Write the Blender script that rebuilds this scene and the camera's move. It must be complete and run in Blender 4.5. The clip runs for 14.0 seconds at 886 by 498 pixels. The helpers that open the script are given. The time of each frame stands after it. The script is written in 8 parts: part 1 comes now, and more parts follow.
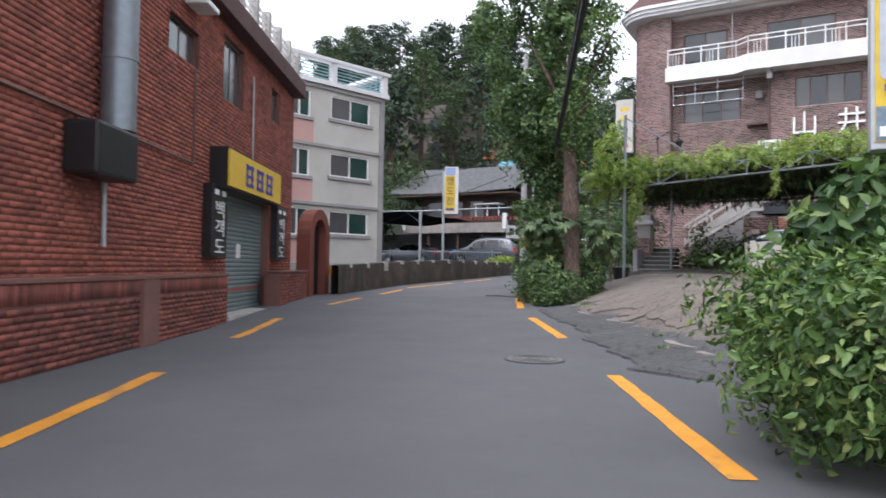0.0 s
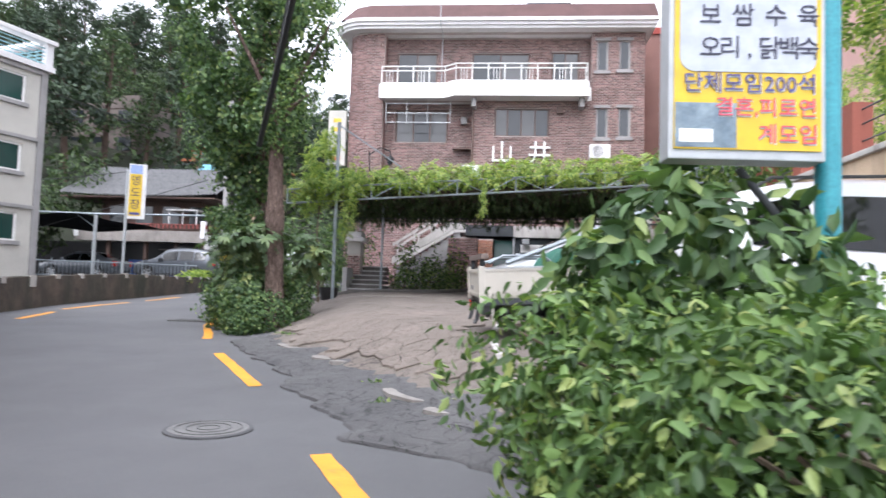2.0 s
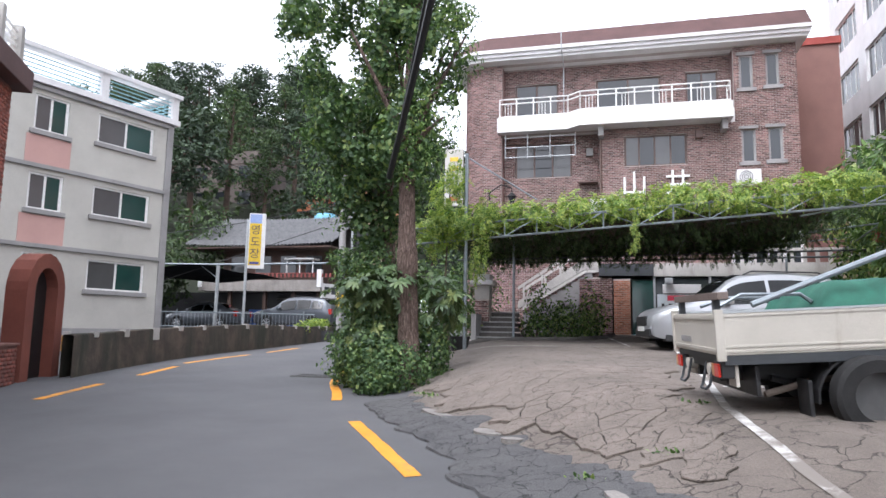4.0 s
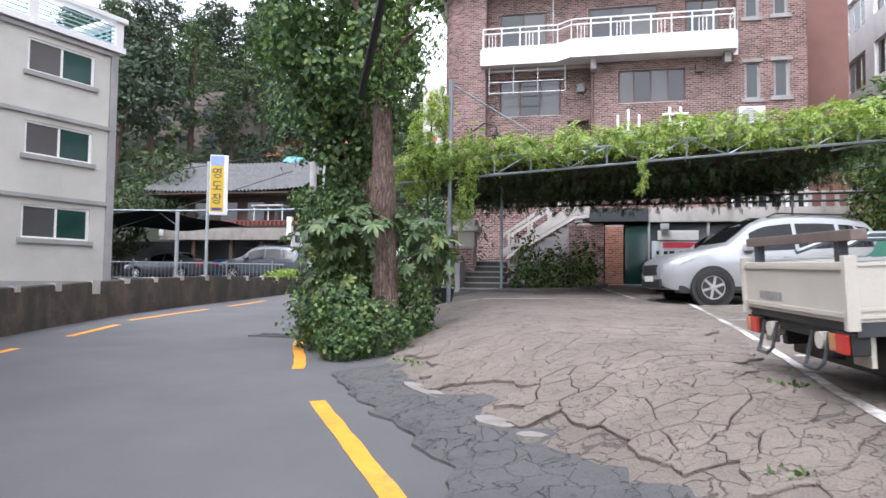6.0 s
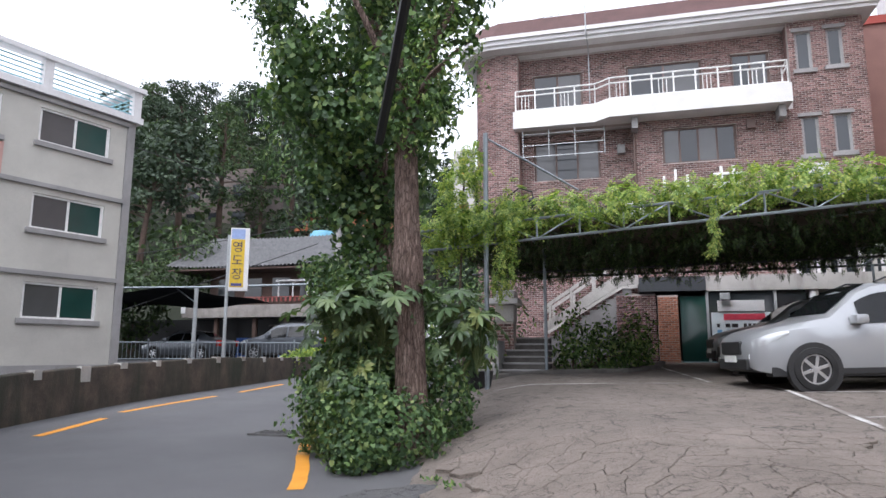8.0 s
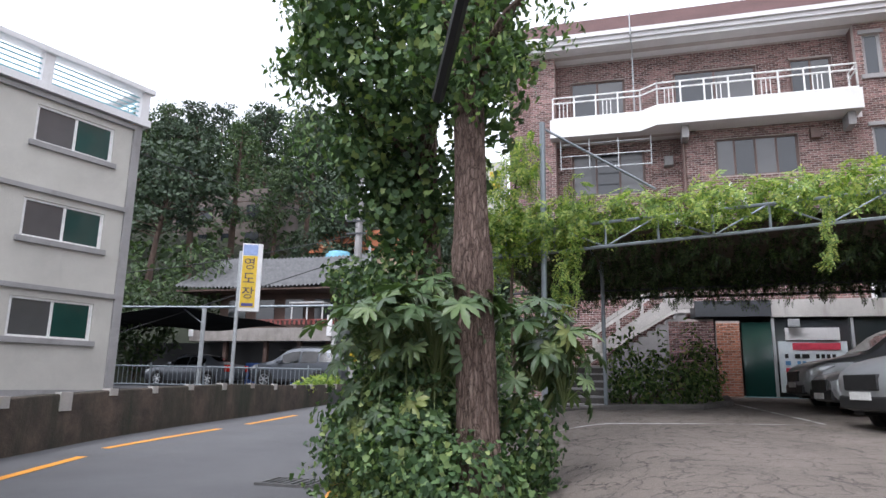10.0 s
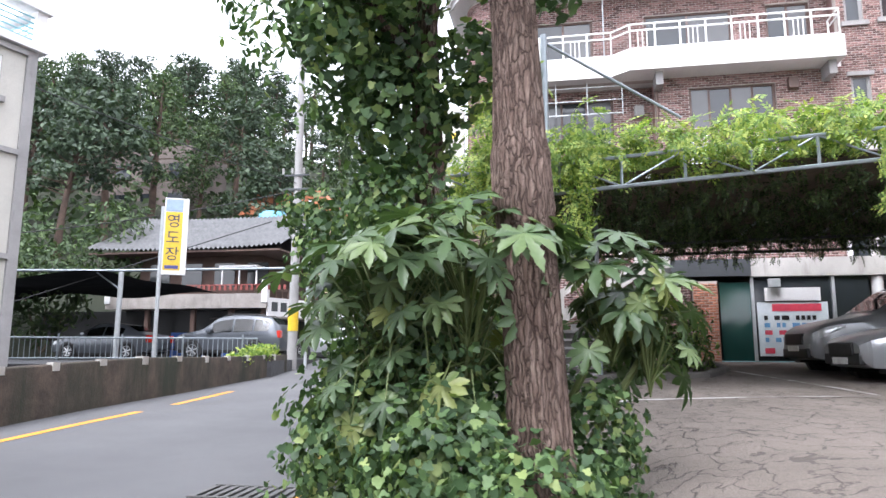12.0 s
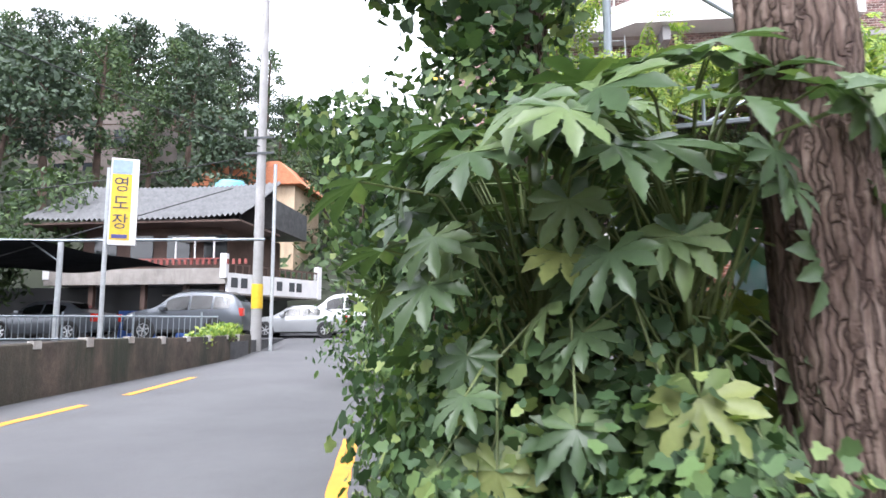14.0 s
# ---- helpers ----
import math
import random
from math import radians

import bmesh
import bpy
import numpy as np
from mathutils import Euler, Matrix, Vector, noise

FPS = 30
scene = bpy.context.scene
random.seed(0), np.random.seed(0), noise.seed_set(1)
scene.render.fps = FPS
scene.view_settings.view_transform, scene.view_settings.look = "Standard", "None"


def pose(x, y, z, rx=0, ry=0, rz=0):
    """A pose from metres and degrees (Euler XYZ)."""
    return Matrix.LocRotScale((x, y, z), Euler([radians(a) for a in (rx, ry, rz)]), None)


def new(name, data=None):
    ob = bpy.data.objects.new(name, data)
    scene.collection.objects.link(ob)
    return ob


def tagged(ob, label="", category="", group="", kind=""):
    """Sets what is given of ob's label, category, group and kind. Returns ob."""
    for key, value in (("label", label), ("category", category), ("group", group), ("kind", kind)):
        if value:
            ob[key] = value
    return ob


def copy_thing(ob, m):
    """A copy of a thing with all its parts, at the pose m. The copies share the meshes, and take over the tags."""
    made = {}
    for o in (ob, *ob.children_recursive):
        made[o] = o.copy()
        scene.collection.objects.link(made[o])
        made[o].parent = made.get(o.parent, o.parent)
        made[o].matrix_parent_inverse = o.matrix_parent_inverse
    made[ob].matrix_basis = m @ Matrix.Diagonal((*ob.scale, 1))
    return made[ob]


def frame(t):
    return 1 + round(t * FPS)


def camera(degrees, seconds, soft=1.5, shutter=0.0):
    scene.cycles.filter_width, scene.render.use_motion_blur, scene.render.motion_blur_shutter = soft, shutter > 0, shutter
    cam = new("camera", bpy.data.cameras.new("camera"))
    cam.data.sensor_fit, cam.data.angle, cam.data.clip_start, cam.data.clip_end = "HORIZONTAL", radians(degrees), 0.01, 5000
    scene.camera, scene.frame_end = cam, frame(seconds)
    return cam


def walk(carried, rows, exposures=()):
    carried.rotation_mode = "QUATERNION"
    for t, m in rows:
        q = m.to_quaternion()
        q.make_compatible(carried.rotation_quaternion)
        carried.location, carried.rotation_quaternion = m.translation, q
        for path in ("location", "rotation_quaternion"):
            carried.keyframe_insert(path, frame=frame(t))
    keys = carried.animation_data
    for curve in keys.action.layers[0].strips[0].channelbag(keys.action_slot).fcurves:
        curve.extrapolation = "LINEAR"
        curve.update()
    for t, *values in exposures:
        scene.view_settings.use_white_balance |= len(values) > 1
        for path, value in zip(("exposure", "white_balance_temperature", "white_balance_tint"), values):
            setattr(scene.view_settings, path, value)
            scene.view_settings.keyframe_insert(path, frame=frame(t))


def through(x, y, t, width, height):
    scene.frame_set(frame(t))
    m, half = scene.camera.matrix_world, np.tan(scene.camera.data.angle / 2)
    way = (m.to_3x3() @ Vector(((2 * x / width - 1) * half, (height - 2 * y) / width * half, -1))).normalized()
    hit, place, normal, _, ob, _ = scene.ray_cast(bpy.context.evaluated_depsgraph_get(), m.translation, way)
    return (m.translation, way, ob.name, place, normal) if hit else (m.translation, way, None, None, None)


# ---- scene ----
cam = camera(67.7, 14.0, shutter=0.3)
# seconds, x, y, z, tilt, roll, heading
PATH = [
    (0, -0.013, 0.132, 1.226, 91.59, -1.00, 30.22),
    (0.5, -0.128, 0.833, 1.265, 90.10, -1.81, 22.51),
    (1, -0.253, 1.532, 1.333, 90.06, -1.28, 9.92),
    (1.5, -0.397, 2.093, 1.421, 93.16, -2.41, 2.90),
    (2, -0.681, 2.340, 1.400, 93.40, -1.83, 5.21),
    (2.5, -0.984, 2.642, 1.489, 95.66, -0.79, 16.45),
    (2.7, -1.091, 2.829, 1.483, 96.61, -0.67, 16.57),
    (4.8, -2.258, 5.202, 1.460, 97.00, -0.71, 9.56),
    (5, -2.305, 5.398, 1.468, 96.32, -0.09, 8.05),
    (5.5, -2.456, 5.818, 1.517, 95.15, -0.15, 9.59),
    (6, -2.550, 6.313, 1.514, 92.69, -0.73, 12.21),
    (6.5, -2.697, 6.826, 1.591, 97.34, -0.12, 14.06),
    (7, -2.931, 7.416, 1.581, 99.26, -0.61, 13.24),
    (7.5, -2.989, 7.850, 1.635, 98.71, -0.30, 14.19),
    (9.8, -4.129, 10.131, 1.673, 101.65, -0.59, 15.92),
    (10, -4.275, 10.288, 1.661, 101.53, -0.98, 15.85),
    (10.5, -4.614, 10.757, 1.665, 98.62, -0.21, 14.97),
    (11, -4.951, 11.204, 1.682, 95.79, -0.35, 15.92),
    (11.5, -5.295, 11.843, 1.707, 96.32, 0.33, 9.77),
    (12, -5.543, 12.273, 1.708, 98.78, -0.08, 10.01),
    (12.5, -5.873, 12.764, 1.713, 98.73, -0.23, 5.18),
    (12.9, -6.111, 13.170, 1.742, 99.24, 0.14, 8.35),
    (13, -6.168, 13.255, 1.724, 98.83, 0.13, 10.54),
    (13.5, -6.483, 13.639, 1.707, 95.07, 0.23, 8.14),
    (14, -6.790, 14.117, 1.707, 96.97, 0.14, 6.06),
]
walk(cam, [(r[0], pose(*r[1:])) for r in PATH], [(t, e, 5980, 14) for t, e in ((0.0, 0.2), (0.5, 0.75), (1.0, 0.8), (1.5, 0.78), (2.0, 0.72), (2.5, 0.7), (5.0, 0.4), (5.5, 0.5), (6.0, 0.72), (6.5, 0.8), (7.0, 0.45), (7.5, 0.27), (10.0, 0.33), (10.5, 0.55), (11.0, 1.1), (11.5, 1.28), (12.0, 1.15), (12.5, 1.1), (13.0, 1.15), (13.5, 1.12), (14.0, 1.3))])

# ---- sky, sun ----
SUN_EL, SUN_AZ = 58.0, 200.0
world = bpy.data.worlds.new("overcast_sky")
scene.world = world
world.use_nodes = True
wn = world.node_tree.nodes
wl = world.node_tree.links
sky = wn.new("ShaderNodeTexSky")
sky.sky_type, sky.sun_disc = "NISHITA", False
sky.sun_elevation, sky.sun_rotation = radians(SUN_EL), radians(SUN_AZ)
sky.air_density, sky.dust_density, sky.ozone_density = 1.0, 6.0, 1.0
grey = wn.new("ShaderNodeHueSaturation")
grey.inputs["Saturation"].default_value = 0.2
wl.new(sky.outputs[0], grey.inputs["Color"])
cloud = wn.new("ShaderNodeMix")
cloud.data_type = "RGBA"
cloud.inputs[0].default_value = 0.6
cloud.inputs[7].default_value = (4.3, 4.35, 4.45, 1)
wl.new(grey.outputs[0], cloud.inputs[6])
wl.new(cloud.outputs[2], wn["Background"].inputs["Color"])
wn["Background"].inputs["Strength"].default_value = 0.37
sun = new("sun", bpy.data.lights.new("sun", "SUN"))
sun.data.energy, sun.data.angle, sun.data.color = 0.75, radians(30), (1.0, 0.98, 0.95)
sun.matrix_basis = pose(0, 0, 40, 90 - SUN_EL, 0, 180 - SUN_AZ)


# ---- small tools ----
rng = np.random.default_rng(7)


def world_of(ob):
    m = ob.matrix_basis
    return world_of(ob.parent) @ ob.matrix_parent_inverse @ m if ob.parent else m


def child_of(ob, parent):
    ob.parent = parent
    ob.matrix_parent_inverse = world_of(parent).inverted()
    return ob


def thing(name, label, category, at=(0, 0, 0), group="", kind=""):
    ob = new(name)
    ob.matrix_basis = Matrix.Translation(at)
    return tagged(ob, label, category, group, kind)


def finish(me, material, smooth=0.0):
    me.materials.append(material)
    if smooth:
        me.polygons.foreach_set("use_smooth", [True] * len(me.polygons))
        me.set_sharp_from_angle(angle=radians(smooth))
    return me


def part(name, bm, material, parent=None, label="", m=None, smooth=0.0):
    """Links a bmesh as one mesh object under a thing or a part."""
    me = bpy.data.meshes.new(name)
    if m is not None:
        bm.transform(m)
        if m.determinant() < 0:
            bmesh.ops.reverse_faces(bm, faces=bm.faces)
    bm.normal_update()
    bm.to_mesh(me)
    bm.free()
    ob = new(name, finish(me, material, smooth))
    if parent:
        child_of(ob, parent)
    if label:
        ob["label"] = label
    return ob


def shape(name, verts, faces, material, parent=None, label="", smooth=0.0):
    """The same from arrays of places and corners; all faces have as many corners."""
    verts, faces = np.asarray(verts, np.float32), np.asarray(faces, np.int32)
    me = bpy.data.meshes.new(name)
    n, k = faces.shape
    me.vertices.add(len(verts))
    me.vertices.foreach_set("co", verts.ravel())
    me.loops.add(n * k)
    me.loops.foreach_set("vertex_index", faces.ravel())
    me.polygons.add(n)
    me.polygons.foreach_set("loop_start", np.arange(0, n * k, k, dtype=np.int32))
    me.update(calc_edges=True)
    ob = new(name, finish(me, material, smooth))
    if parent:
        child_of(ob, parent)
    if label:
        ob["label"] = label
    return ob


def box(bm, x0, x1, y0, y1, z0, z1, bevel=0.0, m=None):
    x0, x1 = min(x0, x1), max(x0, x1)
    y0, y1 = min(y0, y1), max(y0, y1)
    vs = bmesh.ops.create_cube(bm, size=1)["verts"]
    bmesh.ops.scale(bm, vec=(x1 - x0, y1 - y0, z1 - z0), verts=vs)
    bmesh.ops.translate(bm, vec=((x0 + x1) / 2, (y0 + y1) / 2, (z0 + z1) / 2), verts=vs)
    if bevel:
        es = list({e for v in vs for e in v.link_edges})
        vs = bmesh.ops.bevel(bm, geom=es, offset=bevel, segments=2, profile=0.6, affect="EDGES")["verts"]
    if m is not None:
        bmesh.ops.transform(bm, matrix=m, verts=list({v for v in vs}))
    return bm


def boxed(*a, **k):
    return box(bmesh.new(), *a, **k)


def tube(bm, points, radius, sides=8, cap=True):
    """A round bar along points; radius is one number or one for each point."""
    points = [Vector(p) for p in points]
    radii = [radius] * len(points) if isinstance(radius, (int, float)) else radius
    rings, side = [], None
    for i, p in enumerate(points):
        way = (points[min(i + 1, len(points) - 1)] - points[max(i - 1, 0)]).normalized()
        if side is None:
            side = way.orthogonal().normalized()
        side = (side - way * side.dot(way)).normalized()
        up = way.cross(side)
        rings.append([bm.verts.new(p + radii[i] * (math.cos(a) * side + math.sin(a) * up)) for a in [2 * math.pi * k / sides for k in range(sides)]])
    for a, b in zip(rings, rings[1:]):
        for k in range(sides):
            bm.faces.new((a[k], a[(k + 1) % sides], b[(k + 1) % sides], b[k]))
    if cap:
        bm.faces.new(rings[0][::-1])
        bm.faces.new(rings[-1])
    return bm


def prism(bm, outline, d0, d1, axis="y"):
    """A closed outline of (a, z) carried from d0 to d1 along an axis."""
    put = (lambda a, z, d: (a, d, z)) if axis == "y" else ((lambda a, z, d: (d, a, z)) if axis == "x" else (lambda a, z, d: (a, z, d)))
    f = [bm.verts.new(put(a, z, d0)) for a, z in outline]
    g = [bm.verts.new(put(a, z, d1)) for a, z in outline]
    n = len(outline)
    for k in range(n):
        bm.faces.new((f[k], f[(k + 1) % n], g[(k + 1) % n], g[k]))
    bm.faces.new(f[::-1])
    bm.faces.new(g)
    bmesh.ops.recalc_face_normals(bm, faces=bm.faces)
    return bm


def lettering(name, body, size, material, parent, m, depth=0.004, label=""):
    """Raised letters in Blender's own font, centred on m, which faces along its own +z."""
    cu = bpy.data.curves.new(name, "FONT")
    cu.body, cu.size, cu.extrude = body, size, depth
    cu.align_x, cu.align_y = "CENTER", "CENTER"
    cu.resolution_u = 2
    ob = bpy.data.objects.new(name, cu)
    scene.collection.objects.link(ob)
    me = bpy.data.meshes.new_from_object(ob.evaluated_get(bpy.context.evaluated_depsgraph_get()))
    bpy.data.objects.remove(ob)
    me.transform(m)
    me.materials.clear()
    out = new(name, finish(me, material))
    child_of(out, parent)
    if label:
        out["label"] = label
    return out


# ---- materials ----
def principled(name):
    mat = bpy.data.materials.new(name)
    mat.use_nodes = True
    return mat, mat.node_tree, mat.node_tree.nodes["Principled BSDF"]


def ramp(tree, source, stops):
    r = tree.nodes.new("ShaderNodeValToRGB")
    els = r.color_ramp.elements
    while len(els) < len(stops):
        els.new(0.5)
    for e, (at, c) in zip(els, stops):
        e.position, e.color = at, (*c, 1) if len(c) == 3 else c
    tree.links.new(source, r.inputs[0])
    return r.outputs[0]


def mixed(tree, how, fac, a, b):
    n = tree.nodes.new("ShaderNodeMix")
    n.data_type, n.blend_type = "RGBA", how
    for sock, v in ((n.inputs[0], fac), (n.inputs[6], a), (n.inputs[7], b)):
        if isinstance(v, (int, float)):
            sock.default_value = v
        elif isinstance(v, tuple):
            sock.default_value = (*v, 1)
        else:
            tree.links.new(v, sock)
    return n.outputs[2]


def noise_of(tree, scale, detail=4, rough=0.6, vec=None):
    n = tree.nodes.new("ShaderNodeTexNoise")
    n.inputs["Scale"].default_value, n.inputs["Detail"].default_value, n.inputs["Roughness"].default_value = scale, detail, rough
    if vec is not None:
        tree.links.new(vec, n.inputs["Vector"])
    return n.outputs[0]


def object_place(tree, scale=(1, 1, 1)):
    """World-sized coordinates."""
    g = tree.nodes.new("ShaderNodeNewGeometry")
    mp = tree.nodes.new("ShaderNodeMapping")
    mp.inputs["Scale"].default_value = scale
    tree.links.new(g.outputs["Position"], mp.inputs["Vector"])
    return mp.outputs[0]


def surface(name, dark, light, grain=40.0, blotch=1.5, rough=0.7, bump=0.3, metal=0.0, vary=0.0, stain=None, stain_at=(0.55, 0.75), streak=False, bump_size=0.01, spec=0.5, flat=1.0):
    """Two tones, a fine grain, broad blotches, and stains in a third tone."""
    mat, tree, bsdf = principled(name)
    place = object_place(tree, (1, 1, flat))
    col = ramp(tree, noise_of(tree, blotch, 5, 0.65, place), [(0.3, dark), (0.7, light)])
    fine = noise_of(tree, grain, 3, 0.7, place)
    col = mixed(tree, "OVERLAY", 0.45, col, ramp(tree, fine, [(0.25, (0.25,) * 3), (0.75, (0.75,) * 3)]))
    if vary:
        g = tree.nodes.new("ShaderNodeNewGeometry")
        o = tree.nodes.new("ShaderNodeObjectInfo")
        add = tree.nodes.new("ShaderNodeMath")
        add.operation = "ADD"
        tree.links.new(g.outputs["Random Per Island"], add.inputs[0])
        tree.links.new(o.outputs["Random"], add.inputs[1])
        fr = tree.nodes.new("ShaderNodeMath")
        fr.operation = "FRACT"
        tree.links.new(add.outputs[0], fr.inputs[0])
        v = ramp(tree, fr.outputs[0], [(0.0, (0.5 - vary,) * 3), (1.0, (0.5 + vary,) * 3)])
        col = mixed(tree, "OVERLAY", 1.0, col, v)
    if stain:
        sv = object_place(tree, (1.3, 1.3, 0.25)) if streak else place
        col = mixed(tree, "MIX", ramp(tree, noise_of(tree, 1.1, 6, 0.7, sv), [(stain_at[0], (0, 0, 0)), (stain_at[1], (1, 1, 1))]), col, stain)
    tree.links.new(col, bsdf.inputs["Base Color"])
    bsdf.inputs["Roughness"].default_value, bsdf.inputs["Metallic"].default_value = rough, metal
    bsdf.inputs["Specular IOR Level"].default_value = spec
    if bump:
        b = tree.nodes.new("ShaderNodeBump")
        b.inputs["Strength"].default_value, b.inputs["Distance"].default_value = bump, bump_size
        tree.links.new(fine, b.inputs["Height"])
        tree.links.new(b.outputs[0], bsdf.inputs["Normal"])
    return mat


def plain(name, colour, rough=0.5, metal=0.0, coat=0.0, spec=0.5):
    mat, tree, bsdf = principled(name)
    fine = noise_of(tree, 9.0, 4, 0.6, object_place(tree))
    lo, hi = tuple(c * 0.86 for c in colour), tuple(min(1, c * 1.1) for c in colour)
    tree.links.new(ramp(tree, fine, [(0.3, lo), (0.7, hi)]), bsdf.inputs["Base Color"])
    tree.links.new(ramp(tree, fine, [(0.2, (rough * 0.85,) * 3), (0.8, (min(1, rough * 1.15),) * 3)]), bsdf.inputs["Roughness"])
    bsdf.inputs["Metallic"].default_value, bsdf.inputs["Coat Weight"].default_value = metal, coat
    bsdf.inputs["Specular IOR Level"].default_value = spec
    return mat


def leafy(name, stops, rough=0.45, through=0.3, scale=30.0):
    """Leaves: each its own green, a little light through them."""
    mat, tree, bsdf = principled(name)
    g = tree.nodes.new("ShaderNodeNewGeometry")
    o = tree.nodes.new("ShaderNodeObjectInfo")
    add = tree.nodes.new("ShaderNodeMath")
    add.operation = "ADD"
    tree.links.new(g.outputs["Random Per Island"], add.inputs[0])
    tree.links.new(o.outputs["Random"], add.inputs[1])
    fr = tree.nodes.new("ShaderNodeMath")
    fr.operation = "FRACT"
    tree.links.new(add.outputs[0], fr.inputs[0])
    col = ramp(tree, fr.outputs[0], stops)
    place = object_place(tree)
    col = mixed(tree, "OVERLAY", 0.5, col, ramp(tree, noise_of(tree, 1.7, 4, 0.6, place), [(0.3, (0.36,) * 3), (0.7, (0.62,) * 3)]))
    col = mixed(tree, "OVERLAY", 0.3, col, ramp(tree, noise_of(tree, scale, 3, 0.6, place), [(0.3, (0.35,) * 3), (0.7, (0.65,) * 3)]))
    hs = tree.nodes.new("ShaderNodeHueSaturation")
    hs.inputs["Hue"].default_value, hs.inputs["Saturation"].default_value, hs.inputs["Value"].default_value = 0.488, 0.8, 1.1
    tree.links.new(col, hs.inputs["Color"])
    col = hs.outputs[0]
    tree.links.new(col, bsdf.inputs["Base Color"])
    bsdf.inputs["Roughness"].default_value, bsdf.inputs["Specular IOR Level"].default_value = rough, 0.3
    tr = tree.nodes.new("ShaderNodeBsdfTranslucent")
    tree.links.new(mixed(tree, "MULTIPLY", 1.0, col, (1.0, 1.15, 0.5)), tr.inputs["Color"])
    mx = tree.nodes.new("ShaderNodeMixShader")
    mx.inputs[0].default_value = through
    tree.links.new(bsdf.outputs[0], mx.inputs[1])
    tree.links.new(tr.outputs[0], mx.inputs[2])
    tree.links.new(mx.outputs[0], tree.nodes["Material Output"].inputs["Surface"])
    return mat


def glassy(name, tint, rough=0.08):
    """Dark window glass, seen from outside."""
    mat, tree, bsdf = principled(name)
    tree.links.new(ramp(tree, noise_of(tree, 0.8, 3, 0.5, object_place(tree)), [(0.3, tuple(c * 0.7 for c in tint)), (0.7, tint)]), bsdf.inputs["Base Color"])
    bsdf.inputs["Roughness"].default_value, bsdf.inputs["Specular IOR Level"].default_value = rough, 0.7
    return mat


M_ASPHALT = surface("asphalt", (0.071, 0.071, 0.074), (0.101, 0.101, 0.104), grain=130, blotch=0.45, rough=0.85, bump=0.5, bump_size=0.006)
M_PATCH = surface("asphalt_patch", (0.06, 0.061, 0.064), (0.10, 0.10, 0.104), grain=60, blotch=2.5, rough=0.9, bump=0.8, bump_size=0.02)
M_YELLOW = surface("yellow_road_paint", (0.55, 0.22, 0.012), (0.68, 0.3, 0.025), grain=90, blotch=3, rough=0.7, bump=0.3, stain=(0.16, 0.13, 0.09), stain_at=(0.54, 0.68))
M_WHITELINE = surface("white_road_paint", (0.48, 0.47, 0.45), (0.64, 0.63, 0.6), grain=70, blotch=3, rough=0.8, stain=(0.18, 0.16, 0.14), stain_at=(0.42, 0.56))
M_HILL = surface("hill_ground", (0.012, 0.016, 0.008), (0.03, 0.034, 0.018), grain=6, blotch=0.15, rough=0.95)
M_REDBRICK = surface("red_brick", (0.2, 0.058, 0.04), (0.3, 0.09, 0.058), grain=60, blotch=0.9, rough=0.85, bump=0.4, vary=0.16, stain=(0.07, 0.04, 0.035), stain_at=(0.62, 0.85), streak=True)
M_REDMORTAR = surface("red_wall_mortar", (0.13, 0.06, 0.05), (0.2, 0.1, 0.08), grain=60, blotch=1.0, rough=0.95)
M_PINKBRICK = surface("brown_pink_brick", (0.15, 0.085, 0.078), (0.26, 0.155, 0.14), grain=50, blotch=0.8, rough=0.85, bump=0.4, vary=0.25)
M_PALEMORTAR = surface("pale_mortar", (0.36, 0.32, 0.29), (0.48, 0.43, 0.4), grain=60, blotch=1.0, rough=0.95)
M_ROOFTILE = surface("maroon_roof", (0.07, 0.034, 0.031), (0.105, 0.052, 0.048), grain=25, blotch=1.2, rough=0.8)
M_WHITE = surface("white_paint", (0.6, 0.59, 0.585), (0.72, 0.71, 0.705), grain=40, blotch=1.0, rough=0.6, bump=0.1, stain=(0.45, 0.43, 0.4), stain_at=(0.6, 0.85), streak=True)
M_PLASTER = surface("cream_plaster", (0.43, 0.415, 0.375), (0.53, 0.515, 0.465), grain=80, blotch=0.6, rough=0.9, bump=0.3, stain=(0.36, 0.35, 0.33), stain_at=(0.6, 0.9), streak=True)
M_PINKPLASTER = surface("pink_plaster", (0.46, 0.28, 0.25), (0.55, 0.34, 0.3), grain=80, blotch=0.6, rough=0.9)
M_GREYSTONE = surface("grey_trim", (0.24, 0.235, 0.23), (0.33, 0.32, 0.315), grain=60, blotch=1.2, rough=0.85, stain=(0.16, 0.15, 0.15), stain_at=(0.55, 0.8), streak=True)
M_CONCRETE = surface("weathered_concrete", (0.34, 0.325, 0.3), (0.48, 0.46, 0.43), grain=50, blotch=1.0, rough=0.9, stain=(0.2, 0.18, 0.16), stain_at=(0.52, 0.75), streak=True)
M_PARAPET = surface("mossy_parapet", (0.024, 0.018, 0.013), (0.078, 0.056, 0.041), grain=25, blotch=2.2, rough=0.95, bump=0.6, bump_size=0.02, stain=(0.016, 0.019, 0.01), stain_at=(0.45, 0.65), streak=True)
M_GLASS = glassy("dark_glass", (0.03, 0.035, 0.04))
M_GREENGLASS = glassy("green_glass", (0.018, 0.062, 0.053))
M_CURTAIN = glassy("curtained_glass", (0.10, 0.10, 0.10), 0.15)
M_WHITEFRAME = plain("white_frame", (0.75, 0.75, 0.73), 0.4)
M_BROWNFRAME = plain("brown_frame", (0.12, 0.075, 0.06), 0.5)
M_STEEL = plain("painted_steel", (0.42, 0.44, 0.45), 0.5, 0.3)
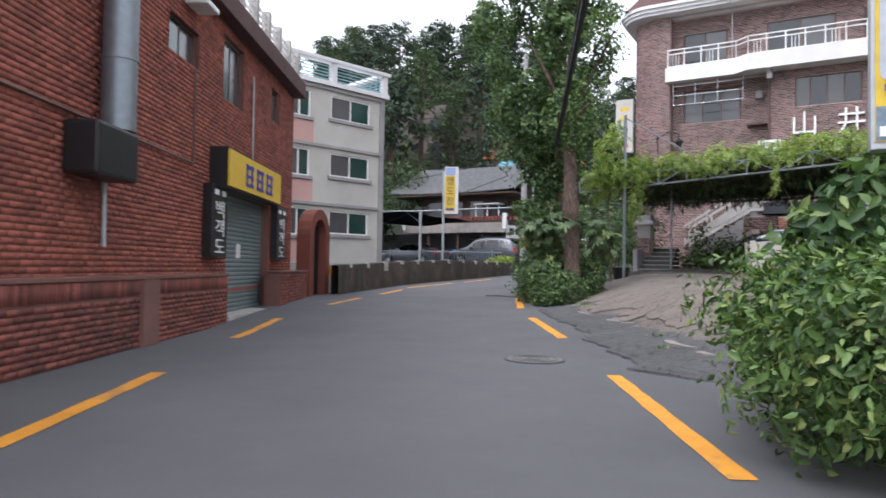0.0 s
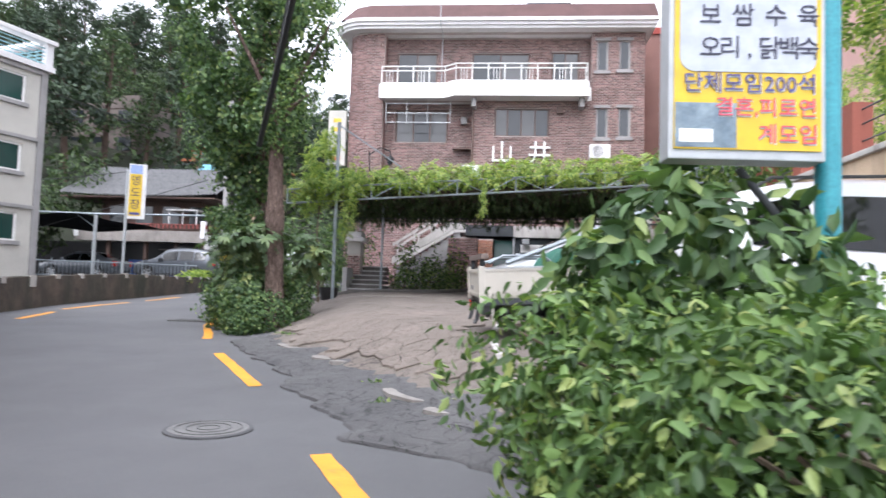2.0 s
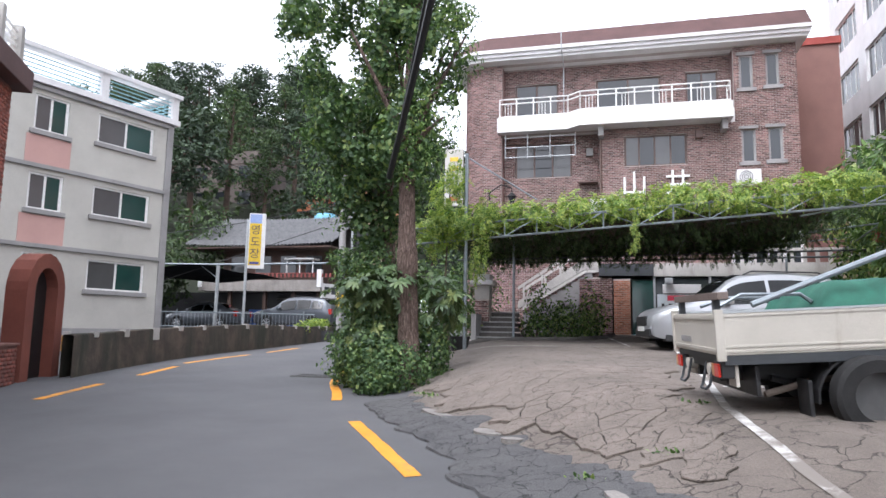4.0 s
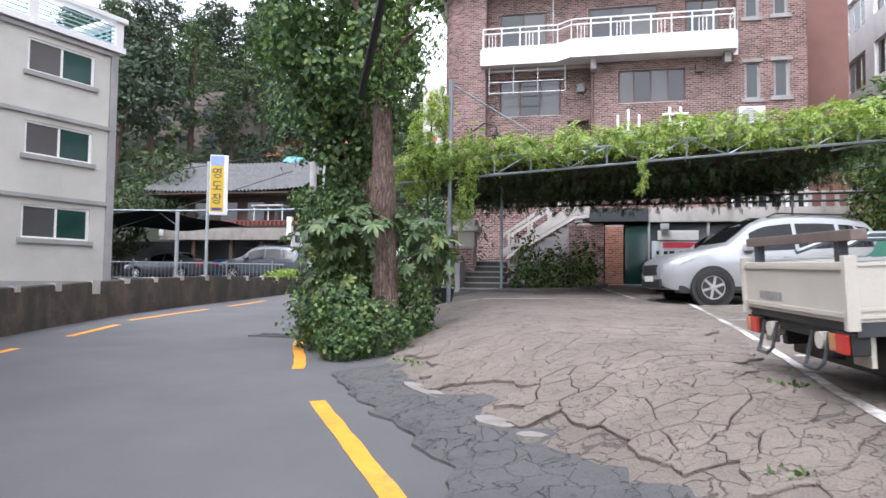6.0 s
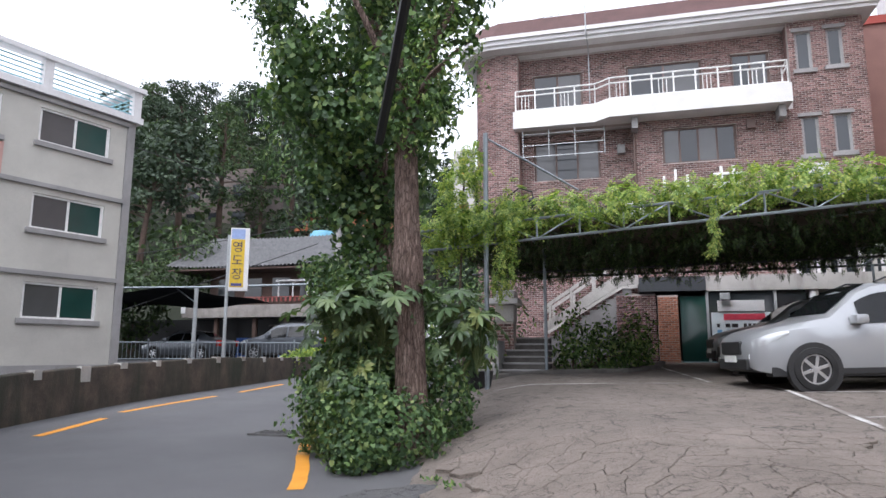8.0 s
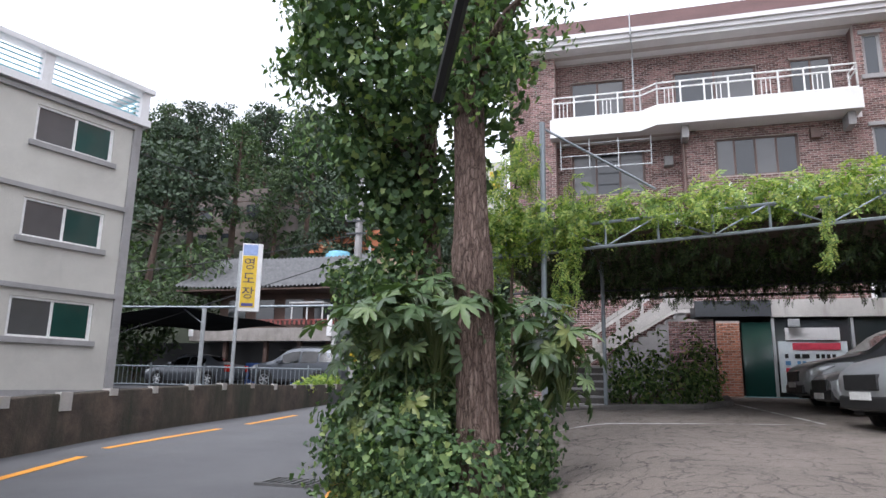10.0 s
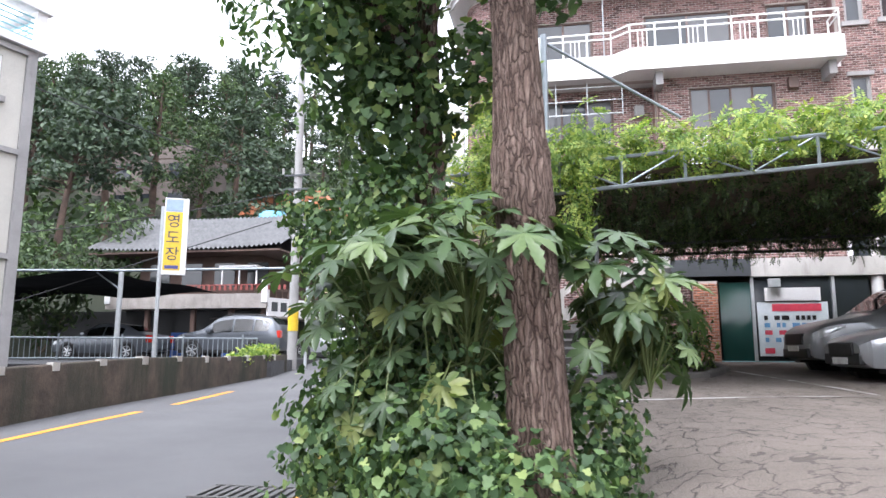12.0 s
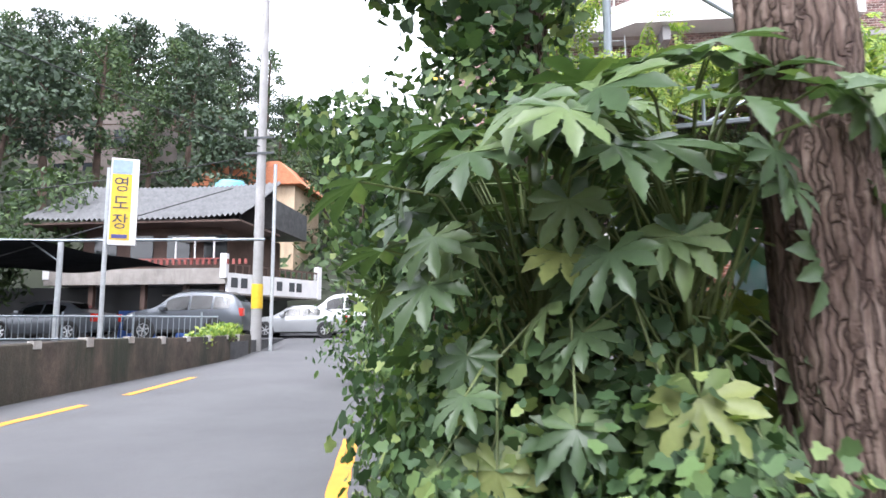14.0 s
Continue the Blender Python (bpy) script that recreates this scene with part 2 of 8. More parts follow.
M_DARKSTEEL = plain("dark_steel", (0.06, 0.065, 0.07), 0.55, 0.3)
M_PIPE = plain("galvanised_pipe", (0.24, 0.27, 0.29), 0.45, 0.6)
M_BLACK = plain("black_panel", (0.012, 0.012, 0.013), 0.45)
M_RUBBER = surface("tyre_rubber", (0.008, 0.008, 0.008), (0.02, 0.02, 0.02), grain=60, blotch=5, rough=0.85)


def bark(name):
    """Long broken plates between deep upright furrows."""
    mat, tree, bsdf = principled(name)
    place = object_place(tree, (1, 1, 0.13))
    bend = tree.nodes.new("ShaderNodeVectorMath")
    bend.operation = "MULTIPLY_ADD"
    nz = tree.nodes.new("ShaderNodeTexNoise")
    nz.inputs["Scale"].default_value, nz.inputs["Detail"].default_value = 9.0, 4.0
    tree.links.new(object_place(tree), nz.inputs["Vector"])
    tree.links.new(nz.outputs[1], bend.inputs[0])
    bend.inputs[1].default_value = (0.07, 0.07, 0.03)
    tree.links.new(place, bend.inputs[2])
    vo = tree.nodes.new("ShaderNodeTexVoronoi")
    vo.feature = "DISTANCE_TO_EDGE"
    vo.inputs["Scale"].default_value = 30.0
    tree.links.new(bend.outputs[0], vo.inputs["Vector"])
    plate = ramp(tree, vo.outputs["Distance"], [(0.0, (0.1,) * 3), (0.1, (0.7,) * 3), (0.35, (1, 1, 1))])
    flake = noise_of(tree, 34, 6, 0.7, place)
    col = ramp(tree, flake, [(0.32, (0.09, 0.06, 0.05)), (0.5, (0.17, 0.122, 0.1)), (0.68, (0.28, 0.215, 0.18))])
    col = mixed(tree, "MIX", plate, (0.045, 0.03, 0.025), col)
    col = mixed(tree, "OVERLAY", 0.6, col, ramp(tree, noise_of(tree, 2.2, 4, 0.6, object_place(tree)), [(0.3, (0.32,) * 3), (0.7, (0.66,) * 3)]))
    tree.links.new(col, bsdf.inputs["Base Color"])
    bsdf.inputs["Roughness"].default_value, bsdf.inputs["Specular IOR Level"].default_value = 0.95, 0.2
    high = mixed(tree, "MULTIPLY", 0.7, plate, flake)
    b = tree.nodes.new("ShaderNodeBump")
    b.inputs["Strength"].default_value, b.inputs["Distance"].default_value = 0.9, 0.03
    tree.links.new(high, b.inputs["Height"])
    tree.links.new(b.outputs[0], bsdf.inputs["Normal"])
    return mat


M_BARK = bark("bark")
M_TWIG = surface("twig", (0.06, 0.045, 0.03), (0.12, 0.09, 0.06), grain=30, blotch=4, rough=0.9)
M_PINEBARK = surface("pine_bark", (0.05, 0.035, 0.028), (0.12, 0.08, 0.06), grain=8, blotch=1.5, rough=0.95)
M_IVY = leafy("ivy_leaf", [(0.0, (0.02, 0.055, 0.018)), (0.45, (0.042, 0.11, 0.028)), (0.85, (0.095, 0.195, 0.04)), (1.0, (0.2, 0.28, 0.055))], 0.48, 0.28)
M_BUSH = leafy("bush_leaf", [(0.0, (0.018, 0.055, 0.01)), (0.45, (0.052, 0.135, 0.02)), (0.85, (0.12, 0.24, 0.035)), (1.0, (0.25, 0.32, 0.06))], 0.45, 0.3)
M_VINE = leafy("wisteria_leaf", [(0.0, (0.06, 0.15, 0.012)), (0.5, (0.17, 0.31, 0.022)), (1.0, (0.38, 0.45, 0.04))], 0.5, 0.42)
# Darker copy of the vine leaf, with the pergola's shade in its greens.
M_VINEDARK = leafy("vine_leaf_painted_shade", [(0.0, (0.012, 0.03, 0.008)), (0.6, (0.03, 0.07, 0.014)), (1.0, (0.075, 0.14, 0.028))], 0.5, 0.15)
M_FATSIA = leafy("fatsia_leaf", [(0.0, (0.034, 0.075, 0.026)), (0.6, (0.062, 0.122, 0.04)), (1.0, (0.11, 0.18, 0.05))], 0.34, 0.24)
M_FATSIAOLD = leafy("yellowing_leaf", [(0.0, (0.09, 0.16, 0.03)), (1.0, (0.2, 0.25, 0.05))], 0.4, 0.3)
M_PINE = leafy("pine_needles", [(0.0, (0.016, 0.033, 0.017)), (0.6, (0.031, 0.06, 0.03)), (1.0, (0.053, 0.09, 0.042))], 0.6, 0.15, 4)
M_BROAD = leafy("woodland_leaf", [(0.0, (0.02, 0.045, 0.015)), (0.6, (0.04, 0.085, 0.024)), (1.0, (0.08, 0.135, 0.036))], 0.6, 0.2, 4)


# ---- the ground ----
EDGE_Y = [-40, -10, 0, 3, 6, 8.5, 10.6, 12.2, 15.4, 20, 26, 34, 45, 80]
EDGE_X = [6, 2.5, 1.2, 0.3, -1.1, -2.4, -3.3, -4.4, -6.1, -7.6, -8.6, -9.3, -9, -9]
ROAD_Y = [-40, 4, 8.4, 12, 16, 22, 30, 38, 46, 60, 100, 400]
ROAD_Z = [-0.1, 0, 0.03, 0.17, 0.3, 0.52, 0.75, 0.95, 1.5, 2.2, 3.0, 3.0]


def ground_z(x, y):
    """The road climbs gently; the parking yard beside it lies higher."""
    x, y = np.asarray(x, float), np.asarray(y, float)
    zr = np.interp(y, ROAD_Y, ROAD_Z)
    zl = np.maximum(np.interp(y, [5, 7, 8.5, 10, 22.75, 34, 40], [0.05, 0.28, 0.53, 0.68, 1.13, 1.45, 1.5]), zr)
    w = np.clip((x - np.interp(y, EDGE_Y, EDGE_X)) / 3.2, 0, 1)
    w = w * w * (3 - 2 * w)
    return zr + (zl - zr) * w


def gz(x, y):
    return float(ground_z(x, y))


def sheet(name, xs, ys, lift, material, keep=None, wobble=0.0):
    X, Y = np.meshgrid(xs, ys)
    Z = ground_z(X, Y) + lift
    if wobble:
        Z = Z + wobble * np.array([[noise.noise((x * 1.3, y * 1.3, 3.0)) for x in xs] for y in ys])
    nx, ny = len(xs), len(ys)
    i = np.arange(nx * ny).reshape(ny, nx)
    f = np.stack([i[:-1, :-1], i[:-1, 1:], i[1:, 1:], i[1:, :-1]], -1).reshape(-1, 4)
    if keep is not None:
        cx, cy = X.ravel()[f].mean(1), Y.ravel()[f].mean(1)
        f = f[keep(cx, cy)]
    return shape(name, np.stack([X, Y, Z], -1).reshape(-1, 3), f, material, smooth=60)


def steps_between(*spans):
    return np.concatenate([np.arange(a, b, s) for a, b, s in spans])


gx = steps_between((-600, -60, 60), (-60, -24, 6), (-24, -12, 0.5), (-12, 7, 0.15), (7, 10, 0.5), (10, 60, 10), (60, 601, 60))
gy = steps_between((-300, -30, 30), (-30, -4, 2), (-4, 4, 0.5), (4, 34, 0.15), (34, 50, 0.5), (50, 100, 10), (100, 701, 60))
tagged(sheet("ground", gx, gy, 0, M_ASPHALT), "grey asphalt road climbing gently in a bend", "road", kind="structure")


def strip(name, points, width, material, label, lift=0.006, kind="structure", category="road marking", fray=0.0):
    """A painted line along points on the ground."""
    pts = []
    for (ax, ay), (bx, by) in zip(points, points[1:]):
        n = max(2, int(math.hypot(bx - ax, by - ay) / 0.15))
        pts += [(ax + (bx - ax) * k / n, ay + (by - ay) * k / n) for k in range(n)]
    pts.append(points[-1])
    vs, fs = [], []
    for k, (x, y) in enumerate(pts):
        a, b = pts[max(k - 1, 0)], pts[min(k + 1, len(pts) - 1)]
        d = Vector((b[0] - a[0], b[1] - a[1])).normalized()
        for side in (-1, -0.33, 0.33, 1):
            o = side * width / 2 * (1 + fray * noise.noise((x * 3, y * 3, side)))
            px, py = x - d.y * o, y + d.x * o
            vs.append((px, py, gz(px, py) + lift))
    for k in range(len(pts) - 1):
        for j in range(3):
            fs.append((4 * k + j, 4 * k + j + 1, 4 * k + j + 5, 4 * k + j + 4))
    fs = [f[::-1] for f in fs]
    return tagged(shape(name, vs, fs, material), label, category, kind=kind)

for points in ([(-0.44, 4.42), (-2.12, 7.66)], [(-3.72, 10.4), (-5.36, 13.0)], [(-4.72, 2.4), (-6.4, 4.9)], [(-8.3, 7.7), (-9.85, 10.3)], [(-11.1, 13.4), (-11.8, 15.6)],
               [(-12.2, 17.2), (-12.8, 19.3)], [(-13.2, 20.2), (-13.35, 23.8)], [(-13.4, 25), (-13.7, 28)], [(-6.42, 14.85), (-6.6, 15.3), (-6.85, 15.85), (-7.2, 16.55), (-7.55, 17.3), (-7.9, 18.3), (-8.2, 19.4), (-8.6, 21.5)]):
    strip("yellow_line", points, 0.17, M_YELLOW, "worn yellow edge line painted on the asphalt", fray=0.15)
for points in ([(-0.5, 8.8), (-0.63, 9.54), (-0.84, 11.4), (-0.6, 15.5), (-0.5, 20.4), (-0.68, 21.4)], [(-0.6, 13.2), (4.5, 13.9)], [(-0.46, 16.9), (4.5, 19.0)], [(-0.3, 20.1), (4.5, 21.4)], [(-5.43, 20.65), (-3.1, 21.46), (-1.52, 21.78)], [(-2.06, 27.79), (-1.5, 21.9)]):
    strip("parking_line", points, 0.085, M_WHITELINE, "worn white parking line painted on the yard", lift=0.05, fray=0.3)


# ---- walls of bricks ----
def spans_without(a, b, cuts):
    out = [(a, b)]
    for c, d in cuts:
        out = [q for p in out for q in ((p[0], min(p[1], c)), (max(p[0], d), p[1])) if q[1] - q[0] > 0.02]
    return out


def bricks(s0, s1, z0, z1, holes, length=0.21, height=0.067, joint=0.012, proud=0.012, upright=False):
    """Places of the bricks of one wall in its own plane: s0, s1, z0, z1 of each."""
    out = []
    step = height + joint
    for r in range(int((z1 - z0) / step)):
        a = z0 + r * step
        b = a + height
        cuts = [(h[0], h[1]) for h in holes if h[2] < (a + b) / 2 < h[3]]
        shift = (r % 2) * (length + joint) / 2
        for p, q in spans_without(s0, s1, cuts):
            k = math.floor((p - s0 - shift) / (length + joint))
            while s0 + shift + k * (length + joint) < q:
                c = max(p, s0 + shift + k * (length + joint))
                d = min(q, s0 + shift + k * (length + joint) + length)
                if d - c > 0.025:
                    out.append((c, d, a, b))
                k += 1
    return out


BRICK_FACES = np.array([(0, 1, 2, 3), (0, 4, 5, 1), (1, 5, 6, 2), (2, 6, 7, 3), (3, 7, 4, 0)])


def brick_mesh(name, cells, m, material, parent, depth=0.012, label=""):
    """Bricks standing proud of their mortar, joined."""
    c = np.array(cells)
    n = len(c)
    e = 0.003
    jit = rng.uniform(-0.003, 0.003, n)
    f = np.zeros((n, 8, 3))
    for k, (i, j) in enumerate(((0, 2), (1, 2), (1, 3), (0, 3))):
        f[:, k, 0], f[:, k, 2], f[:, k, 1] = c[:, i] + (e if i == 0 else -e), c[:, j] + (e if j == 2 else -e), -depth - jit
        f[:, k + 4, 0], f[:, k + 4, 2], f[:, k + 4, 1] = c[:, i], c[:, j], 0.004
    mm = np.array(m)
    v = f.reshape(-1, 3) @ mm[:3, :3].T + mm[:3, 3]
    faces = (BRICK_FACES[None] + 8 * np.arange(n)[:, None, None]).reshape(-1, 4)
    ob = shape(name, v, faces, material, parent, label)
    ob["kind"] = "stuff"
    return ob


def pierced(s0, s1, z0, z1, holes, d0, d1):
    """A wall slab from depth d0 to d1 with openings through it."""
    bm = bmesh.new()
    zs = sorted({z0, z1, *[min(max(v, z0), z1) for h in holes for v in h[2:]]})
    for a, b in zip(zs, zs[1:]):
        cuts = [(h[0], h[1]) for h in holes if h[2] < (a + b) / 2 < h[3]]
        for p, q in spans_without(s0, s1, cuts):
            box(bm, p, q, d0, d1, a, b)
    return bm


def window(parent, s0, s1, z0, z1, m, depth=0.1, panes=2, frame=M_WHITEFRAME, glass=(M_GLASS,), width=0.05, sill=None, head=None, split=None):
    """A sliding window set into an opening: frame, panes, sill and head."""
    bm = bmesh.new()
    for a, b, c, d in ((s0, s1, z0, z0 + width), (s0, s1, z1 - width, z1), (s0, s0 + width, z0 + width, z1 - width), (s1 - width, s1, z0 + width, z1 - width)):
        box(bm, a, b, depth - 0.04, depth + 0.03, c, d)
    win = part("window", bm, frame, parent, m=m)
    at = split or [(s0 + width) + (s1 - s0 - 2 * width) * k / panes for k in range(panes + 1)]
    for k in range(len(at) - 1):
        a, b, o = at[k], at[k + 1], depth - 0.012 + 0.016 * (k % 2)
        part("pane", boxed(a + 0.02, b - 0.02, o, o + 0.008, z0 + width, z1 - width, m=m), glass[k % len(glass)], win)
        for p, q in ((a, a + 0.035), (b - 0.035, b)):
            part("sash", boxed(p, q, o - 0.012, o + 0.012, z0 + width, z1 - width, m=m), frame, win)
    if sill:
        part("sill", boxed(s0 - 0.12, s1 + 0.12, -0.09, depth - 0.05, z0 - 0.16, z0 - 0.002, 0.012, m=m), sill, win)
    if head:
        part("head", boxed(s0 - 0.1, s1 + 0.1, -0.07, depth - 0.05, z1 + 0.002, z1 + 0.14, 0.012, m=m), head, win)
    return win


def frame_along(px, py, ux, uy):
    """Local axes: x along the wall, y into it, z up."""
    u = Vector((ux, uy, 0)).normalized()
    n = Vector((-u.y, u.x, 0))
    return Matrix(((u.x, n.x, 0, px), (u.y, n.y, 0, py), (0, 0, 1, 0), (0, 0, 0, 1)))


# ---- the red brick restaurant ----
RB = frame_along(-10.35, 9.45, -0.492, 0.870)
red_house = thing("brick_house", "two-storey red brick restaurant with a roller shutter door", "building", (-10.35, 9.45, 0))
SET = 0.32  # the main wall stands back from the low wall
R_S0, R_S1, R_TOP = -14.0, 6.1, 6.2
r_door = (0.55, 3.75, 0.0, 2.72)
r_wins = [(-2.45, -1.15, 4.75, 5.45), (0.15, 1.47, 4.62, 5.95), (3.7, 4.5, 4.98, 5.84)]
holes = [r_door] + r_wins
back = RB @ Matrix.Translation((0, SET, 0))
part("wall", pierced(R_S0, R_S1, -0.3, R_TOP, holes, 0, 0.25), M_REDMORTAR, red_house, m=back)
part("side_wall", boxed(R_S1 - 0.25, R_S1 - 0.003, 0.25, 8, -0.3, R_TOP, m=back), M_REDMORTAR, red_house)
part("back_wall", boxed(R_S0, R_S1, 8, 8.25, -0.3, R_TOP, m=back), M_REDMORTAR, red_house)
part("end_wall", boxed(R_S0, R_S0 + 0.25, 0.25, 8, -0.3, R_TOP, m=back), M_REDMORTAR, red_house)
part("roof", boxed(R_S0 - 0.2, R_S1 + 0.2, -0.22, 8.3, R_TOP, R_TOP + 0.3, m=back), M_CONCRETE, red_house)
part("cornice", boxed(R_S0 - 0.25, R_S1 + 0.25, -0.3, 0.2, R_TOP - 0.02, R_TOP + 0.42, 0.02, m=back), M_ROOFTILE, red_house, "dark red cornice band")
for k in range(19):
    s = R_S1 - 0.1 - 1.02 * k
    part("roof_post", boxed(s - 0.09, s + 0.09, -0.15, 0.05, R_TOP + 0.42, R_TOP + 1.25, m=back), M_CONCRETE, red_house, "pale concrete roof post")
bm = bmesh.new()
for z in (0.62, 0.78, 0.94, 1.1):
    box(bm, R_S0, R_S1 - 0.1, -0.07, -0.03, R_TOP + z, R_TOP + z + 0.045, m=back)
part("roof_rail", bm, M_WHITEFRAME, red_house, "white metal roof rail")
for w in r_wins:
    window(red_house, *w, back, depth=0.12, panes=2, frame=M_BROWNFRAME, glass=(M_GREENGLASS, M_CURTAIN), width=0.06)
cells = bricks(R_S0, R_S1, 1.0, R_TOP, holes)
brick_mesh("brickwork", cells, back, M_REDBRICK, red_house)
# roller shutter in its recess
M_SHUTTER = surface("grey_green_shutter", (0.13, 0.17, 0.17), (0.18, 0.22, 0.22), grain=30, blotch=1, rough=0.55, metal=0.2, stain=(0.1, 0.11, 0.1), stain_at=(0.6, 0.8))
M_REDSTRIPE = plain("faded_red_stripe", (0.3, 0.07, 0.06), 0.6)
shutter = part("roller_shutter", boxed(r_door[0], r_door[1], 0.231, 0.245, 0.1, 2.72, m=back), M_SHUTTER, red_house, "closed grey-green roller shutter")
for k in range(26):
    z = 0.14 + k * 0.1
    part("slat", prism(bmesh.new(), [(0.2, z), (0.185, z + 0.03), (0.185, z + 0.07), (0.2, z + 0.098), (0.23, z + 0.098), (0.23, z)], r_door[0], r_door[1], "x"), M_SHUTTER, shutter, m=back)
part("red_stripe", boxed(r_door[0], r_door[1], 0.176, 0.184, 0.62, 0.68, m=back), M_REDSTRIPE, shutter, "red painted stripe")
part("notice", boxed(1.75, 2.05, 0.17, 0.183, 1.35, 1.68, m=back), M_WHITEFRAME, shutter, "white paper notice")
part("threshold", boxed(0.0, 3.9, -0.3, 0.24, -0.1, 0.16, 0.01, m=back), M_CONCRETE, red_house)
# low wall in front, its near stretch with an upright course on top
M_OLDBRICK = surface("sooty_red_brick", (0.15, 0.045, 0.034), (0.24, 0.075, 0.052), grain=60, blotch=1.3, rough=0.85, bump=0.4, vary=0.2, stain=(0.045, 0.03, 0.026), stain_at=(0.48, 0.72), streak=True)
low = thing("low_brick_wall", "grimy low red brick wall with an upright top course along the road", "wall", (-9, 7, 0), kind="structure")
part("core", boxed(R_S0, -0.18, 0.012, SET - 0.003, -0.4, 0.98, m=RB), M_REDMORTAR, low)
part("cap", boxed(R_S0, -0.16, -0.02, SET - 0.005, 0.98, 1.03, 0.008, m=RB), M_REDMORTAR, low, "weathered red cement cap")
part("pier", boxed(-3.85, -3.35, -0.06, 0.01, -0.4, 0.975, m=RB), M_REDMORTAR, low)
cells = bricks(R_S0, -0.18, 0.02, 0.74, [])
near = [c for c in cells if -7.2 < c[0] < -2.2][:300]
far = [c for c in cells if c not in set(near)]
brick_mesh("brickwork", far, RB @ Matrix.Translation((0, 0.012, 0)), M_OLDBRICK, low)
up = [(s, s + 0.062, 0.755, 0.97) for s in np.arange(R_S0, -0.25, 0.075)]
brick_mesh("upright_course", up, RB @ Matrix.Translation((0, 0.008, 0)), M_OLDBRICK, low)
# pier beyond the door
pier = thing("brick_pier", "low red brick block beside the shutter door", "wall", (-12, 12.4, 0.2), kind="structure")
part("core", boxed(3.4, 6.4, -0.12, SET - 0.015, -0.3, 1.02, m=RB), M_REDMORTAR, pier)
part("cap", boxed(3.36, 6.45, -0.16, SET - 0.02, 1.02, 1.07, 0.008, m=RB), M_REDMORTAR, pier)
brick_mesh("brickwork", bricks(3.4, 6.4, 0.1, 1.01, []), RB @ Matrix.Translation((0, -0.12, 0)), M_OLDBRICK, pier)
# signs
M_SIGNYELLOW = surface("old_yellow_sign", (0.62, 0.4, 0.03), (0.72, 0.5, 0.06), grain=30, blotch=1.5, rough=0.6, stain=(0.3, 0.2, 0.05), stain_at=(0.6, 0.8), streak=True)
M_SIGNBLUE = plain("blue_letters", (0.05, 0.06, 0.3), 0.5)
sign = thing("shop_sign", "yellow sign board with blue characters over the shutter door", "sign", (-10.9, 10, 2.9))
part("panel", boxed(-0.5, 3.3, -0.09, -0.05, 2.74, 3.46, m=RB), M_SIGNYELLOW, sign)
part("box", boxed(-0.52, 3.32, -0.049, SET - 0.01, 2.7, 3.5, m=RB), M_BLACK, sign)
for k, s in enumerate((0.75, 1.5, 2.25)):
    bm = bmesh.new()
    for a, b, c, d in ((-0.2, 0.2, 0.12, 0.2), (-0.2, 0.2, -0.06, 0.0), (-0.18, -0.1, -0.24, 0.22), (0.08, 0.16, -0.24, 0.22), (-0.2, 0.2, -0.25, -0.18)):
        box(bm, s + a * 1.3, s + b * 1.3, -0.105, -0.091, 3.1 + c, 3.1 + d, m=RB)
    part("character", bm, M_SIGNBLUE, sign)
M_LETTER = plain("white_letters", (0.8, 0.8, 0.78), 0.5)
face = Matrix.Rotation(radians(90), 4, "X")
for s0, s1 in ((-0.82, 0.02), (3.85, 4.75)):
    board = thing("vertical_sign", "black upright sign with white Korean letters beside the door", "sign", RB @ Vector((s0, 0.2, 1.4)), group="door signs")
    part("board", boxed(s0, s1, 0.12, SET - 0.016, 1.35, 2.75, 0.01, m=RB), M_BLACK, board)
    for k, ch in enumerate("백객도"):
        lettering("letter", ch, 0.36, M_LETTER, board, RB @ Matrix.Translation(((s0 + s1) / 2, 0.112, 2.25 - 0.36 * k)) @ face @ Matrix.Diagonal((1.75, 1, 1, 1)))
    part("small_writing", boxed(s0 + 0.12, s0 + 0.34, 0.11, 0.119, 2.55, 2.65, m=RB), M_LETTER, board)
    part("small_writing", boxed(s1 - 0.34, s1 - 0.12, 0.11, 0.119, 2.55, 2.65, m=RB), M_LETTER, board)
# box, duct and pipes on the wall
vent = thing("extractor_box", "black metal extractor box on the brick wall", "vent", RB @ Vector((-4.8, 0.1, 2.2)))
part("casing", boxed(-5.35, -4.33, -0.15, SET - 0.016, 2.28, 2.95, 0.05, m=RB), M_BLACK, vent)
part("drain_pipe", tube(bmesh.new(), [RB @ Vector((-4.45, 0.25, 2.28)), RB @ Vector((-4.42, 0.25, 1.42))], 0.03), M_STEEL, vent)
duct = thing("duct", "round galvanised duct up the brick wall", "duct", RB @ Vector((-4.4, 0.1, 2.85)))
part("shaft", tube(bmesh.new(), [RB @ Vector((-4.5, 0.06, 2.96)), RB @ Vector((-4.5, 0.06, 6.9))], 0.22, 24), M_PIPE, duct, smooth=40)
for z in (3.9, 5.0, 6.1):
    part("collar", tube(bmesh.new(), [RB @ Vector((-4.5, 0.06, z)), RB @ Vector((-4.5, 0.06, z + 0.06))], 0.235, 24), M_PIPE, duct, smooth=40)
pipe = thing("wall_pipe", "thin dark pipe along and up the brick wall", "pipe", RB @ Vector((-3, 0.28, 3)))
part("run", tube(bmesh.new(), [RB @ Vector(p) for p in ((-9, SET - 0.05, 3.08), (-1.42, SET - 0.05, 3.03), (-1.4, SET - 0.05, 4.6), (-1.4, SET - 0.05, 4.75))], 0.022, 6), M_BROWNFRAME, pipe)
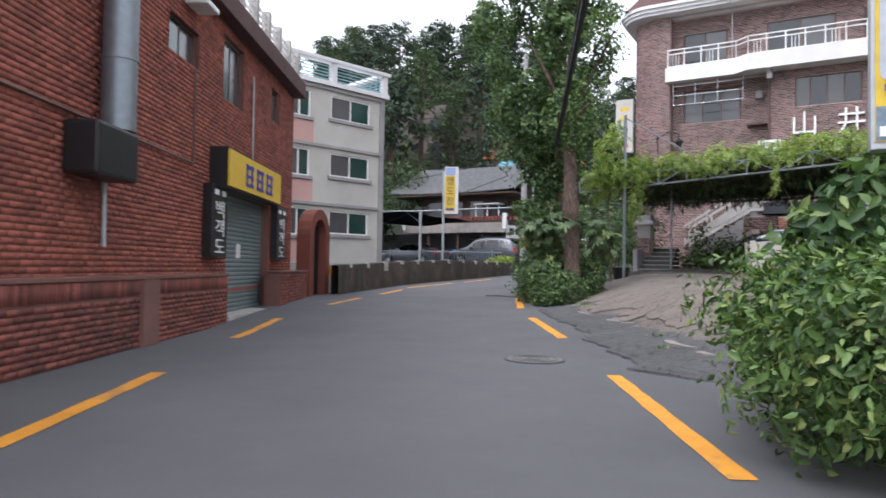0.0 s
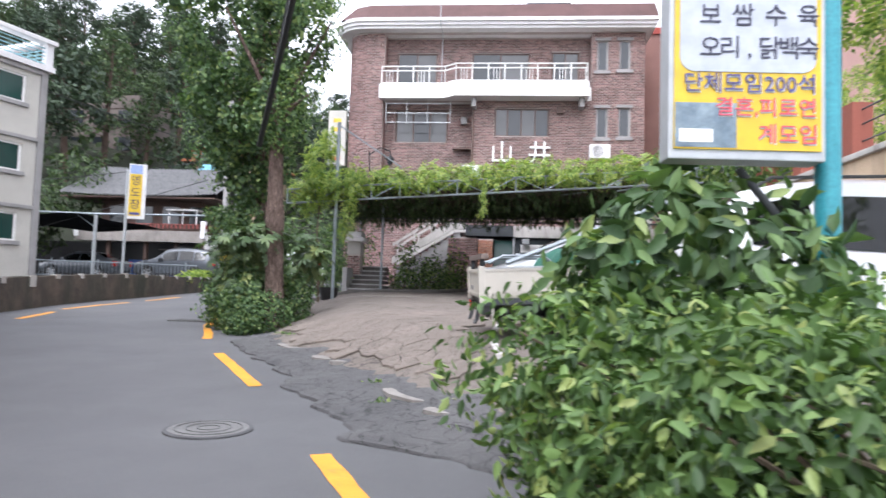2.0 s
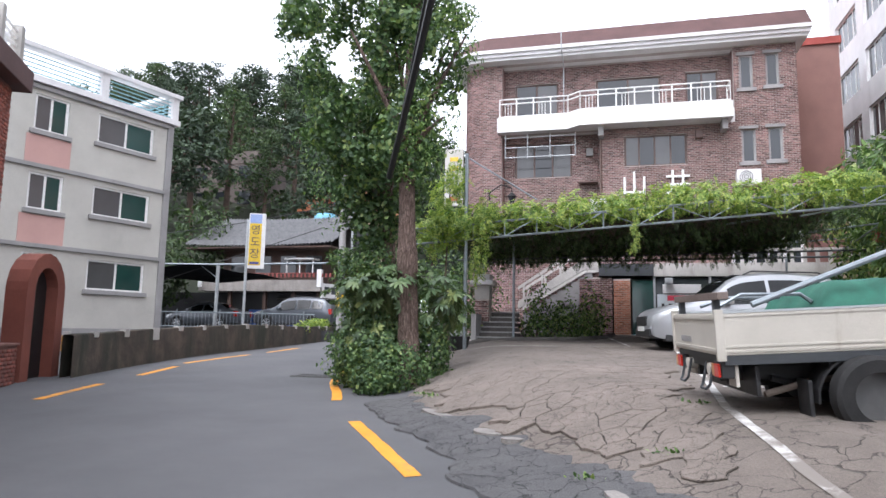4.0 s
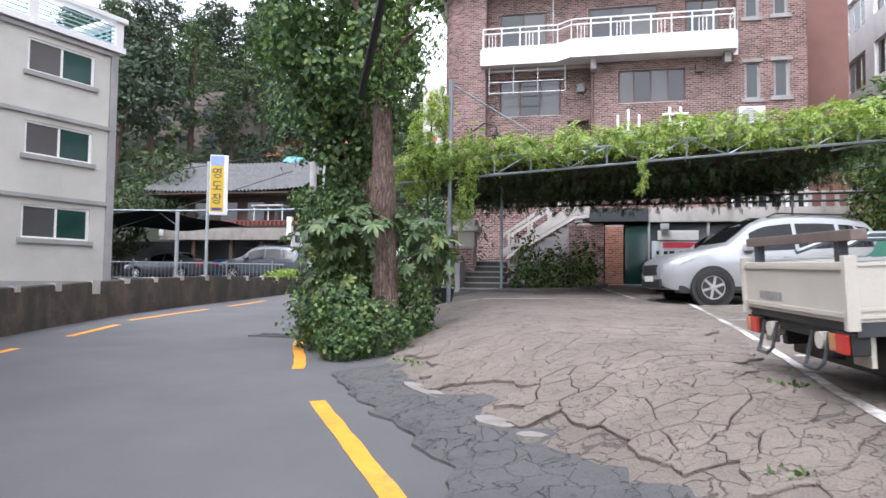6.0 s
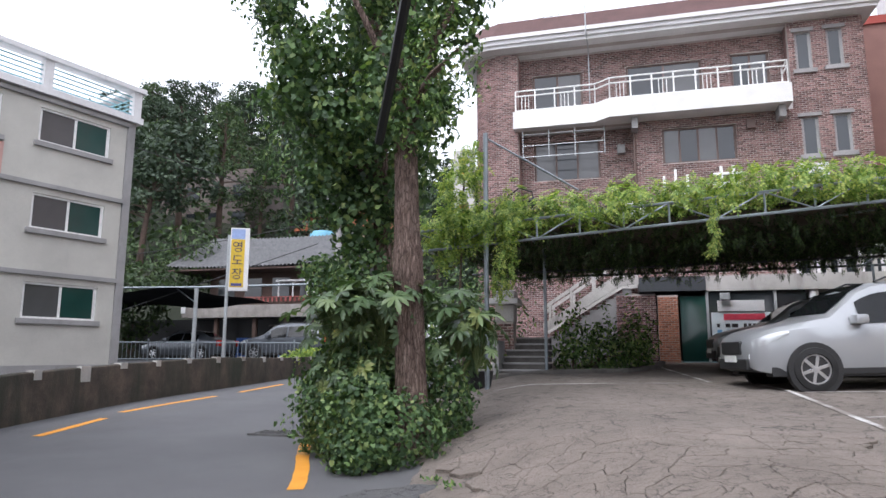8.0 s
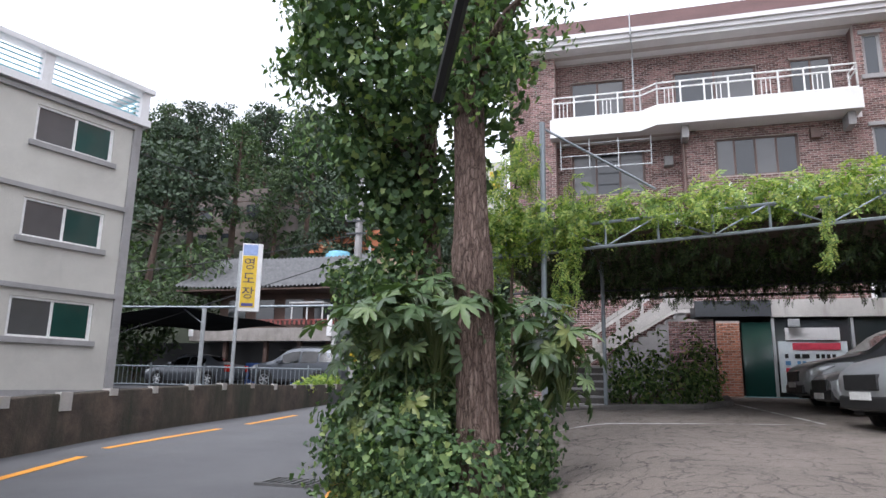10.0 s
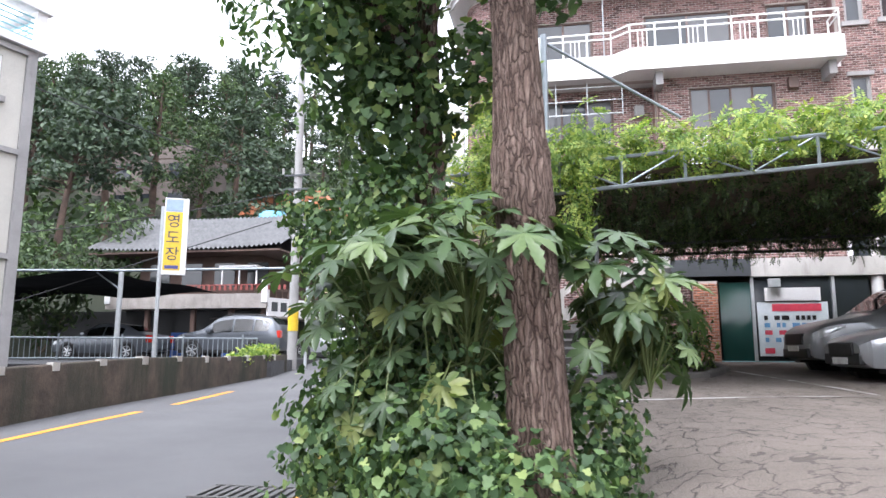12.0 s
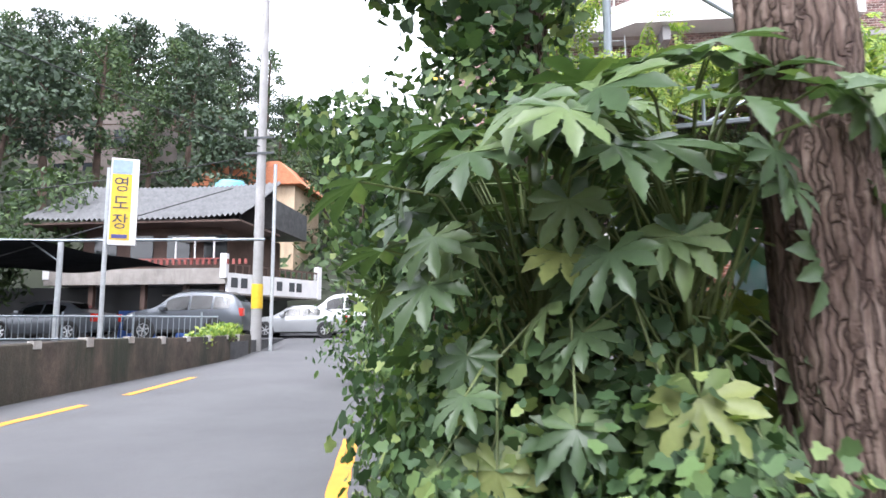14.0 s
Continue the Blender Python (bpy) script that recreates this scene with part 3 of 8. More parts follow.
pipe = thing("wall_pipe", "thin pale pipe down the brick wall", "pipe", RB @ Vector((1.9, 0.28, 3)))
part("run", tube(bmesh.new(), [RB @ Vector((2.1, SET - 0.05, 3.6)), RB @ Vector((2.05, SET - 0.05, 5.6))], 0.02, 6), M_STEEL, pipe)
lampbox = thing("wall_lamp", "white tube lamp under the cornice", "lamp", RB @ Vector((-1, 0, 5.9)))
part("casing", boxed(-1.9, -1.3, -0.1, SET - 0.016, 5.75, 5.85, 0.03, m=RB), M_WHITEFRAME, lampbox)

# ---- arched gate beside it ----
arch = thing("arched_gate", "red brick arched gateway with a dark door", "gate", RB @ Vector((7.2, 0, 0.25)))
AG = RB @ Matrix.Translation((6.6, -0.15, 0)) @ Matrix.Rotation(radians(-14), 4, "Z") @ Matrix.Translation((-5.6, 0, 0)) @ Matrix.Diagonal((1, 1, 1.13, 1))
bm = bmesh.new()
outer = [(5.6, 0.0), (5.6, 1.9)] + [(6.3 - 0.7 * math.cos(a), 1.9 + 0.72 * math.sin(a)) for a in np.linspace(0.2, math.pi - 0.2, 9)] + [(7.0, 1.9), (7.0, 0.0)]
inner = [(6.72, 0.0), (6.72, 1.9)] + [(6.3 + 0.42 * math.cos(a), 1.9 + 0.45 * math.sin(a)) for a in np.linspace(0.2, math.pi - 0.2, 9)] + [(5.88, 1.9), (5.88, 0.0)]
o2, i2 = outer, inner[::-1]
f0 = [[bm.verts.new((s, d, z)) for s, z in o2] for d in (0, 0.45)]
f1 = [[bm.verts.new((s, d, z)) for s, z in i2] for d in (0, 0.45)]
for k in range(len(o2) - 1):
    bm.faces.new((f0[0][k], f0[0][k + 1], f1[0][k + 1], f1[0][k]))
    bm.faces.new((f0[1][k + 1], f0[1][k], f1[1][k], f1[1][k + 1]))
    bm.faces.new((f0[0][k + 1], f0[0][k], f0[1][k], f0[1][k + 1]))
    bm.faces.new((f1[0][k], f1[0][k + 1], f1[1][k + 1], f1[1][k]))
bmesh.ops.recalc_face_normals(bm, faces=bm.faces)
part("arch", bm, M_REDBRICK, arch, m=AG)
part("door", boxed(5.89, 6.71, 0.25, 0.3, 0.2, 2.3, m=AG), M_BLACK, arch)
ys = thing("kerb_post", "yellow and white painted post at the gate", "bollard", RB @ Vector((7.2, -0.3, 0.3)))
part("post", boxed(8.15, 8.3, -0.6, -0.45, 0.1, 1.3, 0.02, m=RB), M_CONCRETE, ys)
part("band", boxed(8.145, 8.305, -0.605, -0.445, 0.85, 1.2, m=RB), M_YELLOW, ys)

# ---- the cream apartment house ----
WH = frame_along(-19.0, 26.5, -0.276, -0.961) @ Matrix.Diagonal((1, -1, 1, 1))
white_house = thing("apartment_house", "cream plastered three-storey house with grey trim", "building", (-20, 22, 0.8))
w_holes, W_END = [], 13.0
for k in range(3):
    z = 2.68 + 2.66 * k
    w_holes += [(0.72, 2.98, z, z + 1.06), (4.05, 5.2, z - 0.12, z + 1.1), (6.4, 8.6, z, z + 1.06), (9.6, 11.6, z, z + 1.06)]
part("wall", pierced(0.15, W_END, -0.6, 9.45, w_holes, 0, 0.25), M_PLASTER, white_house, m=WH)
part("side_wall", boxed(0.15, 0.4, 0.251, 9, -0.6, 9.45, m=WH), M_PLASTER, white_house)
part("end_wall", boxed(W_END - 0.25, W_END, 0.251, 9, -0.6, 9.45, m=WH), M_PLASTER, white_house)
part("back_wall", boxed(0.15, W_END, 9, 9.25, -0.6, 9.45, m=WH), M_PLASTER, white_house)
part("corner_strip", boxed(-0.12, 0.14, -0.06, 0.4, -0.6, 9.45, m=WH), M_GREYSTONE, white_house, "grey stone corner strip")
part("plinth", boxed(0.142, W_END, -0.05, -0.003, -0.6, 1.32, m=WH), M_GREYSTONE, white_house)
for k in range(3):
    z = 2.68 + 2.66 * k
    part("pink_panel", boxed(3.9, 5.4, -0.02, -0.004, z - 1.32, z - 0.3, m=WH), M_PINKPLASTER, white_house, "pink plaster panel")
    bm = bmesh.new()
    box(bm, 0.141, W_END, -0.1, -0.021, z + 1.26, z + 1.4, 0.012)
    part("string_course", bm, M_GREYSTONE, white_house, "grey moulded string course", m=WH)
for k, h in enumerate(w_holes):
    window(white_house, *h, WH, depth=0.08, panes=2, frame=M_WHITEFRAME, glass=(M_GREENGLASS, M_CURTAIN), width=0.06, sill=M_GREYSTONE)
part("roof", boxed(-0.3, W_END + 0.1, -0.2, 9.3, 9.45, 9.66, m=WH), M_WHITE, white_house, "white roof slab")
for s in np.arange(-0.1, W_END, 3.0):
    part("roof_pillar", boxed(s - 0.14, s + 0.14, -0.12, 0.16, 9.66, 10.55, m=WH), M_WHITE, white_house)
part("roof_coping", boxed(-0.35, W_END, -0.22, 0.26, 10.55, 10.72, 0.02, m=WH), M_WHITE, white_house)
part("side_coping", boxed(-0.35, 0.1, 0.261, 9, 10.55, 10.72, 0.02, m=WH), M_WHITE, white_house)
M_TURQ = plain("turquoise_rail", (0.25, 0.45, 0.5), 0.5)
for z in np.arange(9.78, 10.5, 0.15):
    part("roof_rail", tube(bmesh.new(), [WH @ Vector(p) for p in ((W_END, 0.02, z), (-0.1, 0.02, z), (-0.1, 9, z))], 0.025, 6), M_TURQ, white_house, "pale blue metal roof rail")

# ---- parapet along the outer side of the bend ----
parapet = thing("parapet", "dark mossy concrete parapet with white painted notches", "wall", (-14, 24, 0.5), kind="structure")
PP = [(-13.2, 16.3), (-13.75, 18.4), (-14.25, 21), (-14.6, 24), (-14.75, 28), (-15.2, 33), (-15.9, 36.6)]
PL = np.cumsum([0] + [math.dist(a, b) for a, b in zip(PP, PP[1:])])


def on_parapet(s):
    return float(np.interp(s, PL, [p[0] for p in PP])), float(np.interp(s, PL, [p[1] for p in PP]))


def top_of(s):
    return float(np.interp(s, [0, 10, 14, 21], [0.92, 0.92, 0.78, 0.64]))


vs, fs = [], []
stations = np.arange(0, PL[-1], 0.4)
for s in stations:
    (ax, ay), (bx, by) = on_parapet(max(s - 0.3, 0)), on_parapet(min(s + 0.3, PL[-1]))
    d = Vector((bx - ax, by - ay)).normalized()
    x, y = on_parapet(s)
    g = gz(x, y)
    top = g + top_of(s) + 0.02 * noise.noise((s, 0, 0))
    for off, z in ((0.0, g - 1.5), (0.0, top - 0.03), (0.03, top), (0.22, top), (0.25, top - 0.03), (0.25, g - 3)):
        vs.append((x - d.y * off, y + d.x * off, z))
for k in range(len(stations) - 1):
    for j in range(5):
        fs.append((6 * k + j, 6 * k + j + 6, 6 * k + j + 7, 6 * k + j + 1))
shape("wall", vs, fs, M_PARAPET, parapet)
for s in np.arange(1.0, PL[-1] - 1, 1.45):
    (ax, ay), (bx, by) = on_parapet(s - 0.15), on_parapet(s + 0.15)
    g = gz(*on_parapet(s))
    m = frame_along(ax, ay, bx - ax, by - ay)
    m = m @ Matrix.Translation((0, 0, g))
    big = abs(s - 4.0) < 0.5
    part("painted_patch", boxed(0, 0.34 if big else 0.2 + 0.12 * abs(noise.noise((s, 4, 0))), -0.012, 0.1 + 0.15 * abs(noise.noise((s, 9, 0))), top_of(s) - (0.3 if big else 0.1 + 0.14 * abs(noise.noise((s, 1, 0)))), top_of(s) + 0.03, m=m), M_CONCRETE, parapet, "white painted patch")

M_RED_SIGN = plain("orange_red_sign", (0.55, 0.12, 0.05), 0.5)

# ---- the brick guest house ----
hotel = thing("guest_house", "brown-pink brick guest house with white balcony and maroon roof", "building", (-1.5, 33.4, 1.3))
H0, H1, HY = -7.6, 5.65, 33.4
FH = Matrix.Translation((0, HY, 0))
nw = [(3.42, 3.98, 8.66, 10.06), (4.45, 5.01, 8.7, 10.08), (3.42, 3.96, 11.85, 13.28), (4.45, 4.98, 11.9, 13.3)]
big = [(-6.2, -3.6, 8.5, 10.1), (-1.32, 1.27, 8.69, 10.02)]
upper = [(-6.2, -4.2, 11.1, 12.95), (-2.5, 0.3, 11.1, 12.95), (1.35, 2.7, 11.1, 13.0)]
bays = [(-6.7, -2.35, 4.4, 10.375), (-6.7, 3.2, 10.376, 13.7)]
h_holes = nw + [big[1]] + bays
part("wall", pierced(H0, H1, 1.0, 13.75, h_holes, 0, 0.25), M_PALEMORTAR, hotel, m=FH)
brick_mesh("brickwork", bricks(H0, H1, 1.3, 13.7, h_holes, 0.2, 0.06, 0.016), FH, M_PINKBRICK, hotel)
deep = Matrix.Translation((0, HY + 0.7, 0))
part("bay_wall", pierced(-7.2, 3.8, 4.0, 13.72, [big[0]] + upper, 0, 0.25), M_PALEMORTAR, hotel, m=deep)
brick_mesh("bay_brickwork", bricks(-6.95, 3.5, 4.0, 13.7, [big[0]] + upper, 0.2, 0.06, 0.016), deep, M_PINKBRICK, hotel)
for x, z0, z1 in ((-6.96, 4.4, 13.7), (3.2, 10.4, 13.7), (-2.35, 4.4, 10.36)):
    part("bay_cheek", boxed(x, x + 0.25, HY + 0.251, HY + 0.69, z0, z1), M_PINKBRICK, hotel)
part("bay_floor", boxed(-6.7, 3.2, HY, HY + 0.69, 10.4, 11.05), M_WHITE, hotel)
part("side_wall", boxed(H1 - 0.25, H1, HY + 0.251, 45, 1, 13.75), M_PINKBRICK, hotel)
part("back_wall", boxed(-8.6, H1, 45, 45.25, 1, 13.75), M_PINKBRICK, hotel)
# rounded corner
bm = bmesh.new()
arc = [(H0 - 0.95 * math.sin(a), HY + 0.95 - 0.95 * math.cos(a)) for a in np.linspace(0, math.pi / 2, 9)]
arc.append((H0 - 0.95, 45))
lo = [bm.verts.new((x, y, 1.0)) for x, y in arc]
hi = [bm.verts.new((x, y, 13.75)) for x, y in arc]
for k in range(len(arc) - 1):
    bm.faces.new((lo[k + 1], lo[k], hi[k], hi[k + 1]))
part("corner_wall", bm, M_PALEMORTAR, hotel, smooth=40)
vs, fs = [], []
for r in range(int((13.7 - 1.4) / 0.076)):
    z = 1.4 + r * 0.076
    for k in range(-1, 8):
        a0 = (k + 0.5 * (r % 2)) * 0.235 + 0.01
        a0, a1 = max(0.002, a0), min(a0 + 0.215, math.pi / 2)
        if a1 - a0 > 0.05:
            b = len(vs)
            for rad in (0.962, 0.948):
                for a, zz in ((a0, z), (a1, z), (a1, z + 0.06), (a0, z + 0.06)):
                    vs.append((H0 - rad * math.sin(a), HY + 0.95 - rad * math.cos(a), zz))
            fs += [tuple(b + i for i in f[::-1]) for f in BRICK_FACES]
shape("corner_brickwork", vs, fs, M_PINKBRICK, hotel)["kind"] = "stuff"
for w in nw:
    win = window(hotel, *w, FH, depth=0.1, panes=1, frame=M_GREYSTONE, glass=(M_GLASS,), width=0.06, sill=M_GREYSTONE, head=M_GREYSTONE)
window(hotel, *big[0], deep, depth=0.16, panes=3, frame=M_BROWNFRAME, glass=(M_CURTAIN, M_GLASS, M_CURTAIN))
window(hotel, *big[1], FH, depth=0.12, panes=4, frame=M_BROWNFRAME, glass=(M_CURTAIN, M_GLASS), split=[-1.27, -0.7, -0.05, 0.6, 1.22])
for w in upper:
    window(hotel, *w, deep, depth=0.12, panes=2, frame=M_BROWNFRAME, glass=(M_GLASS, M_CURTAIN))
# bar grille before the left window
bm = bmesh.new()
for z in (9.25, 9.7, 10.15):
    tube(bm, [(-6.5, HY - 0.25, z), (-3.4, HY - 0.25, z)], 0.02, 5)
for x in (-6.5, -5.5, -4.5, -3.4):
    tube(bm, [(x, HY - 0.25, 9.2), (x, HY - 0.25, 10.3)], 0.02, 5)
    tube(bm, [(x, HY - 0.25, 10.15), (x, HY, 10.2)], 0.02, 5)
part("window_grille", bm, M_STEEL, hotel, "pale metal window grille")
# balcony
bm = bmesh.new()
plan = [(-6.85, HY - 0.002), (-6.85, 32.95), (-3.75, 32.95), (-3.2, 32.5), (3.0, 32.5), (3.0, HY - 0.002)]
prism(bm, plan, 10.38, 11.06, "z")
slab = part("balcony", bm, M_WHITE, hotel, "white painted balcony front")
for x in (-2.4, 2.6):
    part("bracket", boxed(x, x + 0.22, 32.75, HY - 0.002, 9.95, 10.378), M_GREYSTONE, slab)
bm = bmesh.new()
front = [(-6.75, 33.05), (-3.7, 33.05), (-3.15, 32.6), (2.92, 32.6), (2.92, HY - 0.02)]
for z in (11.12, 11.72, 11.93):
    for a, b in zip(front, front[1:]):
        tube(bm, [(*a, z), (*b, z)], 0.03, 6)
for a, b in zip(front, front[1:]):
    n = max(1, round(math.dist(a, b) / 0.75))
    for k in range(n + 1):
        q = [a[i] + (b[i] - a[i]) * k / n for i in (0, 1)]
        tube(bm, [(*q, 11.06), (*q, 11.93)], 0.03, 6)
        if n > 2 and k < n and k % 2 == 0:
            for f in (0.32, 0.5, 0.68):
                q = [a[i] + (b[i] - a[i]) * (k + f) / n for i in (0, 1)]
                tube(bm, [(*q, 11.12), (*q, 11.72)], 0.016, 5)
part("railing", bm, M_WHITEFRAME, slab, "white steel balcony railing")
# eaves: stepped white cornice and a maroon skirt of roof
def eaves(name, x0, x1, y0, z0, z1, out, material, sides=10):
    bm = bmesh.new()
    r = 0.95 + out
    line = [(x1, HY - y0 - out)] + [(H0 - r * math.sin(a), HY - y0 + 0.95 - r * math.cos(a)) for a in np.linspace(0, math.pi / 2, sides)] + [(H0 - r, 46), (x1, 46)]
    prism(bm, line, z0, z1, "z")
    return part(name, bm, material, hotel, smooth=35)
eaves("soffit", 0, H1 + 0.35, 0, 13.72, 13.86, 0.55, M_WHITE)
eaves("cornice", 0, H1 + 0.42, 0, 13.861, 14.02, 0.65, M_WHITE)
eaves("cornice", 0, H1 + 0.47, 0, 14.021, 14.18, 0.75, M_WHITE)
bm = bmesh.new()
ro = [(H1 + 0.47, HY - 0.72), (H0, HY - 0.72), (H0 - 1.2, HY - 0.4), (H0 - 1.65, HY + 0.9), (H0 - 1.65, 46), (H1 + 0.47, 46)]
rt = [(H1 + 0.4, HY - 0.1), (H0 + 0.2, HY - 0.1), (H0 - 0.6, HY + 0.2), (H0 - 0.9, HY + 1.1), (H0 - 0.9, 45.5), (H1 + 0.4, 45.5)]
a = [bm.verts.new((x, y, 14.181)) for x, y in ro]
b = [bm.verts.new((x, y, 15.05)) for x, y in rt]
for k in range(6):
    bm.faces.new((a[(k + 1) % 6], a[k], b[k], b[(k + 1) % 6]))
bm.faces.new(b[::-1])
bmesh.ops.recalc_face_normals(bm, faces=bm.faces)
part("roof", bm, M_ROOFTILE, hotel, "maroon tiled roof skirt")
part("downpipe", tube(bmesh.new(), [(-3.95, HY - 0.78, 15.0), (-3.95, HY - 0.78, 13.9), (-3.9, HY - 0.3, 13.6), (-3.9, HY - 0.06, 13.4), (-3.9, HY - 0.06, 11.1)], 0.025, 6), M_STEEL, hotel)
part("downpipe", tube(bmesh.new(), [(-2.32, HY - 0.06, 10.3), (-2.32, HY - 0.06, 5)], 0.05, 6), M_BROWNFRAME, hotel)
part("wall_shelf", boxed(-3.3, -2.45, HY + 0.2, HY + 0.687, 8.1, 8.16), M_BROWNFRAME, hotel)
part("vent_hood", boxed(-2.95, -2.65, HY + 0.4, HY + 0.687, 9.35, 9.7, 0.02), M_GREYSTONE, hotel)
part("vent_hood", boxed(1.6, 1.9, HY - 0.2, HY - 0.013, 9.75, 10.1, 0.02), M_BROWNFRAME, hotel)
for ch, x in (("山", -0.92), ("井", 0.85)):
    lettering("sign_character", ch, 1.15, M_LETTER, hotel, Matrix.Translation((x, HY - 0.1, 7.8)) @ face, 0.06, "white raised sign character")
ac = thing("air_conditioner", "white outdoor air conditioner unit on the brick wall", "air conditioner", (3.6, 33.1, 7.6), group="outdoor units")
part("casing", boxed(3.13, 4.06, 33.0, HY - 0.013, 7.62, 8.26, 0.02), M_WHITE, ac)
bm = bmesh.new()
for r in (0.24, 0.16, 0.08):
    pts = [(3.48 + r * math.cos(a), 32.985, 7.94 + r * math.sin(a)) for a in np.linspace(0, 2 * math.pi, 20)]
    tube(bm, pts, 0.012, 4)
part("fan_grille", bm, M_DARKSTEEL, ac)
ac = copy_thing(ac, Matrix.Translation((-2.3, 33.1, 6.55)))
psign = thing("projecting_sign", "cream upright lamp box sign at the corner of the guest house", "sign", (-9.1, 34.2, 7.3))
part("box", boxed(-9.55, -8.66, 34.08, 34.3, 7.3, 10.05, 0.02), M_PLASTER, psign)
part("bracket", boxed(-8.655, -8.56, 34.12, 34.24, 8.5, 8.6), M_DARKSTEEL, psign)
for z in (9.45, 9.0, 7.55):
    part("writing_bar", boxed(-9.3, -8.9, 34.065, 34.079, z, z + 0.2), M_SIGNYELLOW if z > 8 else M_RED_SIGN, psign)
tank = thing("rooftop_cabin", "dark rooftop stair cabin above the roof edge", "roof cabin", (1.5, 40, 15))
part("cabin", boxed(0.2, 2.6, 38, 41, 15.0, 17.2), M_DARKSTEEL, tank)
aer = thing("aerial", "thin metal television aerial on the roof", "aerial", (-5.5, 36, 15))
bm = tube(bmesh.new(), [(-5.5, 36, 15), (-5.5, 36, 16.6)], 0.02, 5)
tube(bm, [(-6.2, 36, 16.5), (-4.8, 36, 16.6)], 0.015, 4)
part("mast", bm, M_STEEL, aer)

# ---- garage storey in front of it ----
GY = 31.7
garage = thing("garage_storey", "concrete lower storey with a green glass door and price posters", "building", (1, 31.7, 1.4))
part("slab", boxed(-0.3, 11, GY, HY - 0.004, 3.76, 4.27), M_CONCRETE, garage, "stained concrete slab edge")
# Back wall is black: the dim garage interior is put into its colour.
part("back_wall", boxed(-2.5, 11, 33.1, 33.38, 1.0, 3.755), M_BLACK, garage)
part("lintel", boxed(-2.42, -0.304, GY - 0.05, HY - 0.004, 3.78, 4.26), M_DARKSTEEL, garage, "dark sign panel over the door")
bm = boxed(-1.85, -1.2, GY, GY + 0.4, 1.0, 3.65)
pw = part("brick_pillar", bm, M_PALEMORTAR, garage)
brick_mesh("brickwork", bricks(-1.85, -1.2, 1.3, 3.64, [], 0.19, 0.06, 0.014), Matrix.Translation((0, GY, 0)), surface("orange_brick", (0.32, 0.14, 0.085), (0.43, 0.2, 0.13), grain=50, blotch=1, rough=0.85, vary=0.15), pw)
part("side_wall", boxed(-3.2, -1.9, GY + 0.1, GY + 0.35, 1.0, 3.72), M_PALEMORTAR, garage)
brick_mesh("side_brickwork", bricks(-3.2, -1.9, 1.3, 3.7, [], 0.19, 0.06, 0.014), Matrix.Translation((0, GY + 0.1, 0)), M_PINKBRICK, garage)
part("glass_door", boxed(-1.13, -0.3, GY + 0.1, GY + 0.13, 1.45, 3.6), M_GREENGLASS, garage, "green tinted glass door")
part("door_frame", boxed(-1.2, 5.0, GY + 0.06, GY + 0.16, 1.3, 1.45), M_TURQ, garage)
part("mullion", boxed(-0.32, -0.24, GY + 0.04, GY + 0.14, 1.451, 3.755), M_STEEL, garage)
part("mullion", boxed(1.75, 1.83, GY + 0.04, GY + 0.14, 1.451, 3.755), M_STEEL, garage)
part("glass_front", boxed(-0.23, 1.74, GY + 0.1, GY + 0.13, 1.452, 3.75), M_GLASS, garage)
part("glass_front", boxed(1.84, 2.7, GY + 0.1, GY + 0.13, 1.452, 3.75), M_GLASS, garage)
bm = bmesh.new()
tube(bm, [(2.95, GY + 0.2, 1.0), (2.95, GY + 0.2, 3.755)], 0.15, 16)
part("column", bm, M_WHITE, garage, "round white column", smooth=40)
part("floodlight", boxed(0.1, 0.4, GY - 0.18, GY - 0.05, 3.45, 3.68, 0.02), M_STEEL, garage)
M_POSTER = surface("pale_blue_poster", (0.6, 0.68, 0.72), (0.72, 0.77, 0.8), grain=20, blotch=2, rough=0.5, bump=0)
M_RED = plain("red_print", (0.62, 0.06, 0.1), 0.5)
M_BLUEP = plain("blue_print", (0.15, 0.35, 0.6), 0.5)
poster = thing("menu_poster", "pale blue menu poster with a red heading on the glass front", "poster", (0.7, 31.7, 1.6))
part("sheet", boxed(-0.18, 1.62, GY + 0.06, GY + 0.085, 1.58, 3.05), M_POSTER, poster)
part("heading", boxed(0.2, 1.45, GY + 0.05, GY + 0.058, 2.8, 3.0), M_RED, poster)
for r in range(4):
    x = -0.02
    while x < 1.4:
        w = 0.09 + 0.1 * ((r * 7 + int(x * 20)) % 3) / 2
        part("print_bar", boxed(x, x + w, GY + 0.05, GY + 0.058, 2.56 - 0.2 * r, 2.68 - 0.2 * r), M_BLUEP if r % 2 else (M_RED if r == 2 else M_BLACK), poster)
        x += w + 0.05 + (0.12 if int(x * 10) % 4 == 0 else 0)
part("print_patch", boxed(-0.05, 0.2, GY + 0.05, GY + 0.058, 1.65, 1.8), M_RED, poster)
part("print_patch", boxed(0.4, 1.3, GY + 0.05, GY + 0.058, 1.63, 1.73), M_BLUEP, poster)
blank = thing("blank_sign", "plain white lamp box sign above the poster", "sign", (0.7, 31.7, 3.1))
part("box", boxed(0.03, 1.45, GY + 0.02, GY + 0.09, 3.08, 3.44, 0.01), M_WHITE, blank)
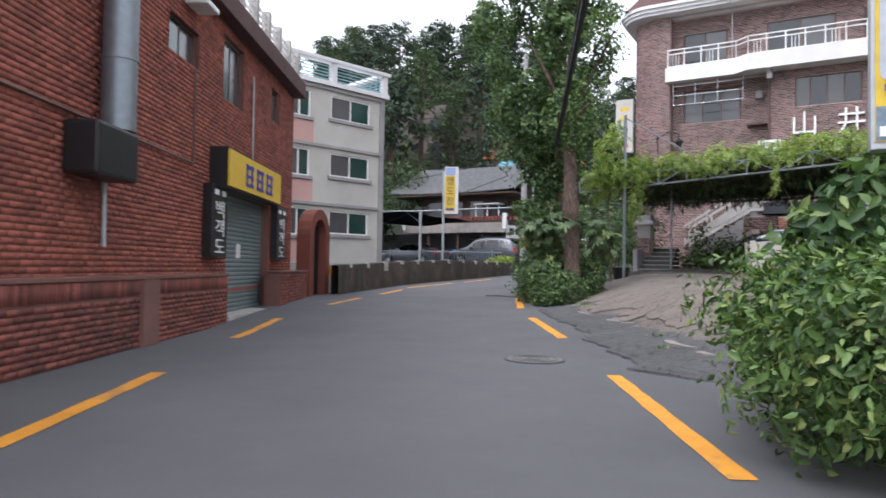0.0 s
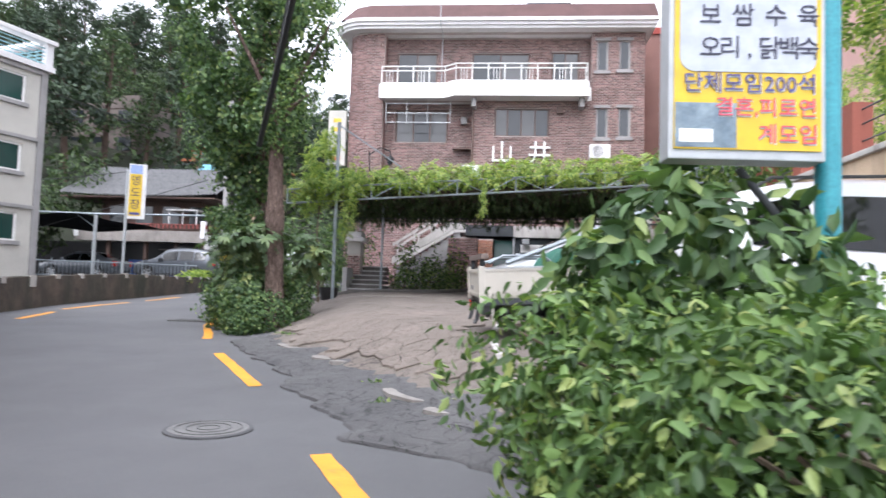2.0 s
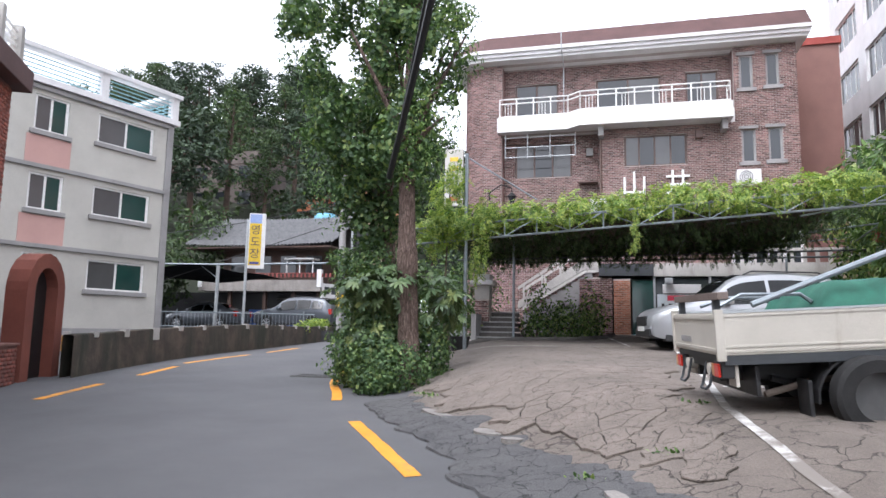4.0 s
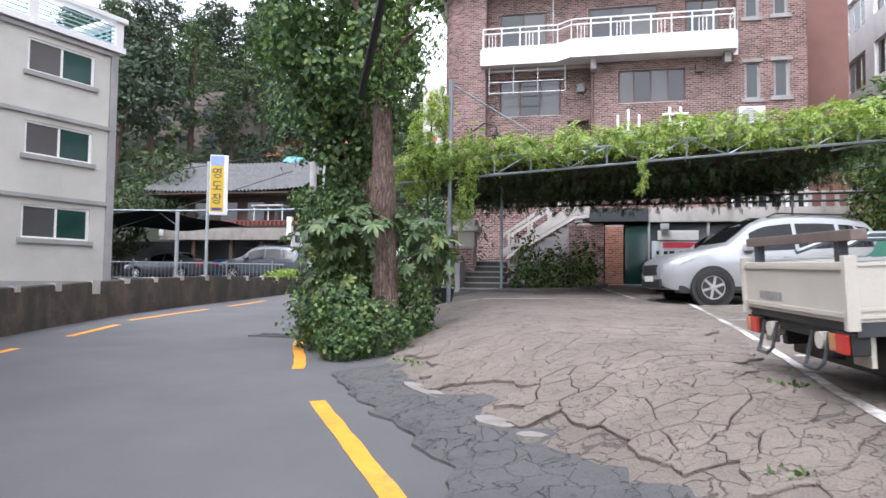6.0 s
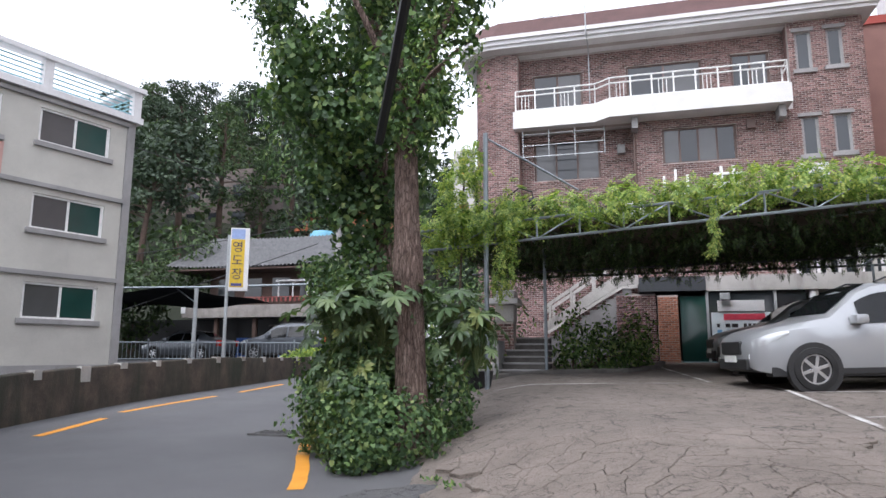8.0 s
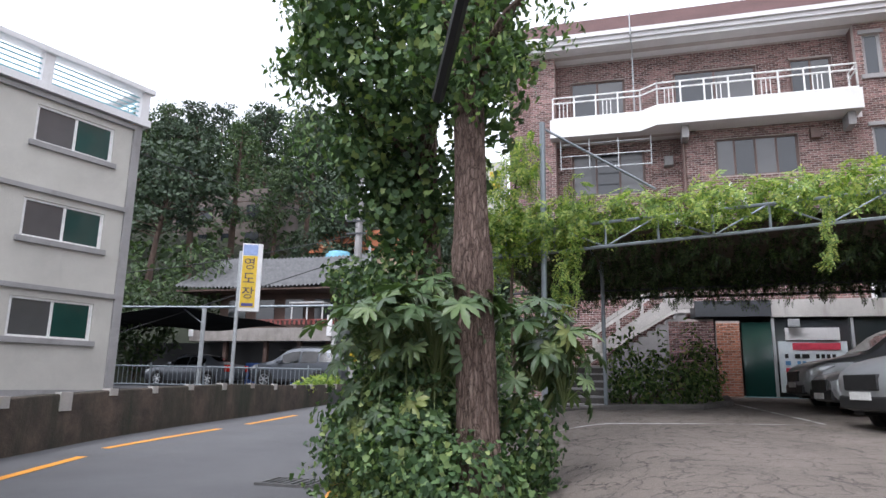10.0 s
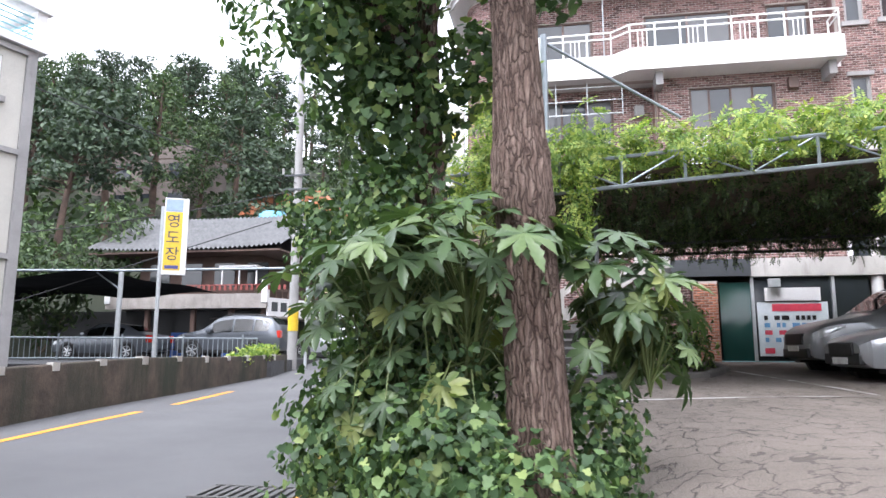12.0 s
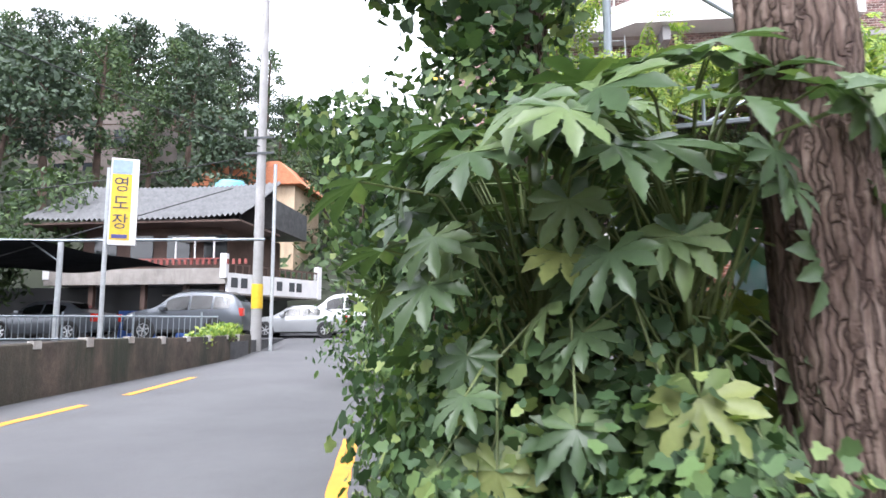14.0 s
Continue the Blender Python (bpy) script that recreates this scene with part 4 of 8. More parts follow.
# windows of the middle storey above the slab, with white balusters
mid = thing("terrace_rail", "white concrete terrace balustrade above the garage slab", "balustrade", (4, 31.9, 4.27))
part("top_rail", boxed(2.9, 8, GY + 0.1, GY + 0.28, 4.72, 4.84, 0.01), M_CONCRETE, mid)
for k in range(12):
    part("baluster", boxed(2.95 + 0.44 * k, 3.07 + 0.44 * k, GY + 0.13, GY + 0.25, 4.27, 4.718), M_CONCRETE, mid)
dark = thing("ground_window", "white-framed dark windows of the guest house behind the terrace", "window", (4, 33.3, 4.6), kind="structure")
part("glass", boxed(2.9, 5.55, HY - 0.04, HY - 0.02, 4.4, 6.2), M_GLASS, dark)
for x in (2.86, 3.5, 4.15, 4.8, 5.45):
    part("post", boxed(x, x + 0.13, HY - 0.12, HY - 0.041, 4.28, 6.2), M_WHITE, dark)
for z in (4.3, 5.3, 6.1):
    part("transom", boxed(2.86, 5.58, HY - 0.11, HY - 0.042, z, z + 0.09), M_WHITE, dark)
# outside stair with white cheeks, left of the garage
stair = thing("outside_stair", "outside stair with white concrete cheeks up to the terrace", "stair", (-4, 31.7, 1.4))
for y in (GY - 0.05, GY + 1.35):
    bm = bmesh.new()
    prism(bm, [(-5.7, 2.4), (-5.7, 2.72), (-3.1, 4.42), (-2.44, 4.42), (-2.44, 4.05), (-3.0, 4.02)], y, y + 0.14, "y")
    part("cheek", bm, M_CONCRETE, stair, "weathered white concrete cheek")
    for k in range(4):
        x = -5.5 + 0.75 * k
        part("rail_post", boxed(x, x + 0.09, y + 0.02, y + 0.12, 2.75 + 0.65 * (x + 5.6), 3.35 + 0.65 * (x + 5.6)), M_CONCRETE, stair)
    bm = bmesh.new()
    prism(bm, [(-5.7, 3.2), (-5.7, 3.34), (-2.9, 5.16), (-2.9, 5.02)], y + 0.01, y + 0.13, "y")
    part("handrail", bm, M_CONCRETE, stair)
for k in range(10):
    part("step", boxed(-5.5 + 0.28 * k, -5.2 + 0.28 * k, GY + 0.1, GY + 1.34, 1.2, 2.3 + 0.18 * k), M_GREYSTONE, stair)

# ---- leaves ----
OVAL = (np.array([(0, 0, 0), (0.28, 0.2, 0.06), (0.62, 0.17, 0.04), (1, 0, -0.12), (0.62, -0.17, 0.04), (0.28, -0.2, 0.06)]), np.array([(0, 3, 2, 1), (0, 5, 4, 3)]))
DIAMOND = (np.array([(0, 0, 0), (0.5, 0.28, 0.05), (1, 0, -0.06), (0.5, -0.28, 0.05)]), np.array([(0, 3, 2, 1)]))
lob = [(0, 0), (-0.12, 0.3), (0.1, 0.5), (0.42, 0.34), (0.62, 0.42), (1.0, 0), (0.62, -0.42), (0.42, -0.34), (0.1, -0.5), (-0.12, -0.3)]
LOBED = (np.array([(x, y, 0.12 * abs(y) - 0.08 * x) for x, y in lob]), np.array([(0, b, a) for a, b in zip(range(1, 9), range(2, 10))]))
fv, ff = [], []
for k in range(11):
    side, at = (-1, 1)[k % 2], 0.12 + 0.16 * (k // 2)
    base = np.array((at, 0, -0.25 * at * at))
    d = np.array((0.5, side * 0.85, -0.25)) if k < 10 else np.array((1.0, 0, -0.5))
    d = d / np.linalg.norm(d) * 0.3
    s = np.array((-d[1], d[0], 0)) * 0.24
    for p in (base, base + d * 0.45 + s, base + d, base + d * 0.45 - s):
        fv.append(p)
    ff.append((4 * k, 4 * k + 3, 4 * k + 2, 4 * k + 1))
FEATHER = (np.array(fv), np.array(ff))


def leaves(name, places, normals, sizes, material, parent, form=OVAL, droop=0.5, tilt=0.6, label=""):
    """Leaves at places, facing out along normals with some disorder, tips leaning down by droop."""
    tm, tf = form
    n = len(places)
    nr = normals + rng.normal(0, tilt, (n, 3))
    nr /= np.linalg.norm(nr, axis=1, keepdims=True)
    tip = rng.normal(0, 1, (n, 3)) + np.array((0, 0, -droop * 2)) + normals * 0.8
    tip -= nr * (tip * nr).sum(1, keepdims=True)
    tip /= np.linalg.norm(tip, axis=1, keepdims=True)
    b = np.cross(nr, tip)
    s = np.asarray(sizes)[:, None, None]
    v = places[:, None] + s * (tm[None, :, :1] * tip[:, None] + tm[None, :, 1:2] * b[:, None] + tm[None, :, 2:] * nr[:, None])
    f = (tf[None] + len(tm) * np.arange(n)[:, None, None]).reshape(-1, tf.shape[1])
    ob = shape(name, v.reshape(-1, 3), f, material, parent, label)
    return ob


def mass(blobs, per_area, lump=0.3, shell=0.45, freq=1.6):
    """Places over uneven rounded masses: (x, y, z, rx, ry, rz) each; deep inside other masses none."""
    P, N = [], []
    for x, y, z, rx, ry, rz in blobs:
        n = int(per_area * 4 * math.pi * ((rx * ry) ** 1.6 / 3 + (rx * rz) ** 1.6 / 3 + (ry * rz) ** 1.6 / 3) ** (1 / 1.6))
        d = rng.normal(0, 1, (n, 3))
        d /= np.linalg.norm(d, axis=1, keepdims=True)
        k = np.array([noise.noise((float(a) * freq + x, float(b_) * freq + y, float(c) * freq + z)) + 0.5 * noise.noise((float(a) * freq * 3 + x, float(b_) * freq * 3, float(c) * freq * 3)) for a, b_, c in d])
        r = (1 + lump * k) * (1 - shell * rng.random(n) ** 2)
        R = np.array((rx, ry, rz))
        P.append(np.array((x, y, z)) + d * r[:, None] * R)
        q = d / R
        N.append(q / np.linalg.norm(q, axis=1, keepdims=True))
    P, N = np.concatenate(P), np.concatenate(N)
    inside = np.zeros(len(P), int)
    for x, y, z, rx, ry, rz in blobs:
        inside += (((P - (x, y, z)) / (rx, ry, rz)) ** 2).sum(1) < 0.35
    keep = (inside == 0) & (P[:, 2] > ground_z(P[:, 0], P[:, 1]) + 0.02)
    return P[keep], N[keep]


def twigs(name, root, ends, parent, radius=0.02, material=M_TWIG):
    bm = bmesh.new()
    root = Vector(root)
    for e in ends:
        e = Vector(e)
        mid = root.lerp(e, 0.5) + Vector((rng.uniform(-0.1, 0.1), rng.uniform(-0.1, 0.1), 0.1 + rng.uniform(0, 0.15)))
        tube(bm, [root + Vector((rng.uniform(-0.15, 0.15), rng.uniform(-0.15, 0.15), 0)), mid, e], [radius, radius * 0.7, radius * 0.3], 5)
    return part(name, bm, material, parent, smooth=60)


# ---- the two ivy-clad trees at the bend ----
def trunk(name, points, radii, parent, sides=72, ridge=0.07):
    bm = bmesh.new()
    tube(bm, points, radii, sides)
    c = [Vector(p) for p in points]
    for v in bm.verts:
        q = min(c, key=lambda p: abs(p.z - v.co.z))
        o = v.co - q
        a = math.atan2(o.y, o.x)
        k = 1 + ridge * noise.noise((math.cos(a) * 2.6, math.sin(a) * 2.6, v.co.z * 0.9)) + ridge * 2.2 * abs(noise.noise((math.cos(a) * 6, math.sin(a) * 6, v.co.z * 0.8))) + ridge * 0.8 * noise.noise((math.cos(a) * 15, math.sin(a) * 15, v.co.z * 2))
        v.co = Vector((q.x + o.x * k, q.y + o.y * k, v.co.z))
    return part(name, bm, M_BARK, parent, smooth=50)


def line_up(points, step):
    p = np.array(points, float)
    z = np.arange(p[0, 2], p[-1, 2], step)
    return [(float(np.interp(k, p[:, 2], p[:, 0])), float(np.interp(k, p[:, 2], p[:, 1])), float(k)) for k in z]


def clumps(spine, count, seed):
    """Uneven clumps of leaves round an upright spine of (x, y, z, reach)."""
    r = np.random.default_rng(seed)
    s = np.array(spine)
    out = []
    for k in range(count):
        z = s[0, 2] + (s[-1, 2] - s[0, 2]) * (k + r.random()) / count
        x, y, w = (float(np.interp(z, s[:, 2], s[:, j])) for j in (0, 1, 3))
        a, d = r.uniform(0, 6.28), w * r.uniform(0.25, 1.0)
        q = r.uniform(0.22, 0.5)
        out.append((x + d * math.cos(a), y + d * math.sin(a), z, q, q, q * r.uniform(0.8, 1.5)))
    return out


tree = thing("tree", "tall tree with deeply furrowed bark and ivy over its crown", "tree", (-5.7, 16.5, 0.4), group="trees at the bend")
ln = line_up([(-5.62, 16.42, 0.1), (-5.7, 16.47, 1.5), (-5.78, 16.52, 3.2), (-5.85, 16.6, 5.5), (-5.7, 16.7, 9.5)], 0.12)
trunk("trunk", ln, [0.2 + 0.05 * math.exp(-(p[2] - 0.3) * 2.2) - 0.012 * p[2] + (0.02 if 2.6 < p[2] < 3.1 else 0) for p in ln], tree)
twigs("limb", (-5.8, 16.6, 4.8), [(-6.9, 16.0, 7.4), (-4.6, 16.3, 7.2), (-5.2, 17.5, 7.8), (-6.6, 17.4, 8.2), (-4.9, 15.8, 5.4)], tree, 0.07, M_BARK)
P, N = mass(clumps([(-5.85, 16.6, 4.5, 0.45), (-5.8, 16.7, 6.0, 0.75), (-5.7, 16.7, 7.5, 0.95), (-5.5, 16.6, 9.4, 1.2)], 34, 11), 210, 0.5, 0.7)
leaves("crown", P, N, rng.uniform(0.06, 0.11, len(P)), M_IVY, tree, LOBED)
P, N = mass(clumps([(-5.5, 16.4, 4.4, 0.5), (-5.4, 16.4, 6.5, 0.9), (-5.3, 16.5, 9.0, 1.2)], 18, 15), 150, 0.5, 0.8)
leaves("bright_sprays", P, N, rng.uniform(0.06, 0.11, len(P)), M_BUSH, tree, OVAL, 0.6, 0.7)
rear = thing("tree", "ivy-covered tree behind the furrowed trunk", "tree", (-6.67, 18.0, 0.4), group="trees at the bend")
ln = line_up([(-6.67, 18.05, 0.1), (-6.67, 18.04, 3), (-6.8, 18.0, 6), (-7.0, 18, 9.5)], 0.15)
trunk("trunk", ln, [0.15 + 0.05 * math.exp(-p[2]) - 0.006 * p[2] for p in ln], rear)
twigs("limb", (-6.8, 18.0, 4.2), [(-8.2, 17.6, 6.2), (-7.9, 18.4, 7.2), (-6.2, 17.4, 7.5), (-7.6, 17.2, 5.0)], rear, 0.06, M_BARK)
P, N = mass(clumps([(-6.85, 17.9, 3.6, 0.55), (-7.1, 17.8, 5.2, 1.05), (-7.5, 17.7, 6.6, 1.75), (-7.3, 17.8, 9.6, 1.9)], 58, 12), 210, 0.5, 0.7)
leaves("crown", P, N, rng.uniform(0.06, 0.11, len(P)), M_IVY, rear, LOBED)
P, N = mass(clumps([(-7.5, 17.4, 3.7, 0.3), (-7.85, 17.3, 4.4, 0.45), (-8.3, 17.3, 6.0, 0.55), (-8.8, 17.3, 7.8, 0.7)], 16, 15), 75, 0.6, 0.9)
leaves("drooping_sprays", P, N, rng.uniform(0.07, 0.13, len(P)), M_IVY, rear, OVAL, 0.7, 0.7)
climb = thing("ivy", "dense ivy climbing over a stump beside the road", "ivy", (-7.7, 18.2, 0.5))
P, N = mass([(-7.5, 18.3, 2.6, 0.5, 0.55, 0.65), (-7.05, 18.2, 1.6, 0.68, 0.7, 1.1), (-6.9, 17.7, 2.8, 0.5, 0.5, 0.5), (-7.95, 18.5, 3.05, 0.35, 0.4, 0.28), (-6.5, 17.6, 1.2, 0.85, 0.7, 1.0)], 430, 0.45, 0.5, 2.2)
leaves("foliage", P, N, rng.uniform(0.038, 0.078, len(P)), M_IVY, climb, LOBED)
part("stem", tube(bmesh.new(), [(-7.1, 18.2, 0.3), (-7.2, 18.2, 1.5), (-7.5, 18.3, 2.8)], [0.08, 0.06, 0.03], 8), M_BARK, climb)
mound = thing("ivy_mound", "low mound of ivy round the foot of the tree", "ivy", (-6, 16.2, 0.4))
P, N = mass([(-5.8, 16.1, 0.7, 0.62, 0.6, 0.5), (-6.25, 16.2, 0.85, 0.5, 0.5, 0.6), (-6.5, 16.75, 1.35, 0.6, 0.4, 0.6), (-5.35, 17.1, 1.0, 0.35, 0.4, 0.6), (-6.95, 16.9, 0.9, 0.5, 0.7, 0.7), (-6.15, 15.85, 0.5, 0.42, 0.35, 0.35)], 720, 0.5, 0.5, 2.4)
leaves("foliage", P, N, rng.uniform(0.035, 0.072, len(P)), M_IVY, mound, LOBED)
sh = thing("shrub", "small-leaved green shrub at the road edge", "shrub", (-7.6, 17.3, 0.4))
P, N = mass([(-7.1, 17.4, 0.8, 0.35, 0.5, 0.6), (-7.35, 18.2, 1.0, 0.38, 0.5, 0.7)], 520, 0.3)
leaves("foliage", P, N, rng.uniform(0.035, 0.07, len(P)), M_BUSH, sh, OVAL)

# ---- fatsia: large fingered leaves on long stalks ----
def fatsia_leaf(seed, lobes=9):
    """A palm-shaped blade: broad toothed lobes with folded midribs, arched down towards uneven tips."""
    r = np.random.default_rng(seed)
    vs, fs = [(0, 0, 0)], []
    rims = []
    steps_out = ((0.36, 0.085), (0.5, 0.13), (0.56, 0.115), (0.66, 0.165), (0.72, 0.13), (0.82, 0.12), (0.88, 0.07))
    for k in range(lobes):
        a = radians(-140 + 280 * k / (lobes - 1)) + r.uniform(-0.06, 0.06)
        L = (1.0 - 0.36 * abs(a / radians(140)) ** 1.4) * r.uniform(0.9, 1.06)
        sag, fold = r.uniform(0.16, 0.42), r.uniform(0.3, 0.6)
        d, q = np.array((math.cos(a), math.sin(a))), np.array((-math.sin(a), math.cos(a)))

        def spot(f, w):
            p = d * f * L + q * w
            vs.append((p[0], p[1], 0.05 * f - sag * (f * L) ** 2 + fold * abs(w) - 0.05))
            return len(vs) - 1
        near = [spot(f, -w * r.uniform(0.85, 1.1)) for f, w in steps_out]
        tip = spot(1.0, r.uniform(-0.03, 0.03))
        far = [spot(f, w * r.uniform(0.85, 1.1)) for f, w in steps_out]
        rib = [spot(f, 0.0) for f in (0.36, 0.56, 0.76)]
        ribs = [rib[0], rib[0], rib[1], rib[1], rib[2], rib[2], rib[2]]
        for side, flip in ((near, False), (far, True)):
            loop = side + [tip]
            mid = ribs + [rib[2]]
            fs.append((0, loop[0], rib[0]) if not flip else (0, rib[0], loop[0]))
            for i in range(7):
                tri = [(loop[i], loop[i + 1], mid[i])]
                if mid[i + 1] != mid[i]:
                    tri.append((mid[i], loop[i + 1], mid[i + 1]))
                fs += [t if not flip else t[::-1] for t in tri]
        rims.append((near[0], far[0]))
    for (_, p), (q, _) in zip(rims, rims[1:]):
        fs.append((0, p, q))
    return np.array(vs), np.array(fs)


fatsia = thing("fatsia_shrub", "glossy fatsia shrub with large fingered leaves under the tree", "shrub", (-6.5, 16.7, 0.4))
blade_me = {}
for key, mat in (("leaf", M_FATSIA), ("old", M_FATSIAOLD)):
    blade_me[key] = []
    for seed in range(5):
        ob = shape("leaf", *fatsia_leaf(seed), mat, smooth=60)
        blade_me[key].append(ob.data)
        bpy.data.objects.remove(ob)
stalks = bmesh.new()
heads = [((-6.15, 16.62, 2.12), 1.0, 74), ((-6.72, 16.75, 2.02), 1.0, 70), ((-5.2, 17.0, 1.95), 0.65, 34), ((-4.95, 17.05, 1.75), 0.5, 22), ((-6.5, 17.2, 2.2), 0.8, 16), ((-6.95, 17.1, 1.75), 0.7, 16)]
for (hx, hy, hz), reach, count in heads:
    tube(stalks, [(hx * 0.4 - 6.2 * 0.6, hy * 0.4 + 17.0 * 0.6, 0.4), (hx * 0.7 - 6.2 * 0.3, hy, hz - 0.6), (hx, hy, hz)], [0.035, 0.03, 0.025], 6)
    for k in range(count):
        a = 2.4 * k + rng.uniform(-0.3, 0.3)
        ring = k / count
        out = reach * (0.35 + 0.65 * ring) * rng.uniform(0.85, 1.1)
        low_leaf = k % 5 in (1, 3, 4)
        rise = rng.uniform(-0.8 if hx < -5.6 else -0.3, 0.25) if low_leaf else 0.5 - 0.25 * ring + rng.uniform(-0.08, 0.08)
        out *= 0.8 if low_leaf else 1.0
        tip = Vector((hx + out * math.cos(a) * 0.8, hy + out * math.sin(a) * 0.8, hz + rise))
        from_z = hz - 0.05 - (rng.uniform(0.2, 0.75 if hx < -5.6 else 0.3) if low_leaf else 0.3 * ring)
        tube(stalks, [(hx, hy, from_z), (hx + 0.45 * out * math.cos(a), hy + 0.45 * out * math.sin(a), hz + rise * 0.75 + 0.03), tip], [0.007, 0.006, 0.004], 5)
        old = low_leaf and rng.random() < 0.15
        blade = new("leaf", blade_me["old" if old else "leaf"][k % 5])
        size = rng.uniform(0.15, 0.23) if low_leaf else rng.uniform(0.19, 0.29)
        lean = rng.uniform(35, 80) if low_leaf else 4 + 32 * ring + rng.uniform(-20, 18)
        blade.matrix_basis = Matrix.Translation(tip) @ Matrix.Rotation(a, 4, "Z") @ Matrix.Rotation(radians(lean), 4, "Y") @ Matrix.Rotation(radians(rng.uniform(-20, 20)), 4, "X") @ Matrix.Scale(size, 4)
        child_of(blade, fatsia)
# long hanging old leaves
for (x, y, z), s, kind in (((-6.3, 16.1, 1.05), 0.2, "old"), ((-6.6, 16.25, 1.4), 0.17, "leaf"), ((-6.85, 16.35, 1.25), 0.19, "old")):
    tube(stalks, [(x * 0.3 - 6.45 * 0.7, y * 0.3 + 16.6 * 0.7, 1.9), (x, y + 0.12, z + 0.35), (x, y, z)], [0.006, 0.006, 0.005], 5)
    blade = new("leaf", blade_me[kind][2])
    blade.matrix_basis = Matrix.Translation((x, y, z)) @ Matrix.Rotation(radians(-90 + rng.uniform(-40, 40)), 4, "Z") @ Matrix.Rotation(radians(62 + rng.uniform(-10, 15)), 4, "Y") @ Matrix.Scale(s, 4)
    child_of(blade, fatsia)
part("stem", stalks, plain("green_stalk", (0.1, 0.13, 0.04), 0.6), fatsia, smooth=60)

# ---- the bush beside the road where the walk begins ----
bush = thing("roadside_bush", "spreading green bush overhanging the road edge", "bush", (1.2, 5, 0.3))
B1 = [(0.35, 4.9, 0.75, 0.75, 0.8, 0.6), (1.3, 4.3, 0.75, 0.95, 0.85, 0.62), (2.4, 3.9, 0.8, 1.0, 0.9, 0.65), (1.2, 5.6, 0.9, 1.0, 0.9, 0.55), (-0.15, 5.7, 0.75, 0.55, 0.6, 0.55), (2.6, 5.2, 0.9, 1.0, 1.0, 0.6), (0.3, 6.3, 0.85, 0.7, 0.6, 0.6)]
P, N = mass(B1, 760, 0.6, 0.55, 2.8)
leaves("foliage", P, N, rng.uniform(0.055, 0.115, len(P)), M_BUSH, bush, OVAL, 0.4, 0.75)
twigs("stem", (1.2, 4.9, 0.2), [(b[0], b[1], b[2] + 0.3) for b in B1] + [(-0.6, 5.6, 1.2), (0.2, 4.2, 1.0), (-0.3, 5.2, 0.6)], bush, 0.02)
P, N = mass([(-0.6, 5.7, 1.05, 0.45, 0.45, 0.3), (-0.2, 5.0, 0.55, 0.45, 0.5, 0.4), (-0.35, 6.3, 1.25, 0.4, 0.4, 0.25), (0.9, 4.3, 1.4, 0.4, 0.4, 0.2), (2.2, 4.4, 1.5, 0.5, 0.5, 0.2)], 230, 0.6, 0.8)
leaves("sprays", P, N, rng.uniform(0.05, 0.1, len(P)), M_BUSH, bush, OVAL, 0.6, 0.6)
tall = thing("broadleaf_shrub", "upright shrub with large green leaves behind the bush", "shrub", (0.45, 6.4, 0.4))
P, N = mass([(0.3, 6.6, 1.7, 0.5, 0.45, 0.5), (0.75, 6.5, 1.55, 0.5, 0.45, 0.48), (0.0, 6.5, 1.45, 0.4, 0.4, 0.42), (1.1, 6.6, 1.35, 0.4, 0.4, 0.4)], 190, 0.4, 0.5)
leaves("foliage", P, N, rng.uniform(0.13, 0.22, len(P)), M_IVY, tall, OVAL, 0.5, 0.5)
twigs("stem", (0.35, 6.5, 0.4), [(0.3, 6.6, 1.8), (0.7, 6.5, 1.6), (0.0, 6.5, 1.5)], tall, 0.02)

# ---- pergola over the yard ----
pergola = thing("pergola", "steel pipe pergola with trussed beams across the yard", "pergola", (-2, 25, 1))
PY0, PY1 = 21.5, 30.4
def low_z(x):
    return 3.9 + (x + 5.7) * 0.068
bm = bmesh.new()
xs = np.arange(-7.2, 8.1, 0.85)
tube(bm, [(float(x), PY0, low_z(x)) for x in xs], 0.03, 6)
tube(bm, [(float(x), PY0, low_z(x) + 0.42) for x in xs], 0.028, 6)
for k, x in enumerate(xs[:-1]):
    tube(bm, [(float(x), PY0, low_z(x)), (float(x), PY0, low_z(x) + 0.42)], 0.022, 5)
    a, b = (x, xs[k + 1]) if k % 2 else (xs[k + 1], x)
    tube(bm, [(float(a), PY0, low_z(a)), (float(b), PY0, low_z(b) + 0.42)], 0.016, 5)
part("front_truss", bm, M_PIPE, pergola, "grey pipe truss")
bm = bmesh.new()
tube(bm, [(-7.2, PY1, 4.2), (8, PY1, 4.35)], 0.04, 6)
tube(bm, [(-7.2, 27.0, 3.95), (8, 27.0, 4.2)], 0.03, 6)
part("rear_beam", bm, M_DARKSTEEL, pergola)
for k in range(9):
    x = -6.8 + 1.75 * k
    part("cross_pipe", tube(bmesh.new(), [(x, PY0 + 0.04, low_z(x) + 0.38), (x + 0.2, PY1, 4.28)], 0.028, 6), M_PIPE, pergola)
for x, y, s in ((4.9, 23, 0.9), (5.6, 26, 0.6), (3.4, 24, 0.75), (5.2, 28.5, 0.4)):
    part("brace_pipe", tube(bmesh.new(), [(x - 2.4, y - 1.4, 4.35), (x + 2.6, y + 0.6, 4.6 + s)], 0.025, 6), M_PIPE, pergola)
for x, y in ((-4.85, 24.6), (7.6, 21.5), (7.6, 30.4), (-6.9, 30.4), (4.2, 30.35)):
    part("post", tube(bmesh.new(), [(x, y, gz(x, y) - 0.05), (x, y, 4.3)], 0.04, 8), M_PIPE, pergola)
